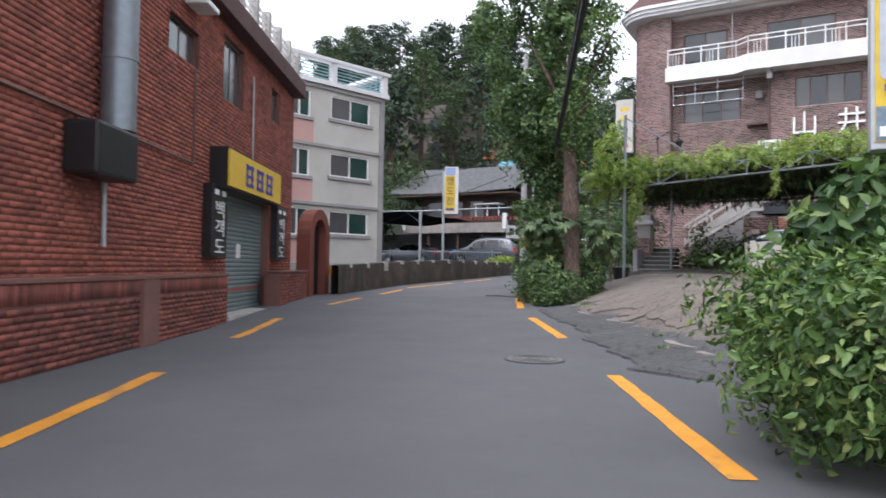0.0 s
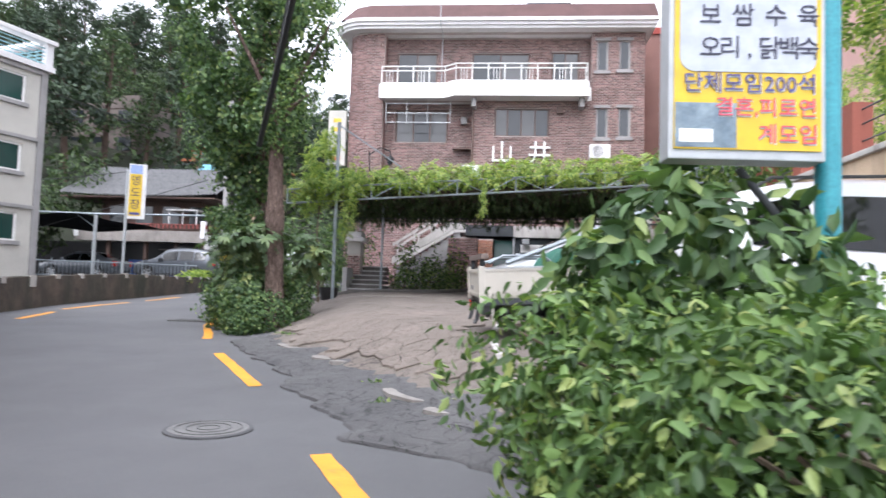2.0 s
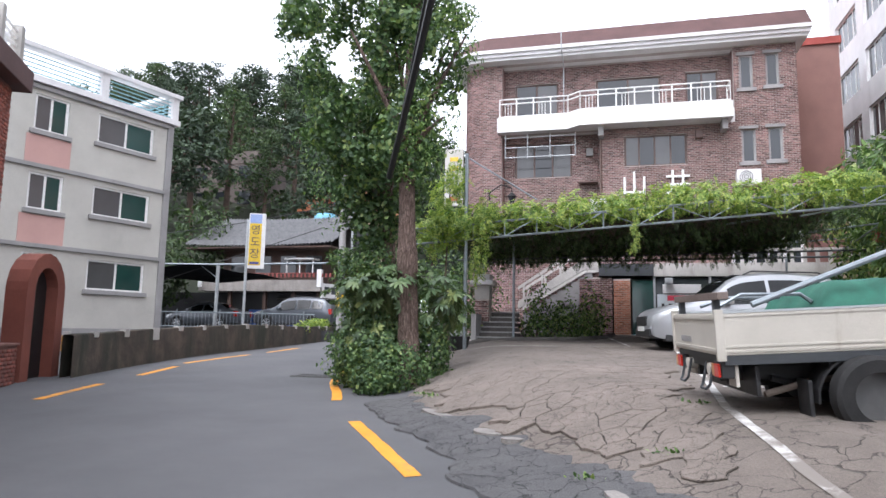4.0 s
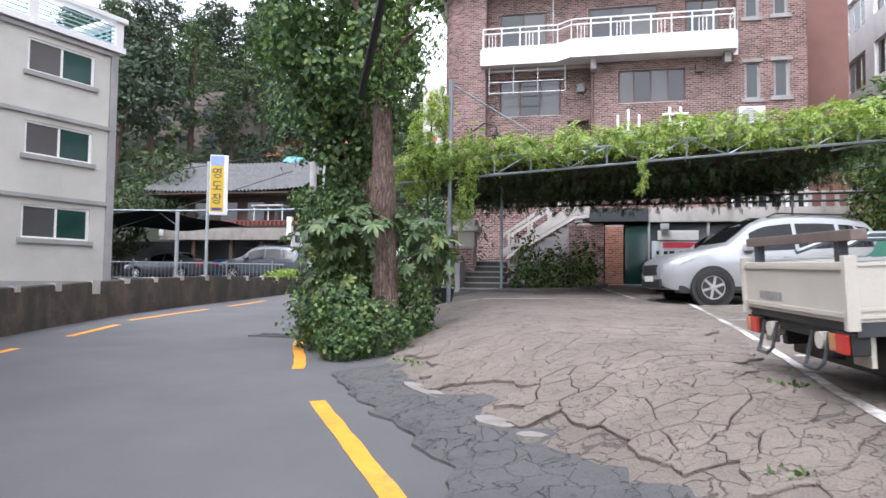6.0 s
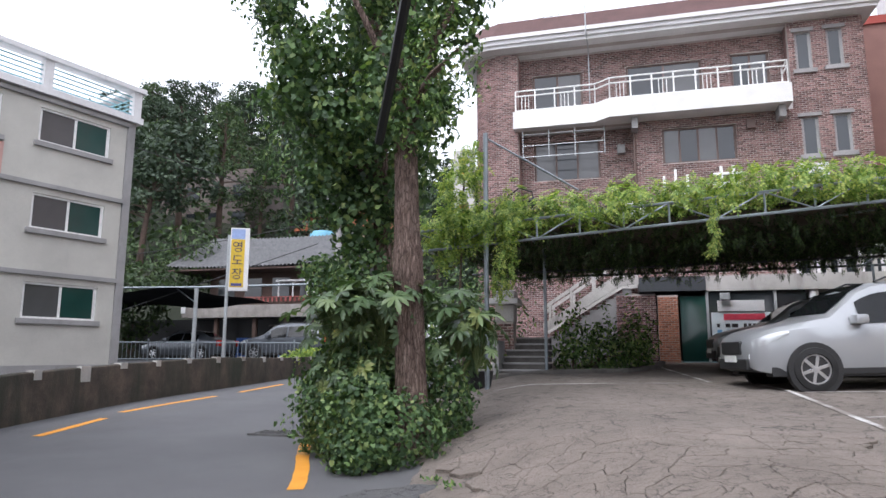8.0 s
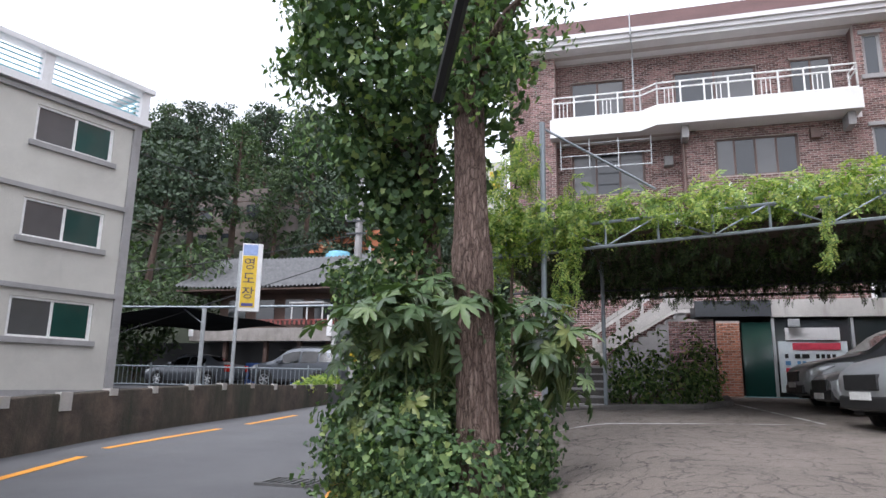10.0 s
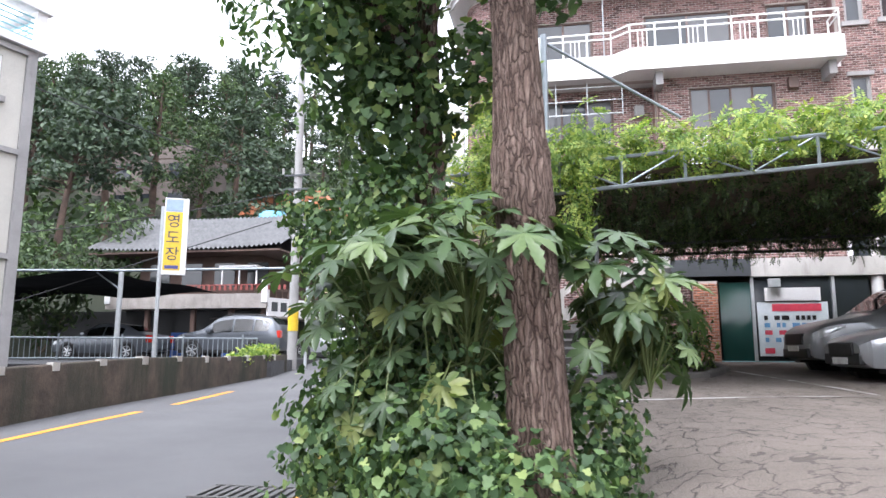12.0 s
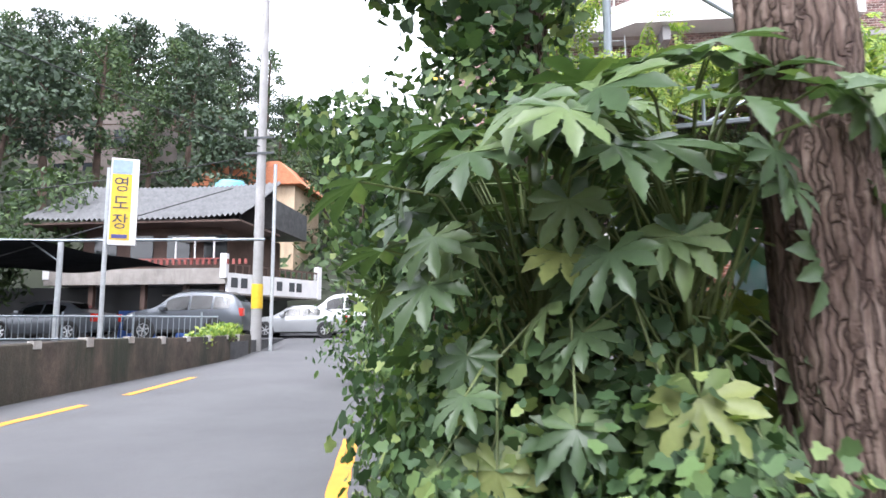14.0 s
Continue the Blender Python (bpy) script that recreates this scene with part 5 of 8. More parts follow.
vine = thing("vine", "bright green leafy vine spread over the pergola", "vine", (-2, 25, 4.5))
rows = []
for x in np.arange(-6.6, 4.2, 0.62):
    z = low_z(x) + 0.55
    rows.append((float(x), PY0 + 0.25 + rng.uniform(-0.15, 0.2), z + rng.uniform(-0.05, 0.16), 0.55, 0.5, 0.33))
P, N = mass(rows, 66, 0.6, 0.5, 2.4)
N[:, 2] += 0.5
leaves("front_foliage", P, N, rng.uniform(0.2, 0.34, len(P)), M_VINE, vine, FEATHER, 0.5, 0.45)
# Roof leaves take the darker green that carries the shade.
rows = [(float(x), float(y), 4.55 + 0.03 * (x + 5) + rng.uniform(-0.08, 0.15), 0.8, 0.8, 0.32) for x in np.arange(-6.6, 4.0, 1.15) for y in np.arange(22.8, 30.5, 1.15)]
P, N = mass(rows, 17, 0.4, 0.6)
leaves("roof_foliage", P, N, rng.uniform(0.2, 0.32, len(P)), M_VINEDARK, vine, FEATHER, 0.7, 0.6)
# thick mat of stems under the leaves: opaque sheets that keep the underside dark
vs = np.array([(x, y, 4.3 + 0.03 * (x + 5) + 0.12 * noise.noise((x * 1.5, y * 1.5, 0))) for y in np.arange(21.9, 30.6, 0.4) for x in np.arange(-7.0, 3.6, 0.4)])
nx_ = len(np.arange(-7.0, 3.6, 0.4))
ny_ = len(np.arange(21.9, 30.6, 0.4))
ii = np.arange(nx_ * ny_).reshape(ny_, nx_)
ft = np.stack([ii[:-1, :-1], ii[:-1, 1:], ii[1:, 1:], ii[1:, :-1]], -1).reshape(-1, 4)
ft = ft[rng.random(len(ft)) < 0.96]
shape("stem_mat", vs, ft, M_TWIG, vine)
shape("stem_mat", vs + np.array((0.17, 0.15, 0.14)), ft[::-1][: int(len(ft) * 0.97)], M_TWIG, vine)
# ragged hanging edge, its leaves in the green with shade mixed in
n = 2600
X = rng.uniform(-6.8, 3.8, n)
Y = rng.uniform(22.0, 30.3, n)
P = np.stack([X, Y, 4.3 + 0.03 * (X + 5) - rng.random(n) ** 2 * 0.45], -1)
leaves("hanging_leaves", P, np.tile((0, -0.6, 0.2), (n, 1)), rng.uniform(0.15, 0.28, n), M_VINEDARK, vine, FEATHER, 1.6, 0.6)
n = 60
P = np.stack([np.full(n, -1.33) + rng.normal(0, 0.05, n), np.full(n, PY0 - 0.08), np.linspace(4.6, 3.55, n)], -1)
leaves("hanging_spray", P, np.tile((0, -1, 0.1), (n, 1)), rng.uniform(0.12, 0.2, n), M_VINE, vine, FEATHER, 1.5, 0.5)["kind"] = "stuff"
yv = thing("climbing_vine", "yellow-green vine climbing the lamp post", "vine", (-6, 21.6, 3.5))
P, N = mass([(-6.3, 21.7, 4.9, 0.5, 0.5, 0.9), (-6.0, 21.6, 5.7, 0.3, 0.3, 0.45), (-6.6, 21.8, 4.0, 0.5, 0.4, 0.5), (-5.15, 21.35, 4.4, 0.3, 0.25, 0.75), (-5.3, 21.4, 3.4, 0.22, 0.2, 0.6), (-6.0, 21.4, 4.2, 0.5, 0.3, 0.4)], 75, 0.5, 0.6)
leaves("foliage", P, N, rng.uniform(0.18, 0.3, len(P)), M_VINE, yv, FEATHER, 0.8, 0.6)
part("stem", tube(bmesh.new(), [(-6.2, 21.8, 0.8), (-6.3, 21.7, 3), (-6.2, 21.7, 5.5)], [0.04, 0.03, 0.02], 6), M_TWIG, yv)
wv = thing("wall_vine", "leafy vine covering the yard's side wall", "vine", (7, 26, 2))
P, N = mass([(6.6, 23.5, 5.2, 1.2, 1.4, 1.6), (7.2, 26.5, 6.0, 1.4, 1.8, 1.6), (6.2, 29.5, 6.0, 1.3, 1.5, 1.3), (8.4, 24, 6.6, 1.6, 1.6, 1.4), (7.0, 24, 3.2, 0.9, 1.6, 1.4), (6.8, 28, 3.6, 0.9, 1.8, 1.6), (8.6, 20, 5.5, 1.4, 2.2, 1.8)], 34, 0.4, 0.5)
leaves("foliage", P, N, rng.uniform(0.2, 0.36, len(P)), M_VINE, wv, FEATHER, 0.7, 0.6)
P, N = mass([(5.75, 21.5, 3.2, 0.7, 1.6, 1.7), (5.8, 24.5, 3.0, 0.7, 1.8, 1.7), (5.8, 27.5, 3.2, 0.7, 1.7, 1.8), (5.7, 20.8, 5.2, 1.0, 1.5, 1.5), (5.6, 23.6, 5.6, 1.1, 1.6, 1.4), (5.6, 26.6, 5.9, 1.1, 1.7, 1.4)], 60, 0.45, 0.6)
leaves("lower_foliage", P, N, rng.uniform(0.16, 0.3, len(P)), M_BUSH, wv, OVAL, 0.7, 0.6)
twigs("stem", (7.6, 26, 1.2), [(6.6, 23.5, 5.8), (7.2, 26.5, 6.5), (6.2, 29.5, 6.5), (8.4, 24, 7), (8.6, 20, 6)], wv, 0.05)
lamp_post = thing("lamp_post", "thin grey steel post with an iron lantern arm", "lamp post", (-5.7, 21.42, 0.85))
part("pole", tube(bmesh.new(), [(-5.68, 21.42, gz(-5.68, 21.42) - 0.05), (-5.68, 21.42, 6.25)], 0.05, 10), M_PIPE, lamp_post, smooth=50)
part("brace", tube(bmesh.new(), [(-5.66, 21.46, 6.15), (-3.8, 21.6, 4.95)], 0.022, 6), M_PIPE, lamp_post, "slim steel stay down to the pergola")
lant = thing("lantern", "black wrought iron wall lantern on a curled arm", "lamp", (-6.1, 33.0, 7))
bm = tube(bmesh.new(), [(-7.2, 32.9, 7.6), (-6.6, 32.6, 7.9), (-6.1, 32.5, 7.7), (-6.1, 32.5, 7.5)], 0.03, 6)
tube(bm, [(-7.2, HY, 6.4), (-7.15, 32.95, 7.0), (-7.2, 32.9, 7.8)], 0.03, 6)
part("arm", bm, M_BLACK, lant)
bm = bmesh.new()
bmesh.ops.create_cone(bm, segments=8, radius1=0.24, radius2=0.05, depth=0.18, cap_ends=True)
part("hood", bm, M_BLACK, lant, m=Matrix.Translation((-6.1, 32.5, 7.42)))
bm = bmesh.new()
bmesh.ops.create_cone(bm, segments=8, radius1=0.1, radius2=0.17, depth=0.28, cap_ends=True)
part("glass", bm, M_GLASS, lant, m=Matrix.Translation((-6.1, 32.5, 7.19)))
# gate pillar with steps, kerb and shrubs before the house
gatep = thing("gate_pillar", "brick gate pillar with a white stepped cap", "pillar", (-5.95, 25.5, 1.2))
part("shaft", boxed(-6.2, -5.75, 25.3, 25.75, 1.0, 2.5), M_PALEMORTAR, gatep)
brick_mesh("brickwork", bricks(-6.2, -5.75, 1.2, 2.49, [], 0.19, 0.06, 0.014), Matrix.Translation((0, 25.3, 0)), M_PINKBRICK, gatep)
part("sign_plate", boxed(-6.22, -5.73, 25.26, 25.78, 2.5, 2.95, 0.01), M_CONCRETE, gatep)
part("cap", boxed(-6.35, -5.6, 25.1, 25.9, 2.95, 3.1, 0.03), M_WHITE, gatep)
part("cap_top", boxed(-6.25, -5.7, 25.2, 25.8, 3.1, 3.3, 0.04), M_WHITE, gatep)
# Dark stone of the kerb; on the step risers it stands for shade.
M_STEPDARK = surface("dark_kerb_and_riser_shade", (0.07, 0.065, 0.06), (0.12, 0.11, 0.1), grain=50, blotch=3, rough=0.9)
entry = thing("entrance_steps", "grey stone steps with low side walls up to the gate", "stair", (-5.4, 25, 1.2))
for k in range(6):
    # Risers are coloured darker than treads, as painted shade between the steps.
    part("riser", boxed(-5.93, -4.9, 24.33 + 0.3 * k, 26.4, 1.0 if k == 0 else 1.15 + 0.16 * k + 0.002, 1.265 + 0.16 * k), M_STEPDARK, entry)
    part("tread", boxed(-5.95, -4.88, 24.3 + 0.3 * k, 24.3 + 0.3 * k + 0.36, 1.266 + 0.16 * k, 1.31 + 0.16 * k, 0.008), M_GREYSTONE, entry)
part("side_wall", boxed(-6.12, -5.97, 24.3, 25.2, 1.0, 2.0), M_GREYSTONE, entry)
kerb = thing("kerb", "low curved dark stone kerb along the planting bed", "kerb", (-3, 24.5, 1.2), kind="structure")
bm = bmesh.new()
kp = [(-7.2, 24.2), (-5.9, 24.1), (-4.5, 24.3), (-3, 25.0), (-2.2, 27), (-1.9, 30)]
prof = [(-0.09, -0.2), (-0.09, 0.12), (-0.06, 0.15), (0.06, 0.15), (0.09, 0.12), (0.09, -0.2)]
rings = []
for i, (x, y) in enumerate(kp):
    a, b = kp[max(i - 1, 0)], kp[min(i + 1, len(kp) - 1)]
    d = Vector((b[0] - a[0], b[1] - a[1])).normalized()
    rings.append([bm.verts.new((x - d.y * o, y + d.x * o, gz(x, y) + z)) for o, z in prof])
for a, b in zip(rings, rings[1:]):
    for k in range(5):
        bm.faces.new((a[k], a[k + 1], b[k + 1], b[k]))
bmesh.ops.recalc_face_normals(bm, faces=bm.faces)
part("stone", bm, M_STEPDARK, kerb)
for lab, blobs, mat in (("loose leafy green shrubs in the bed before the house", [(-4.3, 26.6, 1.6, 0.6, 0.6, 0.5), (-3.4, 27.2, 1.65, 0.7, 0.6, 0.6), (-2.7, 27.8, 1.7, 0.5, 0.6, 0.75), (-4.5, 28.5, 2.2, 0.4, 0.5, 0.9), (-3.6, 29.2, 2.0, 0.6, 0.6, 0.7), (-2.6, 29.4, 2.1, 0.5, 0.5, 0.9)], M_BUSH), ("leafy shrubs in shade beside the gate pillar", [(-7.2, 25.5, 1.9, 1.0, 0.9, 1.0), (-8.4, 26, 2.2, 1.1, 1.0, 1.3), (-7.0, 28, 2.8, 1.0, 1.0, 1.5), (-9.4, 27, 1.6, 0.9, 1, 0.9)], M_IVY)):
    s = thing("shrub", lab, "shrub", (blobs[0][0], blobs[0][1], 1.2))
    P, N = mass(blobs, 150, 0.9, 0.8, 2.6)
    leaves("foliage", P, N, rng.uniform(0.1, 0.2, len(P)), mat, s, OVAL)
    twigs("stem", (blobs[0][0], blobs[0][1], 1.1), [b[:3] for b in blobs], s, 0.03)
bin_ = thing("flower_tub", "dark plastic tub at the foot of the lamp post", "planter", (-5.9, 22.3, 1.0))
bm = bmesh.new()
bmesh.ops.create_cone(bm, segments=20, radius1=0.22, radius2=0.3, depth=0.4, cap_ends=True)
part("tub", bm, M_BLACK, bin_, m=Matrix.Translation((-6.0, 22.2, gz(-6, 22.2) + 0.2)), smooth=40)

# ---- sign at the start ----
board = thing("sign_board", "tall lit sign board with Korean menu on a teal pole", "sign", (1.3, 6.6, 0.4))
SB = frame_along(0.28, 6.35, 1.0, 0.06)
M_TEAL = surface("teal_paint", (0.03, 0.22, 0.27), (0.05, 0.3, 0.35), grain=40, blotch=3, rough=0.45, stain=(0.12, 0.14, 0.12), stain_at=(0.65, 0.8))
M_PANEL = plain("white_acrylic", (0.42, 0.45, 0.5), 0.35)
M_PANELY = plain("yellow_acrylic", (0.62, 0.42, 0.02), 0.4)
part("pole", tube(bmesh.new(), [(1.28, 6.55, 0.0), (1.28, 6.55, 5.6)], 0.075, 14), M_TEAL, board, smooth=50)
part("strut", tube(bmesh.new(), [(0.75, 6.55, 2.2), (1.23, 6.55, 1.6)], 0.025, 8), M_DARKSTEEL, board)
part("case", boxed(0, 0.93, 0.012, 0.2, 2.22, 5.4, 0.01, m=SB), M_STEEL, board, "grey sign case")
part("yellow_panel", boxed(0.03, 0.9, 0.0, 0.011, 2.28, 5.3, m=SB), M_PANELY, board)
bm = bmesh.new()
r = 0.09
o = [(0.06 + r - r * math.cos(a), 2.75 + r - r * math.sin(a)) for a in np.linspace(0, math.pi / 2, 6)] + [(0.87 - r + r * math.sin(a), 2.75 + r - r * math.cos(a)) for a in np.linspace(0, math.pi / 2, 6)] + [(0.87, 5.25), (0.06, 5.25)]
prism(bm, o, -0.006, -0.001, "y")
part("white_panel", bm, M_PANEL, board, m=SB)
M_INK = plain("dark_print", (0.03, 0.03, 0.06), 0.4)
M_NAVY = plain("navy_print", (0.05, 0.05, 0.2), 0.4)
for body, z, size, mat, x in (("염소불고기", 3.28, 0.15, M_INK, 0.52), ("보쌈수육", 3.09, 0.15, M_INK, 0.54), ("오리,닭백숙", 2.89, 0.15, M_INK, 0.53)):
    chars = list(body)
    for k, ch in enumerate(chars):
        lettering("letter", ch, size, mat, board, SB @ Matrix.Translation((0.24 + 0.58 * k / (len(chars) - 1), -0.01, z)) @ face, 0.002)
for body, z, size, mat, x in (("단체모임200석", 2.675, 0.13, M_NAVY, 0.475), ("결혼,피로연", 2.53, 0.125, M_RED, 0.57), ("계모임", 2.37, 0.13, M_RED, 0.7)):
    lettering("letters", body, size, M_WHITEFRAME, board, SB @ Matrix.Translation((x + 0.006, -0.003, z - 0.008)) @ face, 0.001)
    lettering("letters", body, size, mat, board, SB @ Matrix.Translation((x, -0.01, z)) @ face, 0.002)
pic = part("picture", boxed(0.035, 0.4, -0.004, -0.0005, 2.29, 2.56, m=SB), surface("pond_picture", (0.08, 0.12, 0.16), (0.25, 0.32, 0.36), grain=14, blotch=6, rough=0.3, bump=0), board, "blurred pond picture")
part("pale_shape", boxed(0.06, 0.26, -0.007, -0.0045, 2.32, 2.4, m=SB), M_WHITEFRAME, pic)

# ---- side wall of the yard ----
M_TANWALL = surface("tan_plaster", (0.45, 0.33, 0.22), (0.58, 0.45, 0.32), grain=40, blotch=0.7, rough=0.9, stain=(0.3, 0.23, 0.16), stain_at=(0.5, 0.8), streak=True)
ret = thing("retaining_wall", "tall tan plastered retaining wall beside the yard", "wall", (7, 14, 0.8), kind="structure")
part("wall", boxed(6.2, 6.6, 9, 31, 0.0, 4.2), M_TANWALL, ret)
part("coping", boxed(6.12, 6.68, 9, 31, 4.2, 4.32, 0.02), M_CONCRETE, ret)
for k in range(9):
    y = 9.2 + 2.3 * k
    part("pier", boxed(6.2, 6.6, y, y + 0.45, 4.321, 5.4), M_REDBRICK, ret, "red brick pier")
bm = bmesh.new()
for z in (4.6, 4.95, 5.25):
    tube(bm, [(6.4, 9.2, z), (6.4, 30, z)], 0.02, 5)
part("rail", bm, M_DARKSTEEL, ret)
ban = thing("banner", "white banner with plain dark writing on the tan wall", "banner", (6.1, 13, 3))
part("sheet", boxed(6.13, 6.16, 10.6, 14.0, 2.6, 4.05), M_PANEL, ban)
for z in (3.6, 3.15, 2.8):
    for k in range(6):
        part("writing_bar", boxed(6.115, 6.128, 10.9 + 0.5 * k, 11.25 + 0.5 * k, z, z + 0.2), M_NAVY, ban)

# ---- beyond the bend ----
inn = thing("inn", "old two-storey inn with grey tiled roof and white balcony band", "building", (-23, 42, 1.5))
IX0, IX1, IY = -28.0, -19.4, 42.0
M_BROWNWALL = surface("brown_timber_wall", (0.07, 0.045, 0.035), (0.12, 0.075, 0.06), grain=20, blotch=1.5, rough=0.8)
M_GREYTILE = surface("grey_roof_tile", (0.04, 0.04, 0.04), (0.11, 0.11, 0.112), grain=7, blotch=3, rough=0.5, bump=0.4)
# Solid black block stands for the shade inside the open ground floor.
part("carport_shade_block", boxed(IX0 - 5, IX1 - 0.3, IY + 1.6, IY + 9, 1.0, 3.74), M_BLACK, inn)
part("upper_wall", boxed(IX0 + 1.0, IX1 - 0.8, IY + 1.2, IY + 9, 4.001, 6.7), M_BROWNWALL, inn)
# Stained plaster; its base tone is also lowered for the shade on the band.
M_BAND = surface("dirty_plaster_shade_toned", (0.2, 0.18, 0.165), (0.32, 0.295, 0.27), grain=30, blotch=1.2, rough=0.9, stain=(0.12, 0.1, 0.09), stain_at=(0.5, 0.8), streak=True)
part("balcony_slab", boxed(IX0, IX1, IY, IY + 9.5, 3.75, 4.0), M_BAND, inn)
part("balcony_band", boxed(IX0 + 0.02, IX1, IY, IY + 0.12, 4.001, 4.45), M_BAND, inn, "stained pale balcony wall, its tone lowered for shade")
side = frame_along(IX1, IY, 2.4, 6.0)
part("side_slab", boxed(0.0, 6.6, 0.0, 4.0, 3.3, 3.36, m=side), M_BAND, inn)
panel = part("side_sign", boxed(0.15, 6.6, 0.0, 0.14, 3.36, 4.25, 0.01, m=side), M_WHITE, inn, "long white sign band round the corner")
for x in (0.35, 0.95, 3.3, 4.2, 4.75):
    part("writing_bar", boxed(x, x + 0.4, -0.012, -0.001, 3.6, 4.05, m=side), M_DARKSTEEL, panel)
part("side_rail", boxed(0.2, 6.5, 0.02, 0.1, 4.62, 4.7, m=side), M_BROWNWALL, inn, "dark red timber rail")
for k in range(16):
    part("rail_post", boxed(0.25 + 0.41 * k, 0.31 + 0.41 * k, 0.03, 0.09, 4.252, 4.618, m=side), M_BROWNWALL, inn)
part("end_pillar", boxed(6.4, 6.7, -0.05, 0.25, 3.3, 5.0, 0.03, m=side), M_WHITE, inn)
bm = bmesh.new()
for k in range(34):
    x = IX0 + 0.2 + 0.28 * k
    box(bm, x, x + 0.12, IY + 0.02, IY + 0.08, 4.62, 4.85)
box(bm, IX0, IX1, IY, IY + 0.1, 4.85, 4.9)
part("lattice", bm, plain("red_lattice", (0.22, 0.05, 0.04), 0.6), inn, "dark red lattice rail")
for x in (IX0, IX1 - 0.2):
    part("balcony_pillar", boxed(x - 0.05, x + 0.25, IY - 0.05, IY + 0.25, 4.0, 5.1, 0.03), M_WHITE, inn)
for x in (-26, -23.5, -21.5, -19.8):
    part("post", boxed(x, x + 0.22, IY + 0.3, IY + 0.52, 1.0, 3.748), M_BROWNWALL, inn)
for x in (-26.4, -24.6, -22.8, -21.0):
    part("upper_window", boxed(x, x + 1.1, IY + 1.15, IY + 1.198, 4.9, 6.1), M_GLASS, inn)
# tiled roof: curved courses over a hipped slope
vs, fs = [], []
nx = 84
for k in range(nx + 1):
    x = IX0 - 0.9 + (IX1 - IX0 + 1.8) * k / nx
    bump = 0.13 if k % 2 else 0.0
    lift = 0.25 * (abs(x - (IX0 + IX1) / 2) / 6) ** 3
    for j in range(9):
        y = IY - 0.6 + 0.6 * j
        vs.append((x, y, 6.55 + lift + bump + 0.26 * j + 0.02 * j * j * 0.3 + (0.03 if j % 2 else 0)))
for k in range(nx):
    for j in range(8):
        fs.append((9 * k + j, 9 * k + j + 9, 9 * k + j + 10, 9 * k + j + 1))
roof = shape("roof", vs, fs, M_GREYTILE, inn, "curved grey tiled roof")
part("eave_board", boxed(IX0 - 0.8, IX1 + 0.8, IY - 0.5, IY + 4.5, 6.45, 6.54), M_BROWNWALL, inn)
part("ridge", boxed(IX0 - 0.5, IX1 + 0.5, IY + 4.1, IY + 4.5, 8.4, 8.8, 0.05), M_GREYTILE, inn)
part("back_roof", boxed(IX0 - 0.5, IX1 + 0.5, IY + 4.5, IY + 9.8, 6.9, 8.4), M_GREYTILE, inn)
can = thing("canopy", "small white canopy frame on the balcony", "canopy", (-19.6, 42.5, 5.1))
part("sheet", boxed(-22.0, -20.0, IY + 0.1, IY + 1.0, 5.75, 5.85), M_WHITE, can)
for x in (-21.9, -21.0, -20.1):
    part("leg", boxed(x, x + 0.06, IY + 0.2, IY + 0.26, 4.9, 5.749), M_WHITE, can)
tk = thing("water_tank", "round blue plastic water tank behind the roof", "tank", (-21.5, 47, 8.5))
bm = bmesh.new()
bmesh.ops.create_cone(bm, segments=24, radius1=0.9, radius2=0.8, depth=1.2, cap_ends=True)
bmesh.ops.bevel(bm, geom=[e for e in bm.edges if abs(e.verts[0].co.z - e.verts[1].co.z) < 0.01], offset=0.15, segments=3, affect="EDGES")
part("tank", bm, plain("blue_plastic", (0.18, 0.42, 0.55), 0.45), tk, m=Matrix.Translation((-21.5, 47, 8.9)), smooth=40)
part("stand", boxed(-22.3, -20.7, 46.2, 47.8, 6.9, 8.3), M_DARKSTEEL, tk)
# banner sign on its pole
ban = thing("banner_sign", "upright yellow and white sign with three Korean letters on a pole", "sign", (-19.1, 32.9, 1.3))
yaw = frame_along(-19.02, 32.8, 0.9, 0.43)
part("pole", tube(bmesh.new(), [(-19.14, 32.9, 0.5), (-19.14, 32.9, 6.7)], 0.07, 10), M_STEEL, ban, smooth=50)
part("case", boxed(0, 0.78, 0, 0.16, 4.3, 7.0, 0.01, m=yaw), M_WHITE, ban)
part("yellow_panel", boxed(0.04, 0.6, -0.012, -0.002, 4.45, 6.5, m=yaw), M_PANELY, ban)
part("blue_panel", boxed(0.04, 0.6, -0.012, -0.002, 6.52, 6.95, m=yaw), plain("blue_white_print", (0.25, 0.33, 0.55), 0.4), ban)
for k, ch in enumerate("영도장"):
    lettering("letter", ch, 0.52, M_INK, ban, yaw @ Matrix.Translation((0.32, -0.02, 6.15 - 0.58 * k)) @ face, 0.004)
part("small_writing", boxed(0.1, 0.54, -0.02, -0.013, 4.5, 4.62, m=yaw), M_NAVY, ban)
gate_frame = thing("awning_support", "grey steel awning frame before the inn", "frame", (-21.3, 33.9, 1.3))
part("post", tube(bmesh.new(), [(-21.3, 33.87, 0.4), (-21.3, 33.87, 4.55)], 0.09, 10), M_STEEL, gate_frame, smooth=50)
bm = tube(bmesh.new(), [(-26, 33.0, 4.6), (-21.3, 33.87, 4.6), (-15.5, 36.5, 4.9)], 0.05, 8)
tube(bm, [(-21.3, 33.87, 3.9), (-22.2, 33.7, 4.55)], 0.03, 6)
part("beam", bm, M_PIPE, gate_frame)
aw = thing("awning", "dark shade net awning beside the inn", "awning", (-24, 37, 4.5))
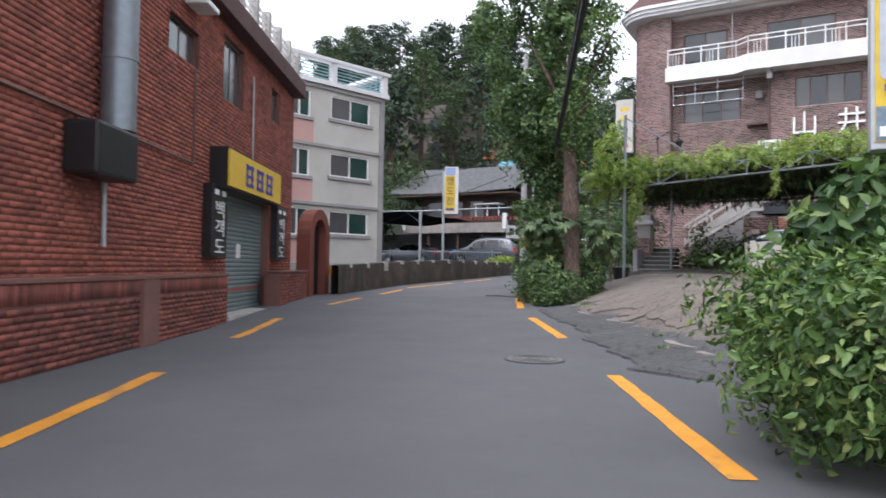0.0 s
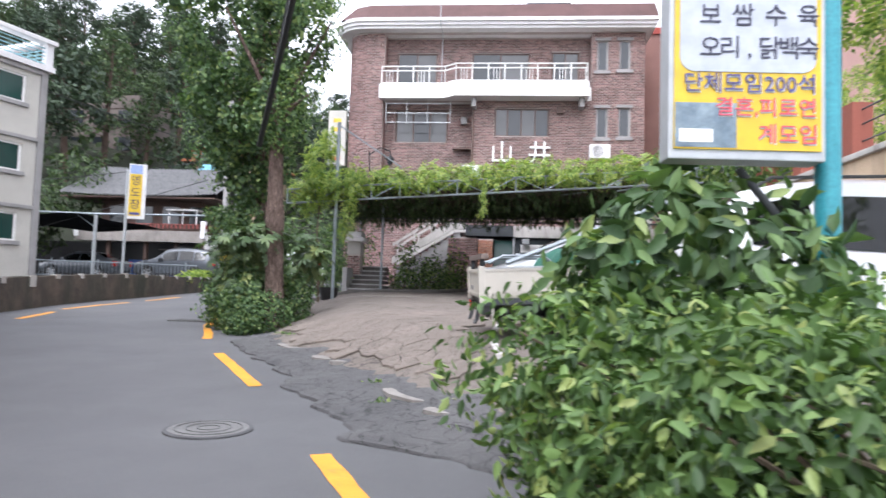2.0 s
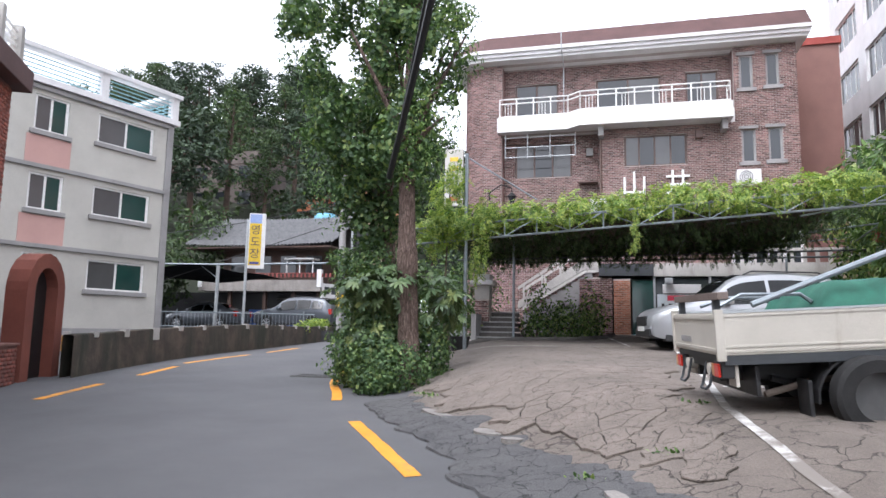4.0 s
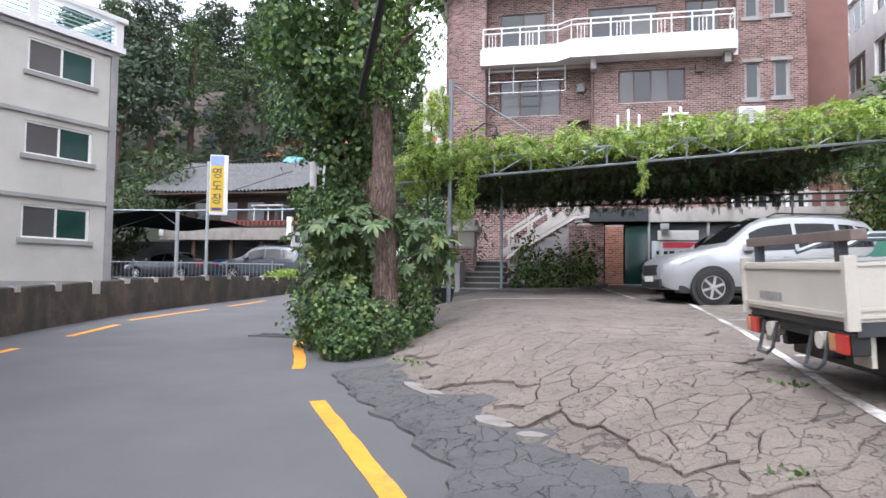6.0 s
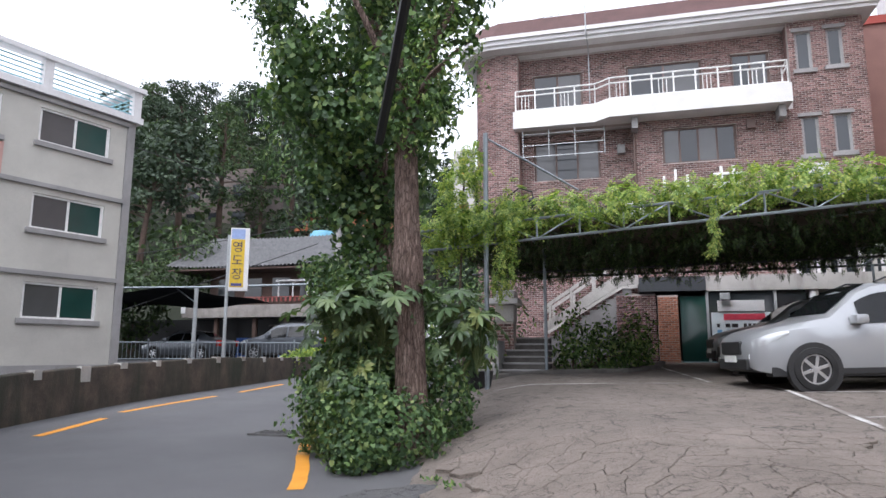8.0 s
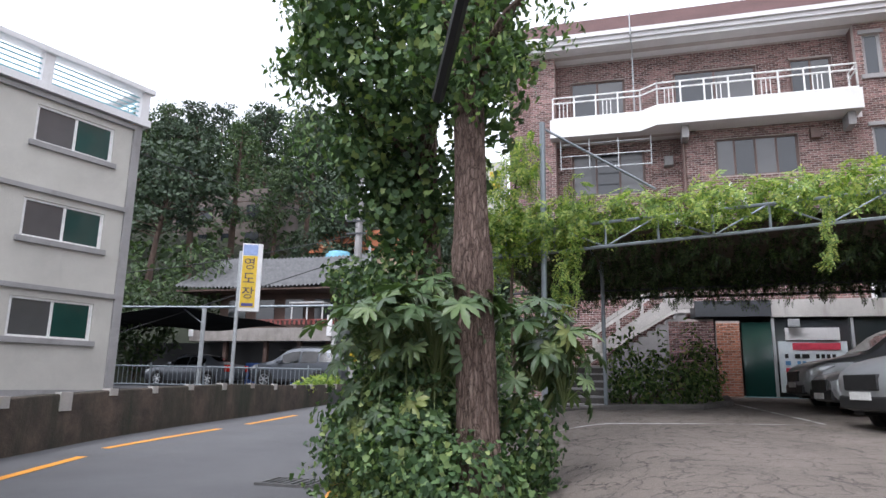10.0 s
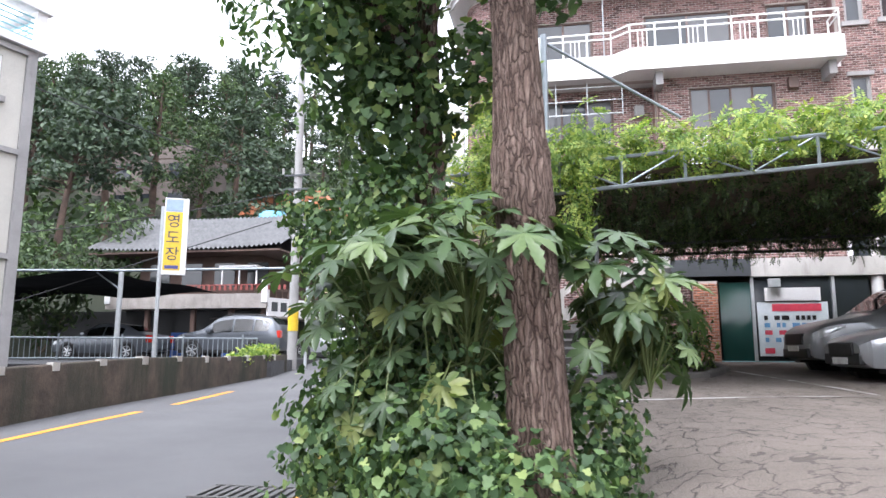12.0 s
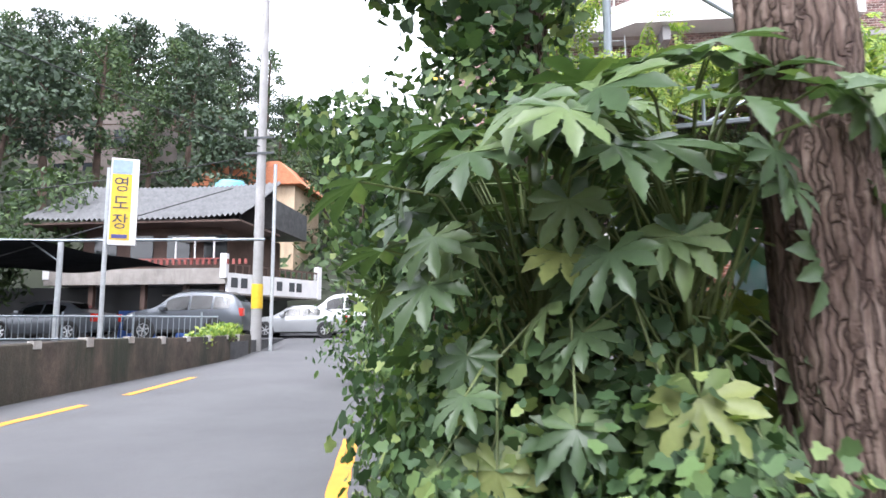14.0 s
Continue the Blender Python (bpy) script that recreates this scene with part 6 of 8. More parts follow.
vs = [(x, y, 4.55 - 0.25 * math.sin((x + 29) / 2.1) ** 2 - 0.1 * math.sin((y - 33) / 1.7) ** 2) for y in np.arange(33.2, 41.6, 0.6) for x in np.arange(-33, -21.2, 0.4)]
nx = len(np.arange(-33, -21.2, 0.4))
ny = len(np.arange(33.2, 41.6, 0.6))
ii = np.arange(nx * ny).reshape(ny, nx)
shape("net", vs, np.stack([ii[:-1, :-1], ii[:-1, 1:], ii[1:, 1:], ii[1:, :-1]], -1).reshape(-1, 4), surface("shade_net", (0.01, 0.011, 0.012), (0.022, 0.023, 0.025), rough=1.0, spec=0.05), aw)
fence = thing("fence", "grey metal railing with upright bars along the yard", "fence", (-19, 34, 1.4))
fp = [(-24.5, 31.8), (-21.2, 33.3), (-19.2, 34.0), (-16.6, 35.4)]
fl = np.cumsum([0] + [math.dist(a, b) for a, b in zip(fp, fp[1:])])
for z in (1.45, 2.15):
    part("rail", tube(bmesh.new(), [(*p, z) for p in fp], 0.03, 6), M_PIPE, fence)
for s in np.arange(0, fl[-1], 0.17):
    x, y = float(np.interp(s, fl, [p[0] for p in fp])), float(np.interp(s, fl, [p[1] for p in fp]))
    k = round(s / 0.17)
    part("post" if k % 12 == 0 else "bar", tube(bmesh.new(), [(x, y, 0.6 if k % 12 == 0 else 1.45), (x, y, 2.3 if k % 12 == 0 else 2.15)], 0.035 if k % 12 == 0 else 0.014, 5), M_PIPE, fence)
yard = thing("inn_yard", "raised concrete yard of the inn behind the parapet", "yard", (-22, 38, 1.3), kind="structure")
bm = bmesh.new()
prism(bm, [(-34, 27.5), (-18.5, 27.5), (-15.2, 33.6), (-16.0, 36.9), (-17.2, 44), (-17, 56), (-40, 56)], 0.2, 1.36, "z")
part("slab", bm, M_PATCH, yard)
weeds = thing("weeds", "bright green weeds along the top of the parapet", "weeds", (-16, 34, 1.4))
P, N = mass([(-15.6, 33.2, 1.55, 0.4, 0.9, 0.25), (-16.3, 35.3, 1.6, 0.5, 0.9, 0.3), (-15.3, 31.5, 1.4, 0.25, 0.7, 0.2)], 150, 0.4)
leaves("foliage", P, N, rng.uniform(0.1, 0.2, len(P)), M_VINE, weeds, DIAMOND, -0.8)
upole = thing("utility_pole", "tall concrete utility pole with a yellow band at the road", "utility pole", (-16.2, 37.7, 1.0))
part("pole", tube(bmesh.new(), [(-16.2, 37.7, 0.7), (-16.2, 37.7, 14.5)], [0.2, 0.14], 16), M_GREYSTONE, upole, smooth=50)
part("band", tube(bmesh.new(), [(-16.2, 37.7, 2.5), (-16.2, 37.7, 3.4)], 0.21, 16), M_PANELY, upole, "yellow warning band")
for z in (8.3, 8.9):
    part("crossarm", boxed(-16.75, -15.65, 37.5, 37.57, z, z + 0.07), M_DARKSTEEL, upole)
for x in (-16.8, -16.4, -15.9):
    part("insulator", tube(bmesh.new(), [(x, 37.55, 9.0), (x, 37.55, 9.25)], 0.05, 8), M_GREYSTONE, upole)
pole2 = thing("steel_pole", "slim steel pole beside the utility pole", "pole", (-15.7, 37.9, 1.0))
part("pole", tube(bmesh.new(), [(-15.75, 38.0, 0.7), (-15.75, 38.0, 8.0)], 0.07, 10), M_STEEL, pole2, smooth=50)


def wire(name, label, points, radius, sag=0.3, material=M_BLACK):
    t_ = thing(name, label, "cable", points[0])
    bm = bmesh.new()
    for a, b in zip(points, points[1:]):
        a, b = Vector(a), Vector(b)
        tube(bm, [a.lerp(b, k / 10) - Vector((0, 0, sag * 4 * (k / 10) * (1 - k / 10))) for k in range(11)], radius, 6)
    part("cable", bm, material, t_)
    return t_


wire("overhead_cable", "thin overhead cable from the utility pole", [(-16.2, 37.6, 8.6), (-25, 20, 11)], 0.02, 0.4)
wire("overhead_cable", "thin overhead cable over the inn", [(-16.2, 37.6, 8.3), (-30, 34, 6)], 0.02, 0.3)
wire("stay_cable", "thin stay cable before the inn", [(-17.2, 37.5, 7.0), (-27, 31, 2.2)], 0.02, 0.0)
# hill and woods
def hill_z(x, y):
    near_by = 12 * max(0.0, min(1.0, (-27 - x) / 9))
    rise = max(0.0, min(1.0, (y - 50 + near_by - 0.12 * max(0, x + 20)) / 60))
    side = max(0.2, min(1.25, 1.08 - (x + 45) / 52))
    return 2 + 27 * side * (rise ** 0.85) + 1.2 * noise.noise((x * 0.05, y * 0.05, 0))


xs = np.arange(-170, 150, 5.0)
ys = np.arange(37, 160, 4.0)
vs = [(x, y, hill_z(x, y) if y > 50 or (x < -30 and y > 38) else 0.3) for y in ys for x in xs]
ii = np.arange(len(xs) * len(ys)).reshape(len(ys), len(xs))
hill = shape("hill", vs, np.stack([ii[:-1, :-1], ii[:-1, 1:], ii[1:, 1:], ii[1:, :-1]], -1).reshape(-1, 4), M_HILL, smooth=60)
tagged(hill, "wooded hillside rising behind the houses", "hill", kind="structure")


def wood_tree(kind, seed):
    """A tall hillside tree at the origin."""
    r = np.random.default_rng(seed)
    pine = kind == "pine"
    t_ = thing("pine_tree" if pine else "woodland_tree", "tall dark pine on the wooded hill" if pine else "leafy green tree on the wooded hill", "tree", group="woods on the hill")
    h = r.uniform(9.0, 12.0)
    bm = bmesh.new()
    bend = r.uniform(-1.3, 1.3, 2)
    pts = [(bend[0] * (k / 6) ** 2, bend[1] * (k / 6) ** 2, h * 0.93 * k / 6 - 0.4) for k in range(7)]
    tube(bm, pts, [0.3 * (1 - 0.12 * k) for k in range(7)], 8)
    blobs = []
    low = 0.5 if pine else 0.25
    for k in range(30 if pine else 24):
        f = low + (1 - low) * (k + 0.5) / (30 if pine else 24)
        up = (f - low) / (1 - low)
        reach = (3.1 * (1.0 - 0.55 * up * up) if pine else 3.2 * (1.05 - 0.8 * up)) * r.uniform(0.3, 1.0)
        a = 2.4 * k + r.uniform(-0.4, 0.4)
        e = (bend[0] * f * f + reach * math.cos(a), bend[1] * f * f + reach * math.sin(a), h * f + r.uniform(-0.3, 0.5))
        tube(bm, [(bend[0] * f * f, bend[1] * f * f, h * f - 0.6), e], [0.06, 0.02], 4)
        blobs.append((*e, r.uniform(0.8, 1.3), r.uniform(0.8, 1.3), r.uniform(0.3, 0.5) if pine else r.uniform(0.6, 0.9)))
    part("trunk", bm, M_PINEBARK, t_, smooth=60)
    P, N = [], []
    for x, y, z, rx, ry, rz in blobs:
        n = 80
        d = r.normal(0, 1, (n, 3))
        d /= np.linalg.norm(d, axis=1, keepdims=True)
        P.append(np.array((x, y, z)) + d * np.array((rx, ry, rz)) * r.uniform(0.3, 1.1, (n, 1)))
        N.append(d + np.array((0, 0, 0.6)))
    P, N = np.concatenate(P), np.concatenate(N)
    leaves("crown", P, N, r.uniform(0.26, 0.5, len(P)), M_PINE if pine else M_BROAD, t_, DIAMOND, 0.1, 0.7)
    return t_


kinds = [wood_tree("pine", 3), wood_tree("pine", 5), wood_tree("pine", 8), wood_tree("broad", 4), wood_tree("broad", 9)]
r5 = np.random.default_rng(21)
spots = []
for k in range(1600):
    x = r5.uniform(-80, 42)
    y = (40 if x < -37 else 52) + 66 * r5.random() ** 1.4
    if all((x - a) ** 2 + (y - b) ** 2 > (9.5 if y < 80 else 16) for a, b in spots) and not (-34 < x < -14 and y < 57) and not (-12 < x < 14 and y < 58):
        spots.append((x, y))
    if len(spots) > 185:
        break
used = [False] * 5
for x, y in spots:
    k = int(r5.choice([0, 1, 2, 3, 4], p=[0.24, 0.24, 0.22, 0.15, 0.15])) if x < -10 else int(r5.choice([0, 3, 4], p=[0.2, 0.4, 0.4]))
    m = Matrix.Translation((x, y, hill_z(x, y) - 0.3)) @ Matrix.Rotation(r5.uniform(0, 6.28), 4, "Z") @ Matrix.Scale(r5.uniform(0.8, 1.15), 4)
    if used[k]:
        copy_thing(kinds[k], m)
    else:
        kinds[k].matrix_basis, used[k] = m, True
under = thing("undergrowth", "dark leafy undergrowth on the wooded hillside", "undergrowth", (-30, 60, 5), kind="stuff")
n = 26000
X = r5.uniform(-80, 40, n)
Y = 39 + 60 * r5.random(n) ** 1.3
Z = np.array([hill_z(float(a), float(b)) for a, b in zip(X, Y)])
ok = (Y > 51) | (X < -36)
ok &= ~((X > -36) & (X < -13) & (Y < 56))
P = np.stack([X, Y, Z + r5.random(n) ** 1.5 * 2.6], -1)[ok]
leaves("foliage", P, np.tile((0.0, -0.5, 0.8), (len(P), 1)), r5.uniform(0.5, 1.0, len(P)), M_BROAD, under, DIAMOND, 0.2, 0.8)
hh = thing("hill_house", "grey-brown house half hidden among the pines", "house", (-42, 62, 5))
part("wall", boxed(-46, -36, 62, 68, 3, 19), surface("brown_render", (0.11, 0.09, 0.08), (0.17, 0.14, 0.125), grain=10, blotch=0.6, rough=0.9), hh)
for x in (-45.5, -43, -40.5, -38):
    for z in (11, 13.6, 16.2):
        part("window", boxed(x, x + 1.4, 61.9, 61.99, z, z + 1.3), M_GLASS, hh)
orange = thing("hill_house", "small tan house with an orange tiled roof up the hill", "house", (-26, 60, 5))
part("wall", boxed(-29.5, -22.5, 60, 66, 2, 12.2), M_TANWALL, orange)
bm = bmesh.new()
prism(bm, [(-30.2, 12.2), (-21.8, 12.2), (-23.5, 13.9), (-28.5, 13.9)], 59.4, 66.6, "y")
part("roof", bm, surface("orange_tile", (0.4, 0.13, 0.06), (0.52, 0.2, 0.1), grain=8, blotch=1, rough=0.8), orange)
part("window", boxed(-25.5, -23.8, 59.92, 59.99, 9.6, 11.2), M_GLASS, orange)
# buildings right of the guest house
redb = thing("brick_block", "plain red brick block behind the guest house", "building", (8, 38, 1.5))
part("wall", boxed(5.9, 8.7, 38, 50, 1, 15.4), surface("orange_red_brick", (0.2, 0.105, 0.088), (0.265, 0.145, 0.122), grain=30, blotch=0.5, rough=0.9), redb)
part("coping", boxed(5.8, 8.8, 37.9, 50.1, 15.4, 15.75), surface("dark_red_coping", (0.28, 0.05, 0.04), (0.35, 0.08, 0.06), rough=0.8), redb)
part("white_strip", boxed(5.92, 6.25, 37.9, 37.99, 8.2, 10.4), M_WHITE, redb)
apt = thing("apartment_block", "white and pink apartment block with rows of windows", "building", (12, 30, 2))
AP = frame_along(10.6, 45.5, 0.0, -1.0)
a_holes = [(1.0 + 4.2 * k, 4.2 + 4.2 * k, 5.2 + 3.0 * f, 6.9 + 3.0 * f) for k in range(5) for f in range(6)]
part("wall", pierced(0, 13, 1, 24, [h for h in a_holes if h[1] < 13], 0, 0.3), M_WHITE, apt, m=AP)
part("pink_wall", pierced(13, 26, 1, 24, [h for h in a_holes if h[0] > 12.9], -0.5, 0.3), M_PINKPLASTER, apt, m=AP)
part("far_end", boxed(0, 0.3, 0.3, 12, 1, 24, m=AP), M_WHITE, apt)
part("roof", boxed(0, 26, 0, 12, 24, 24.3, m=AP), M_WHITE, apt)
for h in a_holes:
    if not (h[0] < 13 < h[1]) and h[1] < 26:
        window(apt, *h, AP @ Matrix.Translation((0, 0 if h[1] < 13 else -0.5, 0)), depth=0.15, panes=4, frame=M_WHITEFRAME, glass=(M_GLASS, M_CURTAIN), width=0.08)
# rough cable bundle over the tree
wire("cable_bundle", "thick black cable bundle slung down to the tree", [(-6.0, 16.0, 4.35), (-3.2, 11.0, 8.2)], 0.06, 0.15)
wire("cable_bundle", "black cable looping beside the thick bundle", [(-6.0, 16.1, 4.5), (-3.3, 11.0, 8.5)], 0.025, 0.05)
under = thing("undergrowth", "dark leafy undergrowth climbing the slope beside the inn", "shrub", (-31, 41, 1.5))
P, N = mass([(-30.5, 40.5, 4.6, 2.6, 1.6, 2.4), (-33.5, 41, 6.0, 2.8, 1.8, 3.0), (-29.0, 43.5, 7.2, 2.2, 1.6, 2.2), (-36.5, 40.5, 5.0, 2.5, 1.8, 3.2)], 26, 0.5, 0.6)
leaves("foliage", P, N, rng.uniform(0.25, 0.45, len(P)), M_BROAD, under, OVAL, 0.4, 0.7)
twigs("stem", (-31, 41.5, 1.6), [(-30.5, 40.8, 5.0), (-33, 41.2, 6.5), (-29, 43.4, 7.0)], under, 0.06)

# ---- parking yard surface ----
def cracked(name, dark, light, crack, scale):
    mat, tree, bsdf = principled(name)
    place = object_place(tree)
    bend = tree.nodes.new("ShaderNodeVectorMath")
    bend.operation = "MULTIPLY_ADD"
    nz = tree.nodes.new("ShaderNodeTexNoise")
    nz.inputs["Scale"].default_value = 3.0
    nz.inputs["Detail"].default_value = 5.0
    tree.links.new(place, nz.inputs["Vector"])
    tree.links.new(nz.outputs[1], bend.inputs[0])
    bend.inputs[1].default_value = (0.75, 0.75, 0.0)
    tree.links.new(place, bend.inputs[2])
    vo = tree.nodes.new("ShaderNodeTexVoronoi")
    vo.feature = "DISTANCE_TO_EDGE"
    vo.inputs["Scale"].default_value = scale
    tree.links.new(bend.outputs[0], vo.inputs["Vector"])
    gap = ramp(tree, vo.outputs["Distance"], [(0.004, (0, 0, 0)), (0.026, (1, 1, 1))])
    broken = ramp(tree, noise_of(tree, 0.3, 4, 0.6, place), [(0.4, (0.3, 0.3, 0.3)), (0.58, (0, 0, 0))])
    gap = mixed(tree, "LIGHTEN", 1.0, gap, broken)
    col = ramp(tree, noise_of(tree, 0.8, 6, 0.7, place), [(0.3, dark), (0.7, light)])
    fine = noise_of(tree, 70, 4, 0.7, place)
    col = mixed(tree, "OVERLAY", 0.6, col, ramp(tree, fine, [(0.25, (0.2,) * 3), (0.75, (0.8,) * 3)]))
    tree.links.new(mixed(tree, "MIX", gap, crack, col), bsdf.inputs["Base Color"])
    bsdf.inputs["Roughness"].default_value = 0.9
    add = mixed(tree, "MULTIPLY", 1.0, gap, ramp(tree, fine, [(0.2, (0.7,) * 3), (0.8, (1, 1, 1))]))
    b = tree.nodes.new("ShaderNodeBump")
    b.inputs["Strength"].default_value, b.inputs["Distance"].default_value = 0.9, 0.03
    tree.links.new(add, b.inputs["Height"])
    tree.links.new(b.outputs[0], bsdf.inputs["Normal"])
    return mat


M_LOT = cracked("cracked_yard", (0.12, 0.101, 0.085), (0.19, 0.161, 0.138), (0.05, 0.043, 0.036), 3.1)
M_BROKEN = cracked("broken_asphalt", (0.062, 0.062, 0.064), (0.105, 0.103, 0.102), (0.02, 0.02, 0.02), 4.2)
LOT_Y = [5, 7.0, 8.1, 9.45, 11.65, 13.03, 14.43, 16.5, 18.5, 22, 26, 33]
LOT_X = [2.5, 0.2, -1.1, -2.0, -3.2, -4.1, -5.0, -5.6, -6.4, -7.6, -8.4, -8.6]
def band(name, ys, left, right, across, lift, material, wobble):
    """Paving between two edges that run up the yard."""
    vs = []
    for y in ys:
        a, b = left(y), right(y)
        for k in range(across + 1):
            x = a + (b - a) * (k / across) ** 1.4
            e = min(1.0, 4 * min(k / across, 1 - k / across) + 0.15)
            e = -0.4 if k in (0, across) else max(e, 0.5)
            vs.append((x, y, gz(x, y) + lift * e + wobble * max(e, 0) * noise.noise((x * 1.3, y * 1.3, 3.0))))
    i = np.arange(len(vs)).reshape(len(ys), across + 1)
    return shape(name, vs, np.stack([i[:-1, :-1], i[:-1, 1:], i[1:, 1:], i[1:, :-1]], -1).reshape(-1, 4), material, smooth=60)


def lot_edge(y, k=0.0, seed=5.0, amp=0.22):
    return float(np.interp(y, LOT_Y, LOT_X)) + k + amp * noise.noise((y * 1.3, seed, 0.0)) + 0.5 * amp * noise.noise((y * 4.1, seed, 2.0))


lot = band("parking_yard", np.arange(7.0, 33.4, 0.12), lambda y: lot_edge(y), lambda y: 6.19, 90, 0.04, M_LOT, 0.012)
tagged(lot, "cracked brown-grey paving of the parking yard", "paving", kind="structure")
def rough_right(y):
    return max(lot_edge(y, float(np.interp(y, [8, 10.5, 12.5], [0.9, 0.55, 0.15])), 11.0, 0.6), lot_edge(y, -0.2, 8.0, 0.3))


rough = band("rough_patch", np.arange(6.6, 14.9, 0.1), lambda y: lot_edge(y, -0.75, 8.0, 0.3), lambda y: rough_right(y), 20, 0.062, M_BROKEN, 0.03)
tagged(rough, "broken dark asphalt along the edge of the yard", "paving", kind="structure")
M_SLAB = cracked("cracked_slab", (0.135, 0.113, 0.095), (0.225, 0.19, 0.162), (0.07, 0.058, 0.048), 6.0)
M_CRACK = surface("crack_dirt", (0.022, 0.02, 0.017), (0.045, 0.04, 0.033), grain=60, blotch=3, rough=1.0, spec=0.1)


def yard_left(y):
    return rough_right(y) + 0.05


def yard_right(y):
    return float(np.interp(y, [8.8, 9.54, 11.4, 15.5], [-0.5, -0.63, -0.84, -0.6])) - 0.2


def swayed(x, y):
    """Bends straight cell edges into ragged cracks."""
    return (x + 0.08 * noise.noise((x * 2.3, y * 2.3, 7.0)) + 0.055 * noise.noise((x * 7, y * 7, 1.0)) + 0.02 * noise.noise((x * 19, y * 19, 1.0)), y + 0.08 * noise.noise((x * 2.3, y * 2.3, 17.0)) + 0.055 * noise.noise((x * 7, y * 7, 11.0)) + 0.02 * noise.noise((x * 19, y * 19, 11.0)))


def crack_cells(seed, pitch, y0, y1):
    """Cells round jittered seeds, each cut by the bisectors to its neighbours."""
    r = np.random.default_rng(seed)
    dots = [(x + r.uniform(-0.42, 0.42) * pitch, y + r.uniform(-0.42, 0.42) * pitch) for y in np.arange(y0 - 1, y1 + 1, pitch) for x in np.arange(-6.5, 1.5, pitch)]
    out = []
    for cx, cy in dots:
        if not (y0 < cy < y1 and yard_left(cy) + 0.17 < cx < yard_right(cy) - 0.12):
            continue
        poly = [(cx - 1, cy - 1), (cx + 1, cy - 1), (cx + 1, cy + 1), (cx - 1, cy + 1)]
        for px, py in dots:
            dx, dy = px - cx, py - cy
            if (dx or dy) and dx * dx + dy * dy < 4:
                mid = (dx * (cx + px) + dy * (cy + py)) / 2
                side = [dx * x + dy * y - mid for x, y in poly]
                cut = []
                for k in range(len(poly)):
                    (ax, ay), (bx, by) = poly[k - 1], poly[k]
                    if side[k - 1] * side[k] < 0:
                        f = side[k - 1] / (side[k - 1] - side[k])
                        cut.append((ax + f * (bx - ax), ay + f * (by - ay)))
                    if side[k] <= 0:
                        cut.append(poly[k])
                poly = cut
        out.append((cx, cy, poly))
    return out


pieces = crack_cells(4, 0.33, 8.4, 15.4)
bed_v, bed_f = [], []
for cx, cy, poly in pieces[:300]:
    ring, rim = [], []
    fade = min(1.0, max(0.2, (15.4 - cy) / 3))
    for k in range(len(poly)):
        (ax, ay), (bx, by) = poly[k - 1], poly[k]
        n = max(1, round(math.dist((ax, ay), (bx, by)) / 0.075))
        for j in range(n):
            x, y = swayed(ax + (bx - ax) * j / n, ay + (by - ay) * j / n)
            dx, dy = cx - x, cy - y
            d = math.hypot(dx, dy)
            gap = 0.0015 + 0.009 * fade * max(0.0, 0.3 + noise.noise((x * 1.6, y * 1.6, 5.0)) + 0.5 * noise.noise((x * 6, y * 6, 2.0)))
            ring.append((x + dx / d * gap, y + dy / d * gap))
            rim.append((x, y))
    c0 = len(bed_v)
    bed_v += [(x, y, gz(x, y) + 0.05) for x, y in rim] + [(cx, cy, gz(cx, cy) + 0.05)]
    bed_f += [(c0 + (k - 1) % len(rim), c0 + k, c0 + len(rim)) for k in range(len(rim))]
    lean = (rng.uniform(-0.014, 0.014), rng.uniform(-0.014, 0.014))
    rise = 0.062 + rng.uniform(-0.003, 0.003)
    top = [(x, y, gz(x, y) + rise + lean[0] * (x - cx) + lean[1] * (y - cy)) for x, y in ring]
    bm = bmesh.new()
    up_, mid_, low_ = [], [], []
    for x, y, z in top:
        up_.append(bm.verts.new((x + (cx - x) * 0.03, y + (cy - y) * 0.03, z)))
        mid_.append(bm.verts.new((x, y, z - 0.007)))
        low_.append(bm.verts.new((x, y, z - 0.04)))
    n = len(top)
    bm.faces.new(up_)
    for k in range(n):
        bm.faces.new((mid_[k - 1], mid_[k], up_[k], up_[k - 1]))
        bm.faces.new((low_[k - 1], low_[k], mid_[k], mid_[k - 1]))
    bmesh.ops.recalc_face_normals(bm, faces=bm.faces)
    part("paving_piece", bm, M_SLAB, lot)
bed = shape("crack_bed", bed_v, bed_f, M_CRACK)
tagged(bed, "dark dirt in the cracks of the paving", "paving", kind="structure")
tufts = thing("weeds", "small green weeds growing in the cracks of the yard", "weeds", (-1.5, 10.3, 0.6))
TP = np.array([(x + rng.normal(0, 0.07), y + rng.normal(0, 0.05), gz(x, y) + 0.05) for x, y in ((-1.45, 10.3), (-2.1, 10.05), (-1.1, 11.6), (-4.7, 14.6), (-1.9, 9.2), (-4.95, 14.9)) for _ in range(22)])
leaves("foliage", TP, np.tile((0.0, -0.4, 0.6), (len(TP), 1)), rng.uniform(0.03, 0.075, len(TP)), M_BUSH, tufts, DIAMOND, -0.6, 0.7)
M_OLDKERB = surface("broken_kerb", (0.16, 0.15, 0.135), (0.27, 0.25, 0.23), grain=40, blotch=2, rough=0.95, bump=0.8)
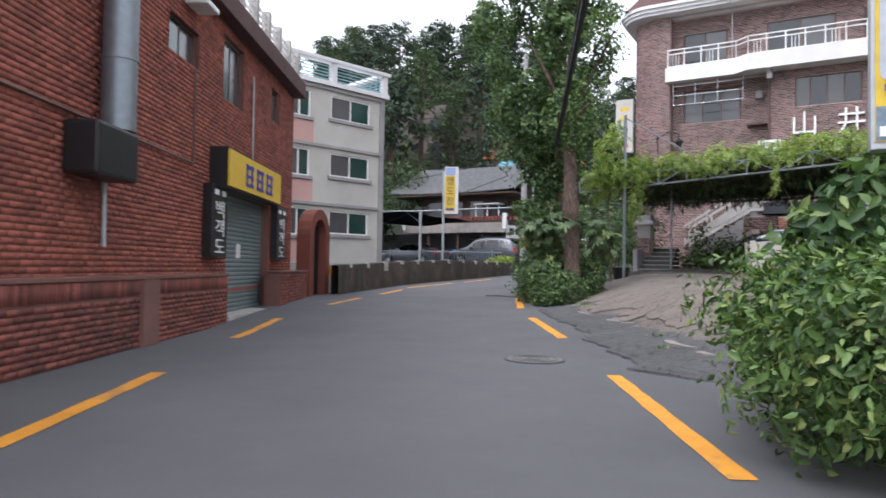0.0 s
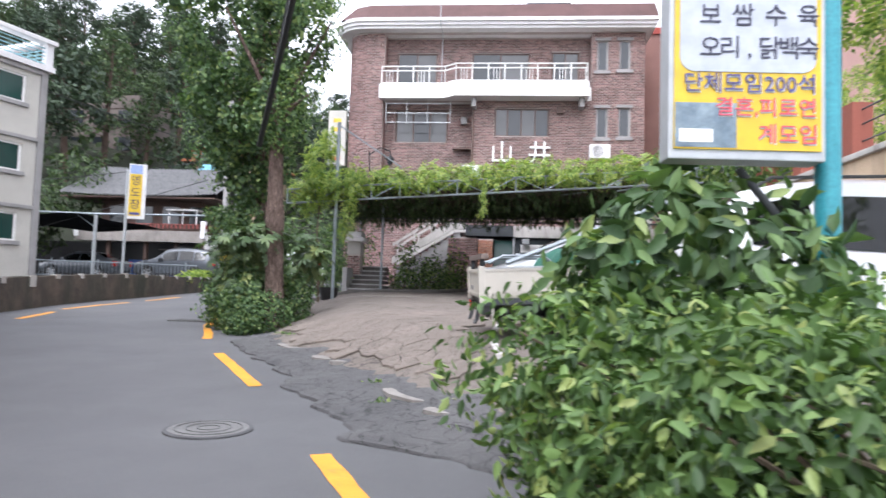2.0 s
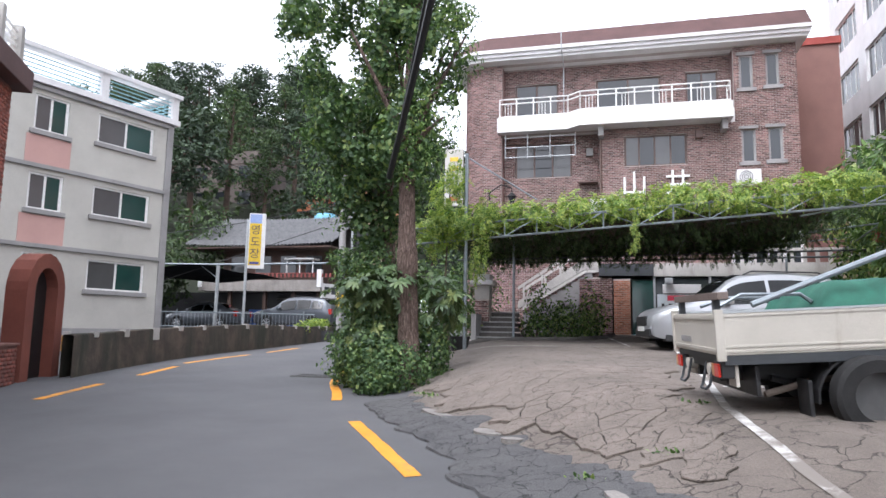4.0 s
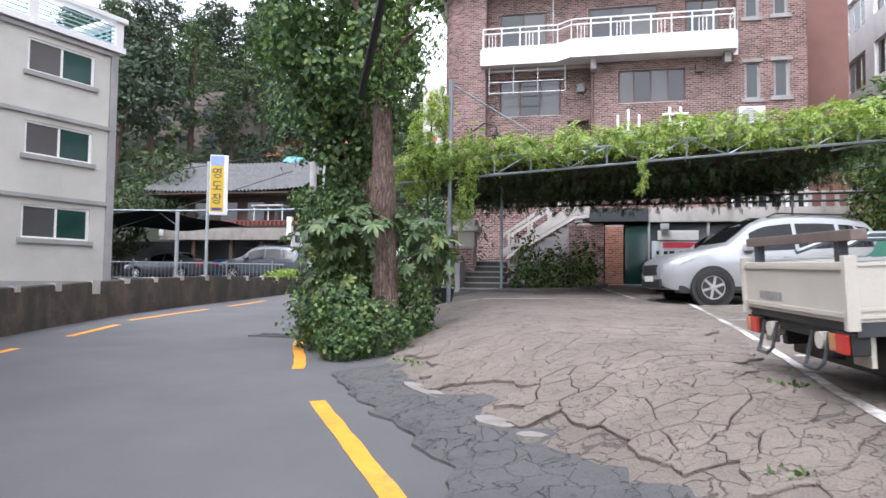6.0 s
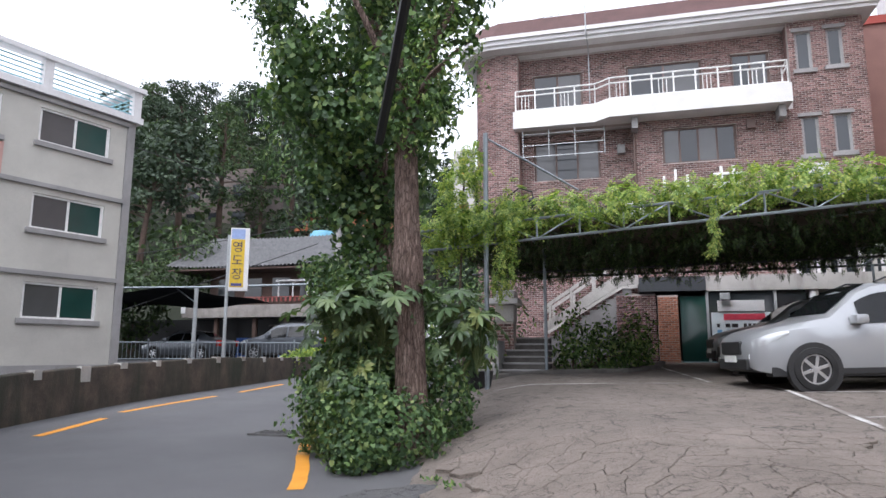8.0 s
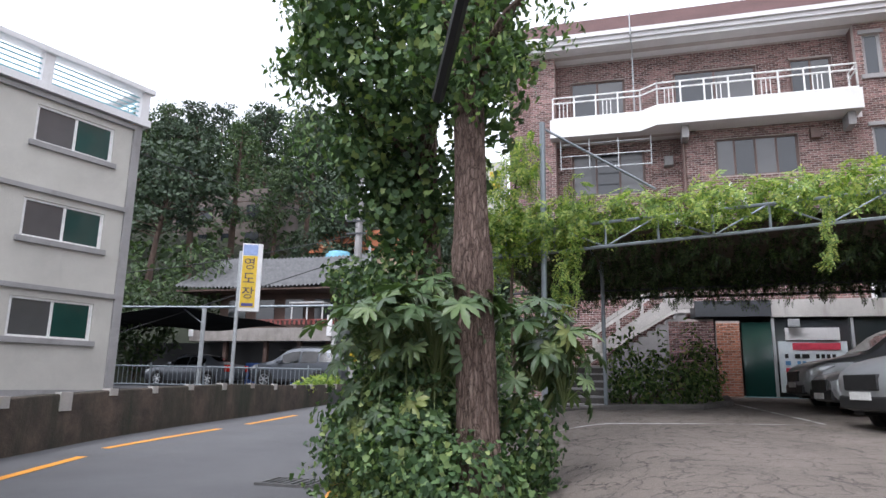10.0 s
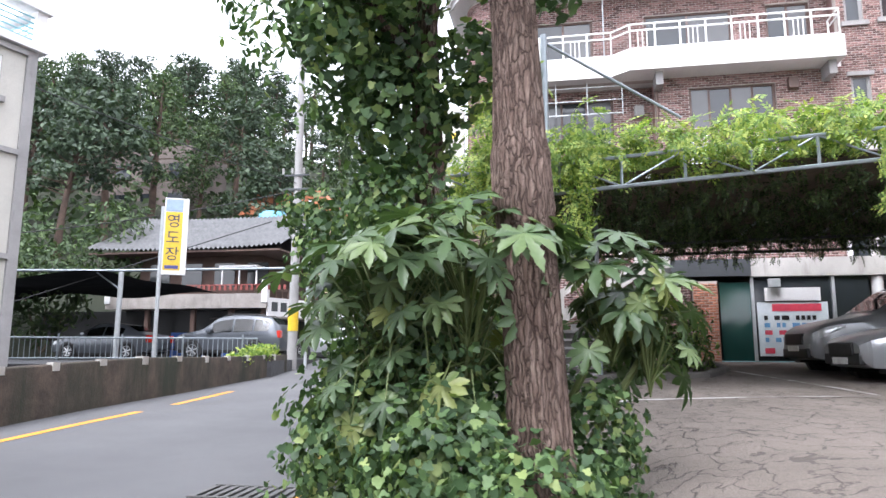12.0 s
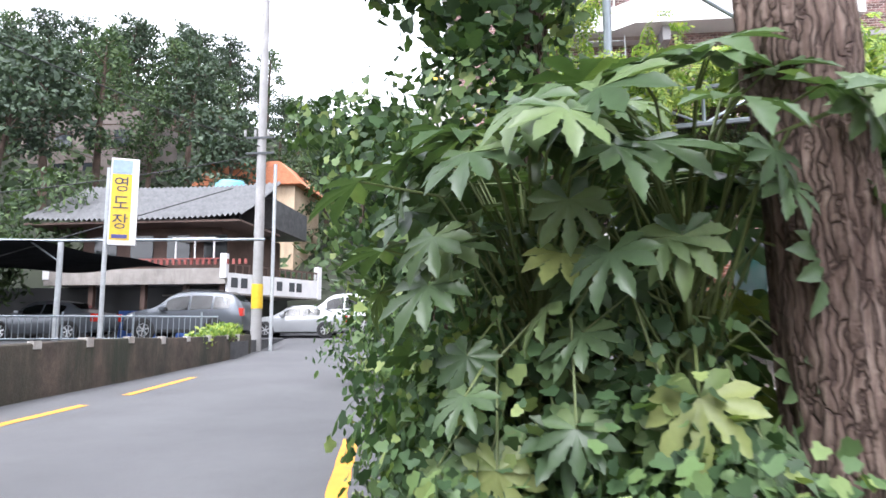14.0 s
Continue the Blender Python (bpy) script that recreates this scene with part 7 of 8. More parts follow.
for (x, y), (w, d), a in (((-4.25, 13.25), (1.1, 0.22), -55), ((-3.3, 11.9), (0.5, 0.25), -50), ((-2.95, 11.5), (0.25, 0.2), 10), ((-1.7, 9.35), (0.9, 0.3), -55), ((-1.25, 8.6), (0.35, 0.25), -40)):
    bm = bmesh.new()
    n = 11
    o = [(w / 2 * math.cos(k / n * 6.283) * (1 + 0.3 * noise.noise((k, x, y))), d / 2 * math.sin(k / n * 6.283) * (1 + 0.3 * noise.noise((k, y, x)))) for k in range(n)]
    prism(bm, o, -0.05, 0.062, "z")
    k_ = part("broken_kerb", bm, M_OLDKERB, m=Matrix.Translation((x, y, gz(x, y))) @ Matrix.Rotation(radians(a), 4, "Z"))
    tagged(k_, "broken pale concrete kerb piece in the asphalt", "kerb", kind="structure")
M_IRON = surface("cast_iron", (0.085, 0.084, 0.083), (0.13, 0.128, 0.126), grain=50, blotch=4, rough=0.7, metal=0.3, bump=0.6)
lid = thing("manhole_cover", "round cast iron manhole cover set in the asphalt", "manhole cover", (-3.35, 8.3, 0.03))
for rr, z0, nm, mt in ((0.40, 0.004, "rim", M_PATCH), (0.36, 0.008, "lid", surface("worn_iron_lid", (0.12, 0.118, 0.116), (0.17, 0.168, 0.165), grain=50, blotch=4, rough=0.75, metal=0.2, bump=0.6))):
    bm = bmesh.new()
    bmesh.ops.create_cone(bm, segments=40, radius1=rr, radius2=rr, depth=0.02, cap_ends=True)
    part(nm, bm, mt, lid, m=Matrix.Translation((-3.35, 8.3, gz(-3.35, 8.3) + z0)))
bm = bmesh.new()
for r_ in (0.1, 0.2, 0.3):
    tube(bm, [(-3.35 + r_ * math.cos(a), 8.3 + r_ * math.sin(a), gz(-3.35, 8.3) + 0.02) for a in np.linspace(0, 6.2832, 25)], 0.008, 4)
part("ribs", bm, M_IRON, lid)
gr = thing("drain_grate", "black steel drain grate at the road edge", "drain", (-8.4, 18.3, 0.38))
zg = gz(-8.3, 18.2)
for k in range(12):
    part("bar", boxed(-8.9 + 0.1 * k, -8.86 + 0.1 * k, 18.05, 18.55, zg - 0.01, zg + 0.025), M_IRON, gr)
for y in (18.03, 18.56):
    part("side", boxed(-8.92, -7.72, y, y + 0.035, zg - 0.01, zg + 0.028), M_IRON, gr)


# ---- vehicles ----
def loft(stations):
    """Body from cross-sections: x, sill, belt, top, half-width at the belt, half-width at the top."""
    bm = bmesh.new()
    rings = []
    for x, z0, zb, zt, wb, wt in stations:
        side = [(wb * 0.93, z0), (wb * 0.985, z0 + 0.3 * (zb - z0)), (wb, z0 + 0.7 * (zb - z0)), (wb * 0.97, zb), (wt + 0.06 * (wb - wt), zt - 0.06 * (1 if zt - zb > 0.2 else 0.3)), (wt * 0.86, zt)]
        ring = side + [(0, zt + 0.012)] + [(-y, z) for y, z in side[::-1]]
        rings.append([bm.verts.new((x, y, z)) for y, z in ring])
    n = len(rings[0])
    for a, b in zip(rings, rings[1:]):
        for k in range(n):
            bm.faces.new((a[k], a[(k + 1) % n], b[(k + 1) % n], b[k]))
    bm.faces.new(rings[0])
    bm.faces.new(rings[-1][::-1])
    bmesh.ops.recalc_face_normals(bm, faces=bm.faces)
    return bm


M_CARGLASS = glassy("car_glass", (0.012, 0.014, 0.015), 0.04)
M_LAMP = plain("lamp_glass", (0.55, 0.57, 0.58), 0.08, 0.3)
M_REDLAMP = plain("red_lamp", (0.45, 0.03, 0.02), 0.15)
M_RIM = plain("alloy_rim", (0.55, 0.56, 0.57), 0.3, 0.8)
M_TRIM = plain("black_trim", (0.02, 0.02, 0.021), 0.5)


def wheel(parent, x, y, r, width=0.22, spokes=6, rim=None):
    """A tyre with a spoked rim; y is its outer face."""
    s = 1 if y > 0 else -1
    bm = bmesh.new()
    prof = [(r * 0.66, 0.0), (r * 0.7, 0.03), (r * 0.95, 0.012), (r, -0.03), (r, -width + 0.03), (r * 0.9, -width), (r * 0.6, -width)]
    rings = [[bm.verts.new((x + q * math.cos(a), y + s * d, r + q * math.sin(a))) for q, d in prof] for a in np.linspace(0, 2 * math.pi, 33)[:-1]]
    for k in range(32):
        for j in range(len(prof) - 1):
            bm.faces.new((rings[k][j], rings[(k + 1) % 32][j], rings[(k + 1) % 32][j + 1], rings[k][j + 1]))
    bmesh.ops.recalc_face_normals(bm, faces=bm.faces)
    w = part("wheel", bm, M_RUBBER, parent, smooth=40)
    bm = bmesh.new()
    for k in range(spokes):
        a = 2 * math.pi * k / spokes + 0.3
        m = Matrix.Translation((x, y - s * 0.02, r)) @ Matrix.Rotation(-a, 4, "Y")
        box(bm, r * 0.08, r * 0.62, -0.015, 0.015, -r * 0.085, r * 0.085, 0.008, m=m)
    pts = [(x + r * 0.64 * math.cos(a), y - s * 0.015, r + r * 0.64 * math.sin(a)) for a in np.linspace(0, 2 * math.pi, 33)]
    tube(bm, pts, r * 0.05, 6, False)
    box(bm, x - r * 0.13, x + r * 0.13, y - s * 0.03, y - s * 0.002, r - r * 0.13, r + r * 0.13, 0.02)
    part("rim", bm, rim or M_RIM, w)
    bm = bmesh.new()
    bmesh.ops.create_cone(bm, segments=28, radius1=r * 0.64, radius2=r * 0.64, depth=0.02, cap_ends=True)
    part("hub_back", bm, plain("dull_steel_wheel", (0.13, 0.13, 0.13), 0.5, 0.4) if rim else M_TRIM, w, m=Matrix.Translation((x, y - s * 0.09, r)) @ Matrix.Rotation(radians(90), 4, "X"))
    return w


def car(name, label, paint, stations, glass_runs, screen, tail_screen, wheels, r, height_scale=1.0):
    """A car at the origin with its nose at x = 0, pointing along -x."""
    c = thing(name, label, "car")
    st = np.array(stations, float)
    L = st[-1, 0]
    at = lambda x: [float(np.interp(x, st[:, 0], st[:, k])) for k in range(1, 6)]
    part("body", loft(stations), paint, c, smooth=32)
    for s in (-1, 1):
        for x0, x1 in glass_runs:
            bm = bmesh.new()
            cols = []
            for x in np.linspace(x0, x1, 7):
                z0, zb, zt, wb, wt = at(x)
                lo = (wb * 0.97 + 0.004, zb + 0.03)
                f = 0.82 if zt - zb > 0.3 else 0.6
                hi = (wb * 0.97 + (wt + 0.06 * (wb - wt) - wb * 0.97) * f + 0.008, zb + (zt - 0.06 - zb) * f)
                cols.append([bm.verts.new((x, s * lo[0], lo[1])), bm.verts.new((x, s * hi[0], hi[1]))])
            for a, b in zip(cols, cols[1:]):
                bm.faces.new((a[0], a[1], b[1], b[0]) if s < 0 else (b[0], b[1], a[1], a[0]))
            bmesh.ops.solidify(bm, geom=bm.faces[:], thickness=0.004)
            part("side_window", bm, M_CARGLASS, c)
    for nm, (x0, x1) in (("windscreen", screen), ("rear_window", tail_screen)):
        bm = bmesh.new()
        cols = []
        for x in np.linspace(x0, x1, 6):
            z0, zb, zt, wb, wt = at(x)
            cols.append([bm.verts.new((x, y * wt * 0.84, zt + 0.012 + 0.006)) for y in (-1, -0.5, 0, 0.5, 1)])
        for a, b in zip(cols, cols[1:]):
            for k in range(4):
                bm.faces.new((a[k], a[k + 1], b[k + 1], b[k]))
        bmesh.ops.recalc_face_normals(bm, faces=bm.faces)
        part(nm, bm, M_CARGLASS, c, smooth=60)
    for x in wheels:
        for s in (-1, 1):
            wb = at(x)[3]
            # Black disc on the uncut body stands for the shaded wheel opening.
            bm = bmesh.new()
            tube(bm, [(x, s * (wb - 0.12), r), (x, s * (wb + 0.006), r)], r * 1.2, 28)
            part("wheel_arch_shade", bm, M_TRIM, c)
            wheel(c, x, s * (wb + 0.012), r)
    z0, zb, zt, wb, wt = at(0.3)
    for s in (-1, 1):
        bm = bmesh.new()
        cols = []
        for f in np.linspace(0.0, 1.0, 7):
            x = 0.07 + 0.52 * f
            z0_, zb_, zt_, wb_, wt_ = at(x)
            lo, hi = zb_ - 0.21 + 0.14 * f, zb_ - 0.01
            cols.append([bm.verts.new((x, s * (wb_ * 0.985 + 0.008), lo)), bm.verts.new((x, s * (wb_ * 0.99 + 0.014), (lo + hi) / 2)), bm.verts.new((x, s * (wb_ * 0.97 + 0.008), hi))])
        for p, q in zip(cols, cols[1:]):
            for k in range(2):
                bm.faces.new((p[k], p[k + 1], q[k + 1], q[k]))
        bmesh.ops.recalc_face_normals(bm, faces=bm.faces)
        bmesh.ops.solidify(bm, geom=bm.faces[:], thickness=0.02)
        part("headlight", bm, M_LAMP, c, smooth=50)
        part("fog_lamp", boxed(0.02, 0.14, s * 0.5, s * 0.66, at(0.1)[0] + 0.16, at(0.1)[0] + 0.26, 0.02), M_LAMP, c)
        part("mirror", boxed(-0.09, 0.12, -0.12, 0.12, -0.07, 0.08, 0.04, m=Matrix.Translation((screen[0] + 0.35, s * (wb + 0.1), at(screen[0] + 0.35)[1] + 0.1))), paint, c, smooth=40)
        part("tail_light", boxed(L - 0.16, L + 0.01, s * 0.62, s * 0.86, at(L - 0.2)[1] - 0.25, at(L - 0.2)[1] + 0.05, 0.02), M_REDLAMP, c)
        for x in glass_runs[:2]:
            part("door_handle", boxed(x[1] - 0.25, x[1] - 0.08, s * (at(x[1])[3] - 0.01), s * (at(x[1])[3] + 0.02), at(x[1])[1] - 0.14, at(x[1])[1] - 0.11), paint, c)
        part("sill_trim", boxed(wheels[0] + r * 1.25, wheels[1] - r * 1.25, s * (wb - 0.06), s * (wb + 0.008), st[3, 1] - 0.02, st[3, 1] + 0.16, 0.01), M_TRIM, c)
    for s in (-1, 1):
        part("lower_cladding", boxed(0.3, L - 0.35, s * (wb - 0.3), s * (wb - 0.02), st[3, 1] - 0.06, st[3, 1] + 0.1, 0.02), M_TRIM, c)
    part("grille", boxed(-0.03, 0.1, -0.42, 0.42, at(0.05)[1] - 0.2, at(0.05)[1] + 0.02, 0.02), M_TRIM, c)
    part("lower_grille", boxed(-0.02, 0.15, -0.62, 0.62, at(0.05)[0] - 0.05, at(0.05)[0] + 0.14, 0.03), M_TRIM, c)
    part("number_plate", boxed(-0.045, -0.028, -0.26, 0.26, at(0.05)[1] - 0.33, at(0.05)[1] - 0.22), M_WHITEFRAME, c)
    return c


SUV = [(0, 0.46, 0.74, 0.77, 0.5, 0.4), (0.04, 0.4, 0.8, 0.84, 0.68, 0.56), (0.12, 0.34, 0.86, 0.92, 0.8, 0.68), (0.28, 0.3, 0.93, 1, 0.88, 0.76), (0.5, 0.3, 0.98, 1.06, 0.92, 0.8), (0.8, 0.3, 1.01, 1.12, 0.935, 0.8), (1.12, 0.3, 1.04, 1.18, 0.94, 0.8), (1.3, 0.3, 1.03, 1.24, 0.94, 0.79), (1.55, 0.3, 1.04, 1.42, 0.94, 0.74), (1.82, 0.3, 1.05, 1.64, 0.94, 0.69), (2.1, 0.3, 1.06, 1.76, 0.94, 0.66), (2.6, 0.3, 1.08, 1.82, 0.94, 0.66), (3.2, 0.3, 1.1, 1.82, 0.94, 0.66), (3.8, 0.3, 1.12, 1.77, 0.935, 0.65), (4.2, 0.32, 1.13, 1.69, 0.93, 0.63), (4.5, 0.34, 1.11, 1.4, 0.9, 0.64), (4.66, 0.42, 1, 1.12, 0.84, 0.66), (4.7, 0.5, 0.9, 0.98, 0.78, 0.6)]
SEDAN = [(0.0, 0.42, 0.62, 0.68, 0.62, 0.5), (0.12, 0.28, 0.7, 0.76, 0.78, 0.64), (0.5, 0.24, 0.8, 0.86, 0.86, 0.72), (1.1, 0.24, 0.86, 0.96, 0.89, 0.72), (1.25, 0.24, 0.88, 1.0, 0.89, 0.7), (1.75, 0.24, 0.9, 1.3, 0.89, 0.62), (2.1, 0.24, 0.91, 1.43, 0.89, 0.58), (2.7, 0.24, 0.92, 1.46, 0.89, 0.58), (3.3, 0.24, 0.93, 1.38, 0.89, 0.58), (3.85, 0.26, 0.94, 1.1, 0.88, 0.62), (4.1, 0.26, 0.94, 1.02, 0.87, 0.7), (4.5, 0.32, 0.9, 0.98, 0.82, 0.66), (4.58, 0.42, 0.8, 0.86, 0.74, 0.6)]
def paint_of(n, c, metal=0.35):
    mat, tree, bsdf = principled(n)
    fine = noise_of(tree, 1.3, 3, 0.5, object_place(tree))
    tree.links.new(ramp(tree, fine, [(0.3, tuple(v * 0.95 for v in c)), (0.7, tuple(v * 1.04 for v in c))]), bsdf.inputs["Base Color"])
    bsdf.inputs["Roughness"].default_value, bsdf.inputs["Metallic"].default_value, bsdf.inputs["Coat Weight"].default_value = 0.3, metal, 0.5
    return mat



P_SILVER, P_WHITE, P_GREY, P_DGREY = paint_of("silver_paint", (0.34, 0.35, 0.36), 0.35), paint_of("white_car_paint", (0.7, 0.71, 0.72), 0.0), paint_of("grey_paint", (0.28, 0.285, 0.29)), paint_of("dark_grey_paint", (0.09, 0.1, 0.115))


def suv(label, paint, m):
    c = car("suv", label, paint, SUV, [(1.75, 2.62), (2.7, 3.5), (3.58, 4.2)], (1.32, 2.08), (4.2, 4.48), (0.95, 3.65), 0.36)
    for s in (-1, 1):
        part("roof_rail", tube(bmesh.new(), [(2.2, s * 0.6, 1.78), (2.4, s * 0.6, 1.86), (3.9, s * 0.6, 1.82), (4.05, s * 0.6, 1.74)], 0.018, 6), M_TRIM, c)
    c.matrix_basis = m
    return c


def sedan(label, paint, m):
    c = car("sedan", label, paint, SEDAN, [(1.7, 2.45), (2.52, 3.35)], (1.27, 2.05), (3.35, 3.83), (0.9, 3.6), 0.32)
    c.matrix_basis = m
    return c


suv("silver off-road car parked facing the road", P_SILVER, pose(-1.2, 21.0, gz(0.5, 20.8), 0, -1, 12))
suv("grey off-road car parked at the garage", P_GREY, pose(-0.85, 26.9, gz(0, 26.5), 0, 0, 3))
sedan("silver saloon parked in the shade of the pergola", P_SILVER, pose(-0.9, 24.5, gz(0, 24.5), 0, 0, 3))
suv("dark grey car parked in the yard of the inn", P_DGREY, pose(-21.6, 38.6, 1.37, 0, 0, 3))
sedan("silver saloon standing on the road beyond the pole", P_SILVER, pose(-19.0, 44.0, gz(-17, 44.5), 0, 0, 8))
van = suv("white van-like car parked behind the saloon", P_WHITE, pose(-18.0, 47.5, gz(-16, 47), 0, 0, 5) @ Matrix.Diagonal((1, 1, 1.1, 1)))
sedan("dark car half hidden under the awning of the inn", P_DGREY, pose(-26.5, 37.6, 1.37, 0, 0, 0))
suv("tall white van-like car parked beyond the teal sign pole", P_WHITE, pose(6.0, 10.22, gz(3, 9.6), 0, 0, 181) @ Matrix.Diagonal((1, 1, 1.12, 1)))

# ---- the flatbed truck ----
truck = thing("truck", "old cream flatbed truck loaded under a green net", "truck")
M_CREAM = surface("worn_cream_paint", (0.42, 0.395, 0.34), (0.52, 0.49, 0.43), grain=260, blotch=1.4, rough=0.42, bump=0.03, stain=(0.22, 0.14, 0.09), stain_at=(0.62, 0.8), streak=True)
# local: tail at x = 0, length along +x, near side at y = 0, far side at y = 1.66
def side_panel(y0, y1):
    bm = boxed(0.03, 2.85, y0, y1, 0.75, 1.13, 0.008)
    panel = part("side_panel", bm, M_CREAM, truck)
    o = y0 - 0.012 if y0 < 0.5 else y1
    for z, h in ((0.775, 0.02), (0.82, 0.02), (1.1, 0.022)):
        part("rib", boxed(0.05, 2.83, o + 0.004, o + 0.012, z, z + h), M_CREAM, panel)
    part("top_edge", boxed(0.04, 2.84, y0 - 0.004, y1 + 0.004, 1.131, 1.15), M_STEEL, panel, "worn bare steel top edge")
side_panel(0, 0.035)
side_panel(1.63, 1.665)
bm = boxed(-0.005, 0.028, 0.01, 1.655, 0.75, 1.13, 0.008)
for z in (0.78, 1.08):
    box(bm, -0.02, -0.006, 0.04, 1.62, z, z + 0.03)
tg = part("tailgate", bm, M_CREAM, truck)
for k in range(6):
    part("writing_bar", boxed(-0.012, -0.0055, 0.95 + 0.07 * k, 1.0 + 0.07 * k, 0.84, 0.9), M_GREYSTONE, tg)
for y in (-0.012, 1.63):
    part("corner_post", boxed(-0.03, 0.05, y, y + 0.05, 0.7, 1.17, 0.006), M_CREAM, truck)
part("bed_floor", boxed(0.03, 2.85, 0.036, 1.629, 0.69, 0.76), M_DARKSTEEL, truck)
for y in (0.45, 1.15):
    part("chassis_rail", boxed(0.1, 4.4, y, y + 0.08, 0.48, 0.655), M_TRIM, truck)
for x in (0.06, 0.95, 1.7, 2.5):
    part("cross_member", boxed(x, x + 0.09, 0.06, 1.6, 0.6, 0.688), M_TRIM, truck)
for y in (0.0, 1.62):
    part("bed_rail", boxed(0.03, 2.85, y + 0.005, y + 0.04, 0.66, 0.748, 0.004), M_DARKSTEEL, truck, "dark steel rail under the bed")
# Axle, springs, spare wheel, tanks and plate are added to block light underneath.
part("axle", tube(bmesh.new(), [(1.25, 0.1, 0.36), (1.25, 1.56, 0.36)], 0.06, 10), M_TRIM, truck)
bm = bmesh.new()
bmesh.ops.create_uvsphere(bm, u_segments=16, v_segments=10, radius=0.17)
part("differential", bm, M_TRIM, truck, m=Matrix.Translation((1.25, 0.83, 0.36)), smooth=50)
for y in (0.38, 1.22):
    part("leaf_spring", tube(bmesh.new(), [(0.55, y, 0.5), (0.9, y, 0.4), (1.25, y, 0.37), (1.6, y, 0.4), (1.95, y, 0.5)], 0.035, 6), M_TRIM, truck)
bm = bmesh.new()
bmesh.ops.create_cone(bm, segments=26, radius1=0.31, radius2=0.31, depth=0.19, cap_ends=True)
bmesh.ops.bevel(bm, geom=[e for e in bm.edges if abs(e.verts[0].co.z - e.verts[1].co.z) < 0.01], offset=0.05, segments=3, affect="EDGES")
part("spare_wheel", bm, M_RUBBER, truck, m=Matrix.Translation((0.55, 0.85, 0.5)), smooth=40)
part("fuel_tank", boxed(2.0, 2.75, 0.1, 0.42, 0.32, 0.62, 0.04), M_TRIM, truck)
part("battery_box", boxed(2.0, 2.6, 1.25, 1.58, 0.34, 0.62, 0.02), M_TRIM, truck)
part("underbed_light_block", boxed(0.32, 0.36, 0.1, 1.56, 0.36, 0.64, 0.01), M_TRIM, truck)
for y in (0.02, 1.4):
    lb = part("lamp_block", boxed(0.0, 0.12, y, y + 0.25, 0.54, 0.685, 0.012), M_TRIM, truck)
    part("tail_light", boxed(-0.025, -0.001, y + 0.01, y + 0.15, 0.55, 0.675, 0.01), M_REDLAMP, lb, "red tail lamp lens")
    part("indicator", boxed(-0.022, -0.001, y + 0.155, y + 0.24, 0.555, 0.67, 0.01), plain("amber_lamp", (0.45, 0.2, 0.08), 0.2), lb, "dull amber lamp lens")
    part("lamp_bracket", boxed(0.13, 0.16, y + 0.03, y + 0.24, 0.46, 0.66), M_CREAM, truck)
for y in (0.32, 1.12):
    part("step_hoop", tube(bmesh.new(), [(0.02, y, 0.66), (-0.03, y, 0.46), (-0.06, y + 0.03, 0.42), (-0.06, y + 0.2, 0.42), (-0.03, y + 0.23, 0.46), (0.02, y + 0.23, 0.66)], 0.014, 6), M_DARKSTEEL, truck)
    part("bumper_can", tube(bmesh.new(), [(0.0, y + 0.115, 0.6), (0.14, y + 0.115, 0.6)], 0.06, 14), M_CREAM, truck)
part("exhaust_pipe", tube(bmesh.new(), [(0.45, 0.28, 0.36), (0.9, 0.3, 0.47), (1.6, 0.5, 0.5)], 0.032, 8), surface("rusty_pipe", (0.13, 0.1, 0.08), (0.22, 0.18, 0.15), grain=60, blotch=4, rough=0.8), truck)
for x in (1.25, 3.85):
    wheel(truck, x, 0.03, 0.355, 0.2, 5, M_STEEL)
    wheel(truck, x, 1.63, 0.355, 0.2, 5, M_STEEL)
bm = bmesh.new()
pts = [(1.25 + 0.42 * math.cos(a), 0.0, 0.33 + 0.38 * math.sin(a)) for a in np.linspace(0.35, math.pi + 0.1, 10)]
for a, b in zip(pts, pts[1:]):
    f = [bm.verts.new((p[0], y, p[2])) for p, y in ((a, 0.02), (b, 0.02), (b, 0.28), (a, 0.28))]
    bm.faces.new(f)
bmesh.ops.remove_doubles(bm, verts=bm.verts[:], dist=0.001)
bmesh.ops.solidify(bm, geom=bm.faces[:], thickness=0.02)
part("mudguard", bm, M_TRIM, truck)
part("mud_flap", boxed(0.74, 0.78, 0.03, 0.28, 0.14, 0.5, 0.01), M_TRIM, truck)
cab = part("cab", loft([(0.0 + 2.95, 0.5, 1.15, 1.85, 0.8, 0.68), (3.1, 0.45, 1.15, 1.95, 0.82, 0.7), (3.9, 0.42, 1.12, 1.95, 0.82, 0.7), (4.35, 0.4, 1.1, 1.6, 0.82, 0.68), (4.6, 0.4, 1.05, 1.12, 0.8, 0.66), (4.68, 0.45, 0.9, 0.96, 0.76, 0.6)]), M_CREAM, truck, m=Matrix.Translation((0, 0.83, 0)), smooth=32)
part("rear_window", boxed(2.93, 2.948, 0.35, 1.3, 1.25, 1.7, 0.01), M_CARGLASS, cab)
for y in (0.0, 1.65):
    part("door_window", boxed(3.3, 4.05, y, y + 0.012, 1.22, 1.72, 0.004), M_CARGLASS, cab)
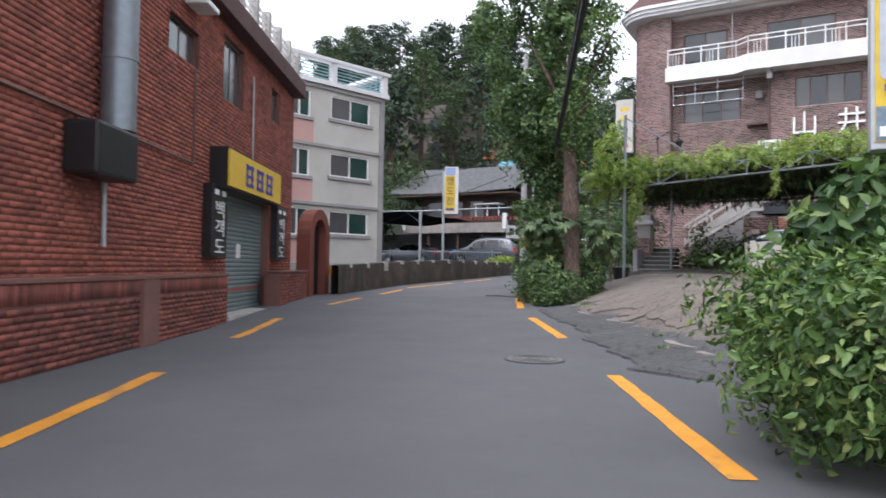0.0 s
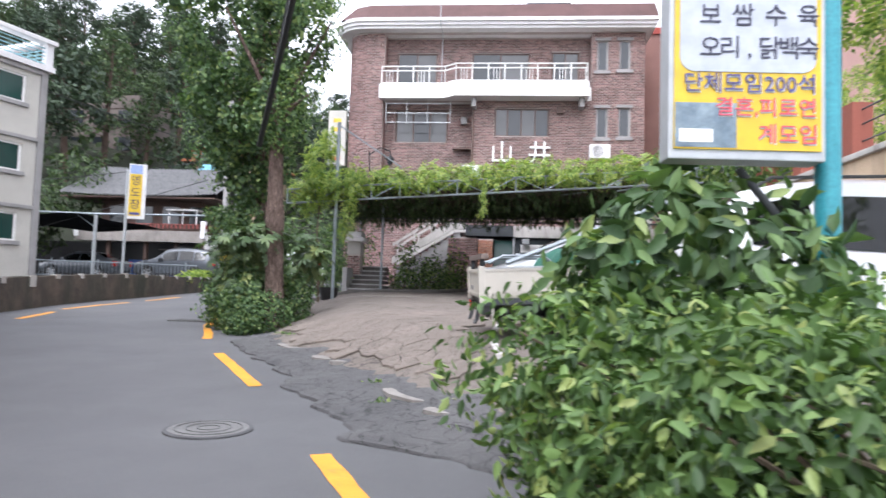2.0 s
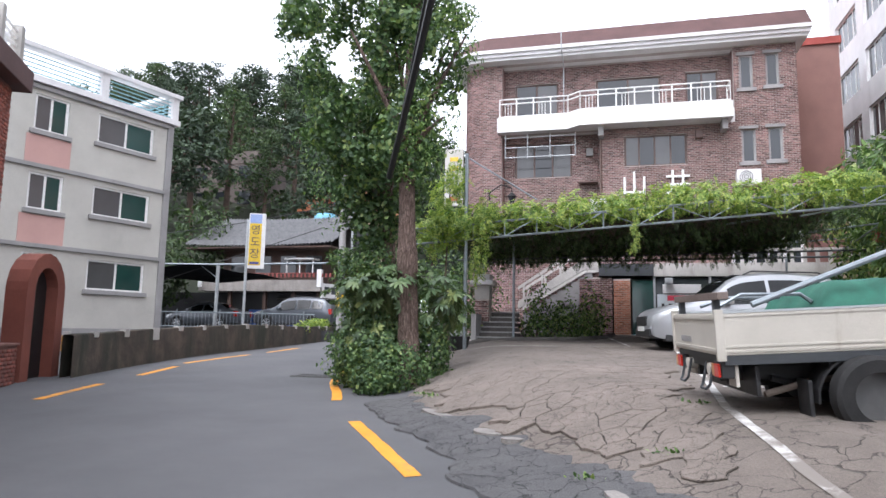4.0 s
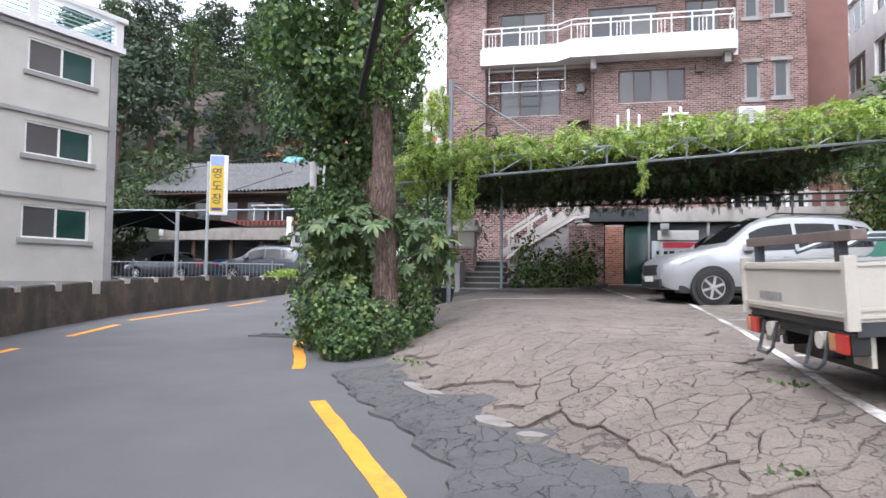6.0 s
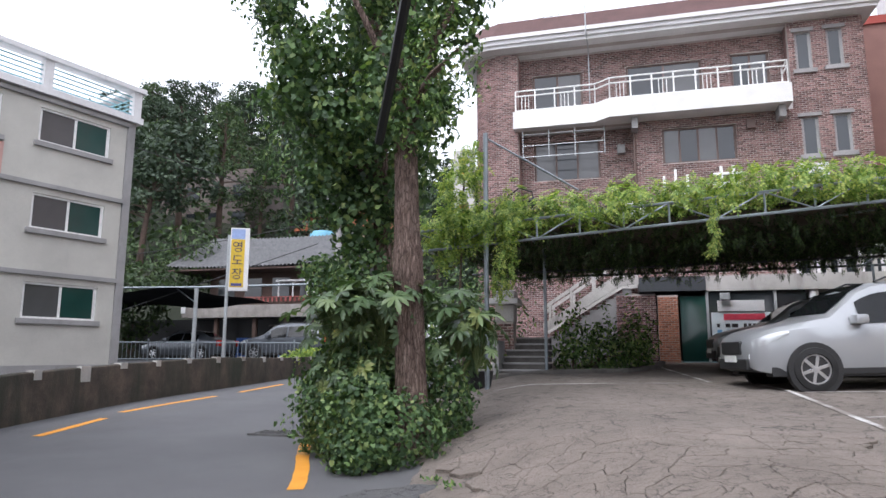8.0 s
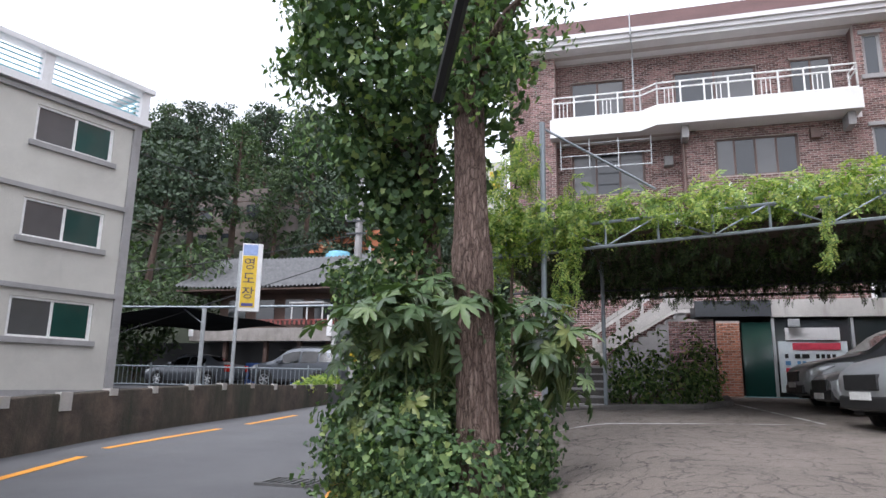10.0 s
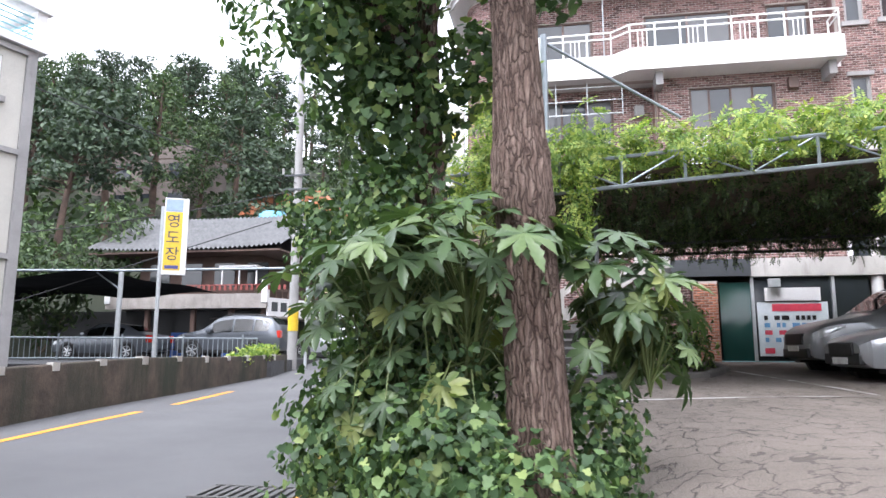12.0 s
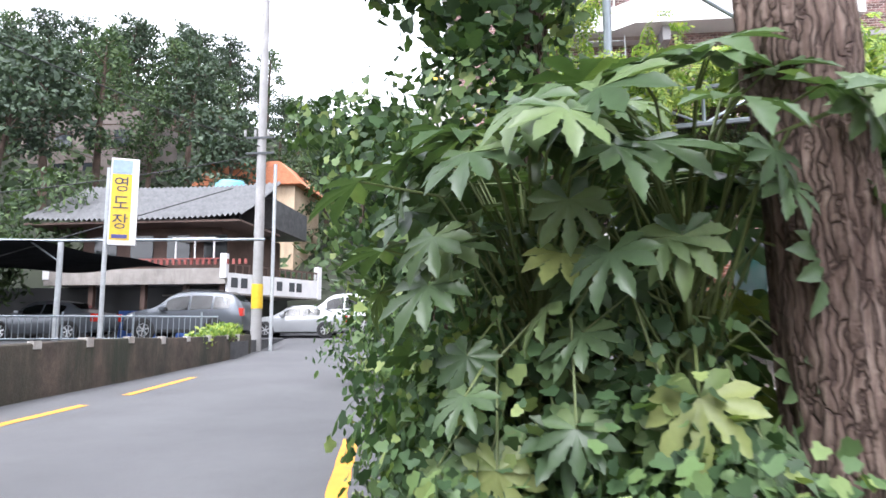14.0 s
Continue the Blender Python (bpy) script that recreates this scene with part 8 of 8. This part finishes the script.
# rack, beam and load
bm = bmesh.new()
arch_pts = [(2.75, 0.1, 0.7), (2.75, 0.1, 1.95), (2.75, 0.3, 2.15), (2.75, 1.36, 2.15), (2.75, 1.56, 1.95), (2.75, 1.56, 0.7)]
tube(bm, arch_pts, 0.04, 8)
part("guard_frame", bm, M_CREAM, truck)
part("diagonal_pipe", tube(bmesh.new(), [(0.35, 0.12, 1.2), (2.7, 0.12, 2.0)], 0.03, 8), M_PIPE, truck)
bm = bmesh.new()
tube(bm, [(0.15, 0.4, 1.2), (0.35, 0.4, 1.3), (0.9, 0.4, 1.28), (1.0, 0.4, 1.2)], 0.02, 6)
tube(bm, [(0.1, 0.9, 1.2), (0.35, 0.9, 1.28), (0.9, 0.9, 1.26)], 0.02, 6)
part("bent_pipe", bm, M_PIPE, truck)
beam = thing("beam", "brown square steel beam resting on the tailgate", "beam")
part("bar", boxed(0.0, 0.1, -0.05, 1.6, 1.26, 1.33, 0.006), surface("rusty_steel", (0.12, 0.09, 0.075), (0.2, 0.16, 0.14), rough=0.7), beam)
for y in (0.12, 1.4):
    part("block", boxed(0.01, 0.07, y, y + 0.06, 1.1, 1.259), M_DARKSTEEL, beam)
load = thing("net_load", "green mesh sheet tied over the truck's load", "tarpaulin")
vs, fs = [], []
for i, x in enumerate(np.linspace(0.95, 2.68, 24)):
    for j, y in enumerate(np.linspace(0.08, 1.58, 18)):
        e = min(1, 6 * min((x - 0.93) / 1.8, (2.72 - x) / 1.8), 5 * min((y - 0.05) / 1.5, (1.62 - y) / 1.5))
        vs.append((x, y, 1.0 + 0.38 * max(0, e) ** 0.5 + 0.07 * noise.noise((x * 3, y * 3, 1))))
for i in range(23):
    for j in range(17):
        a = i * 18 + j
        fs.append((a, a + 18, a + 19, a + 1))
shape("net", vs, fs, surface("green_net", (0.012, 0.075, 0.05), (0.02, 0.12, 0.08), grain=120, blotch=4, rough=0.8), load, smooth=50)
TM = pose(-0.91, 10.85, 0.53, 1.5, -3.6, 8)
for o in (truck, beam, load):
    o.matrix_basis = TM

# ---- tree and shrubs at the right of the start ----
rt = thing("tree", "tree with drooping yellow-green leaves over the sign", "tree", (4.2, 6.8, 0.3))
bm = bmesh.new()
tube(bm, [(4.3, 6.8, 0.0), (4.1, 6.9, 2.0), (3.6, 7.2, 3.6), (3.2, 7.6, 5.2)], [0.16, 0.14, 0.12, 0.07], 12)
tube(bm, [(3.7, 7.1, 3.4), (2.8, 7.6, 4.6), (2.2, 8.2, 5.0)], [0.07, 0.05, 0.02], 8)
part("trunk", bm, M_BARK, rt, smooth=50)
P, N = mass([(2.35, 8.2, 4.6, 0.5, 0.6, 1.0), (2.9, 8.4, 3.9, 0.4, 0.5, 0.9), (3.4, 8.0, 5.2, 1.1, 1.0, 0.9), (2.5, 8.6, 5.6, 1.0, 1.0, 0.8), (4.2, 7.4, 5.2, 1.0, 1.0, 0.9)], 60, 0.45, 0.7)
leaves("crown", P, N, rng.uniform(0.16, 0.28, len(P)), M_VINE, rt, FEATHER, 1.2, 0.6)

# ---- clutter under the inn ----
M_BLUE = plain("blue_sheet", (0.04, 0.1, 0.32), 0.6)
crate = thing("blue_crate", "stack of blue plastic crates under the inn", "crate", (-21.5, 41, 1.37), group="crates")
for k in range(3):
    part("crate", boxed(-22.1, -21.3, 40.6, 41.2, 1.37 + 0.4 * k, 1.74 + 0.4 * k, 0.02), M_BLUE, crate)
copy_thing(crate, Matrix.Translation((-20.3, 41.1, 1.37)))
copy_thing(crate, Matrix.Translation((-22.9, 41.1, 1.37)) @ Matrix.Rotation(0.2, 4, "Z"))
boxy = thing("yellow_box", "small yellow box beside the crates", "box", (-18.9, 41, 1.37))
part("box", boxed(-19.1, -18.7, 40.9, 41.2, 1.37, 2.1, 0.02), M_SIGNYELLOW, boxy)

# ---- single bricks of the low wall nearest the road ----
bv = np.array([(-0.5, -1, -0.5), (0.5, -1, -0.5), (0.5, -1, 0.5), (-0.5, -1, 0.5), (-0.5, 0, -0.5), (0.5, 0, -0.5), (0.5, 0, 0.5), (-0.5, 0, 0.5)]) * (0.205, 0.014, 0.063)
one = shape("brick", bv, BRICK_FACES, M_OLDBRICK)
brick_me = one.data
bpy.data.objects.remove(one)
for c, d, a, b in near:
    ob = new("brick", brick_me)
    ob.matrix_basis = RB @ Matrix.Translation(((c + d) / 2, 0.014 + rng.uniform(-0.003, 0.003), (a + b) / 2)) @ Matrix.Diagonal(((d - c) / 0.21, 1, 1, 1))
    child_of(ob, low)
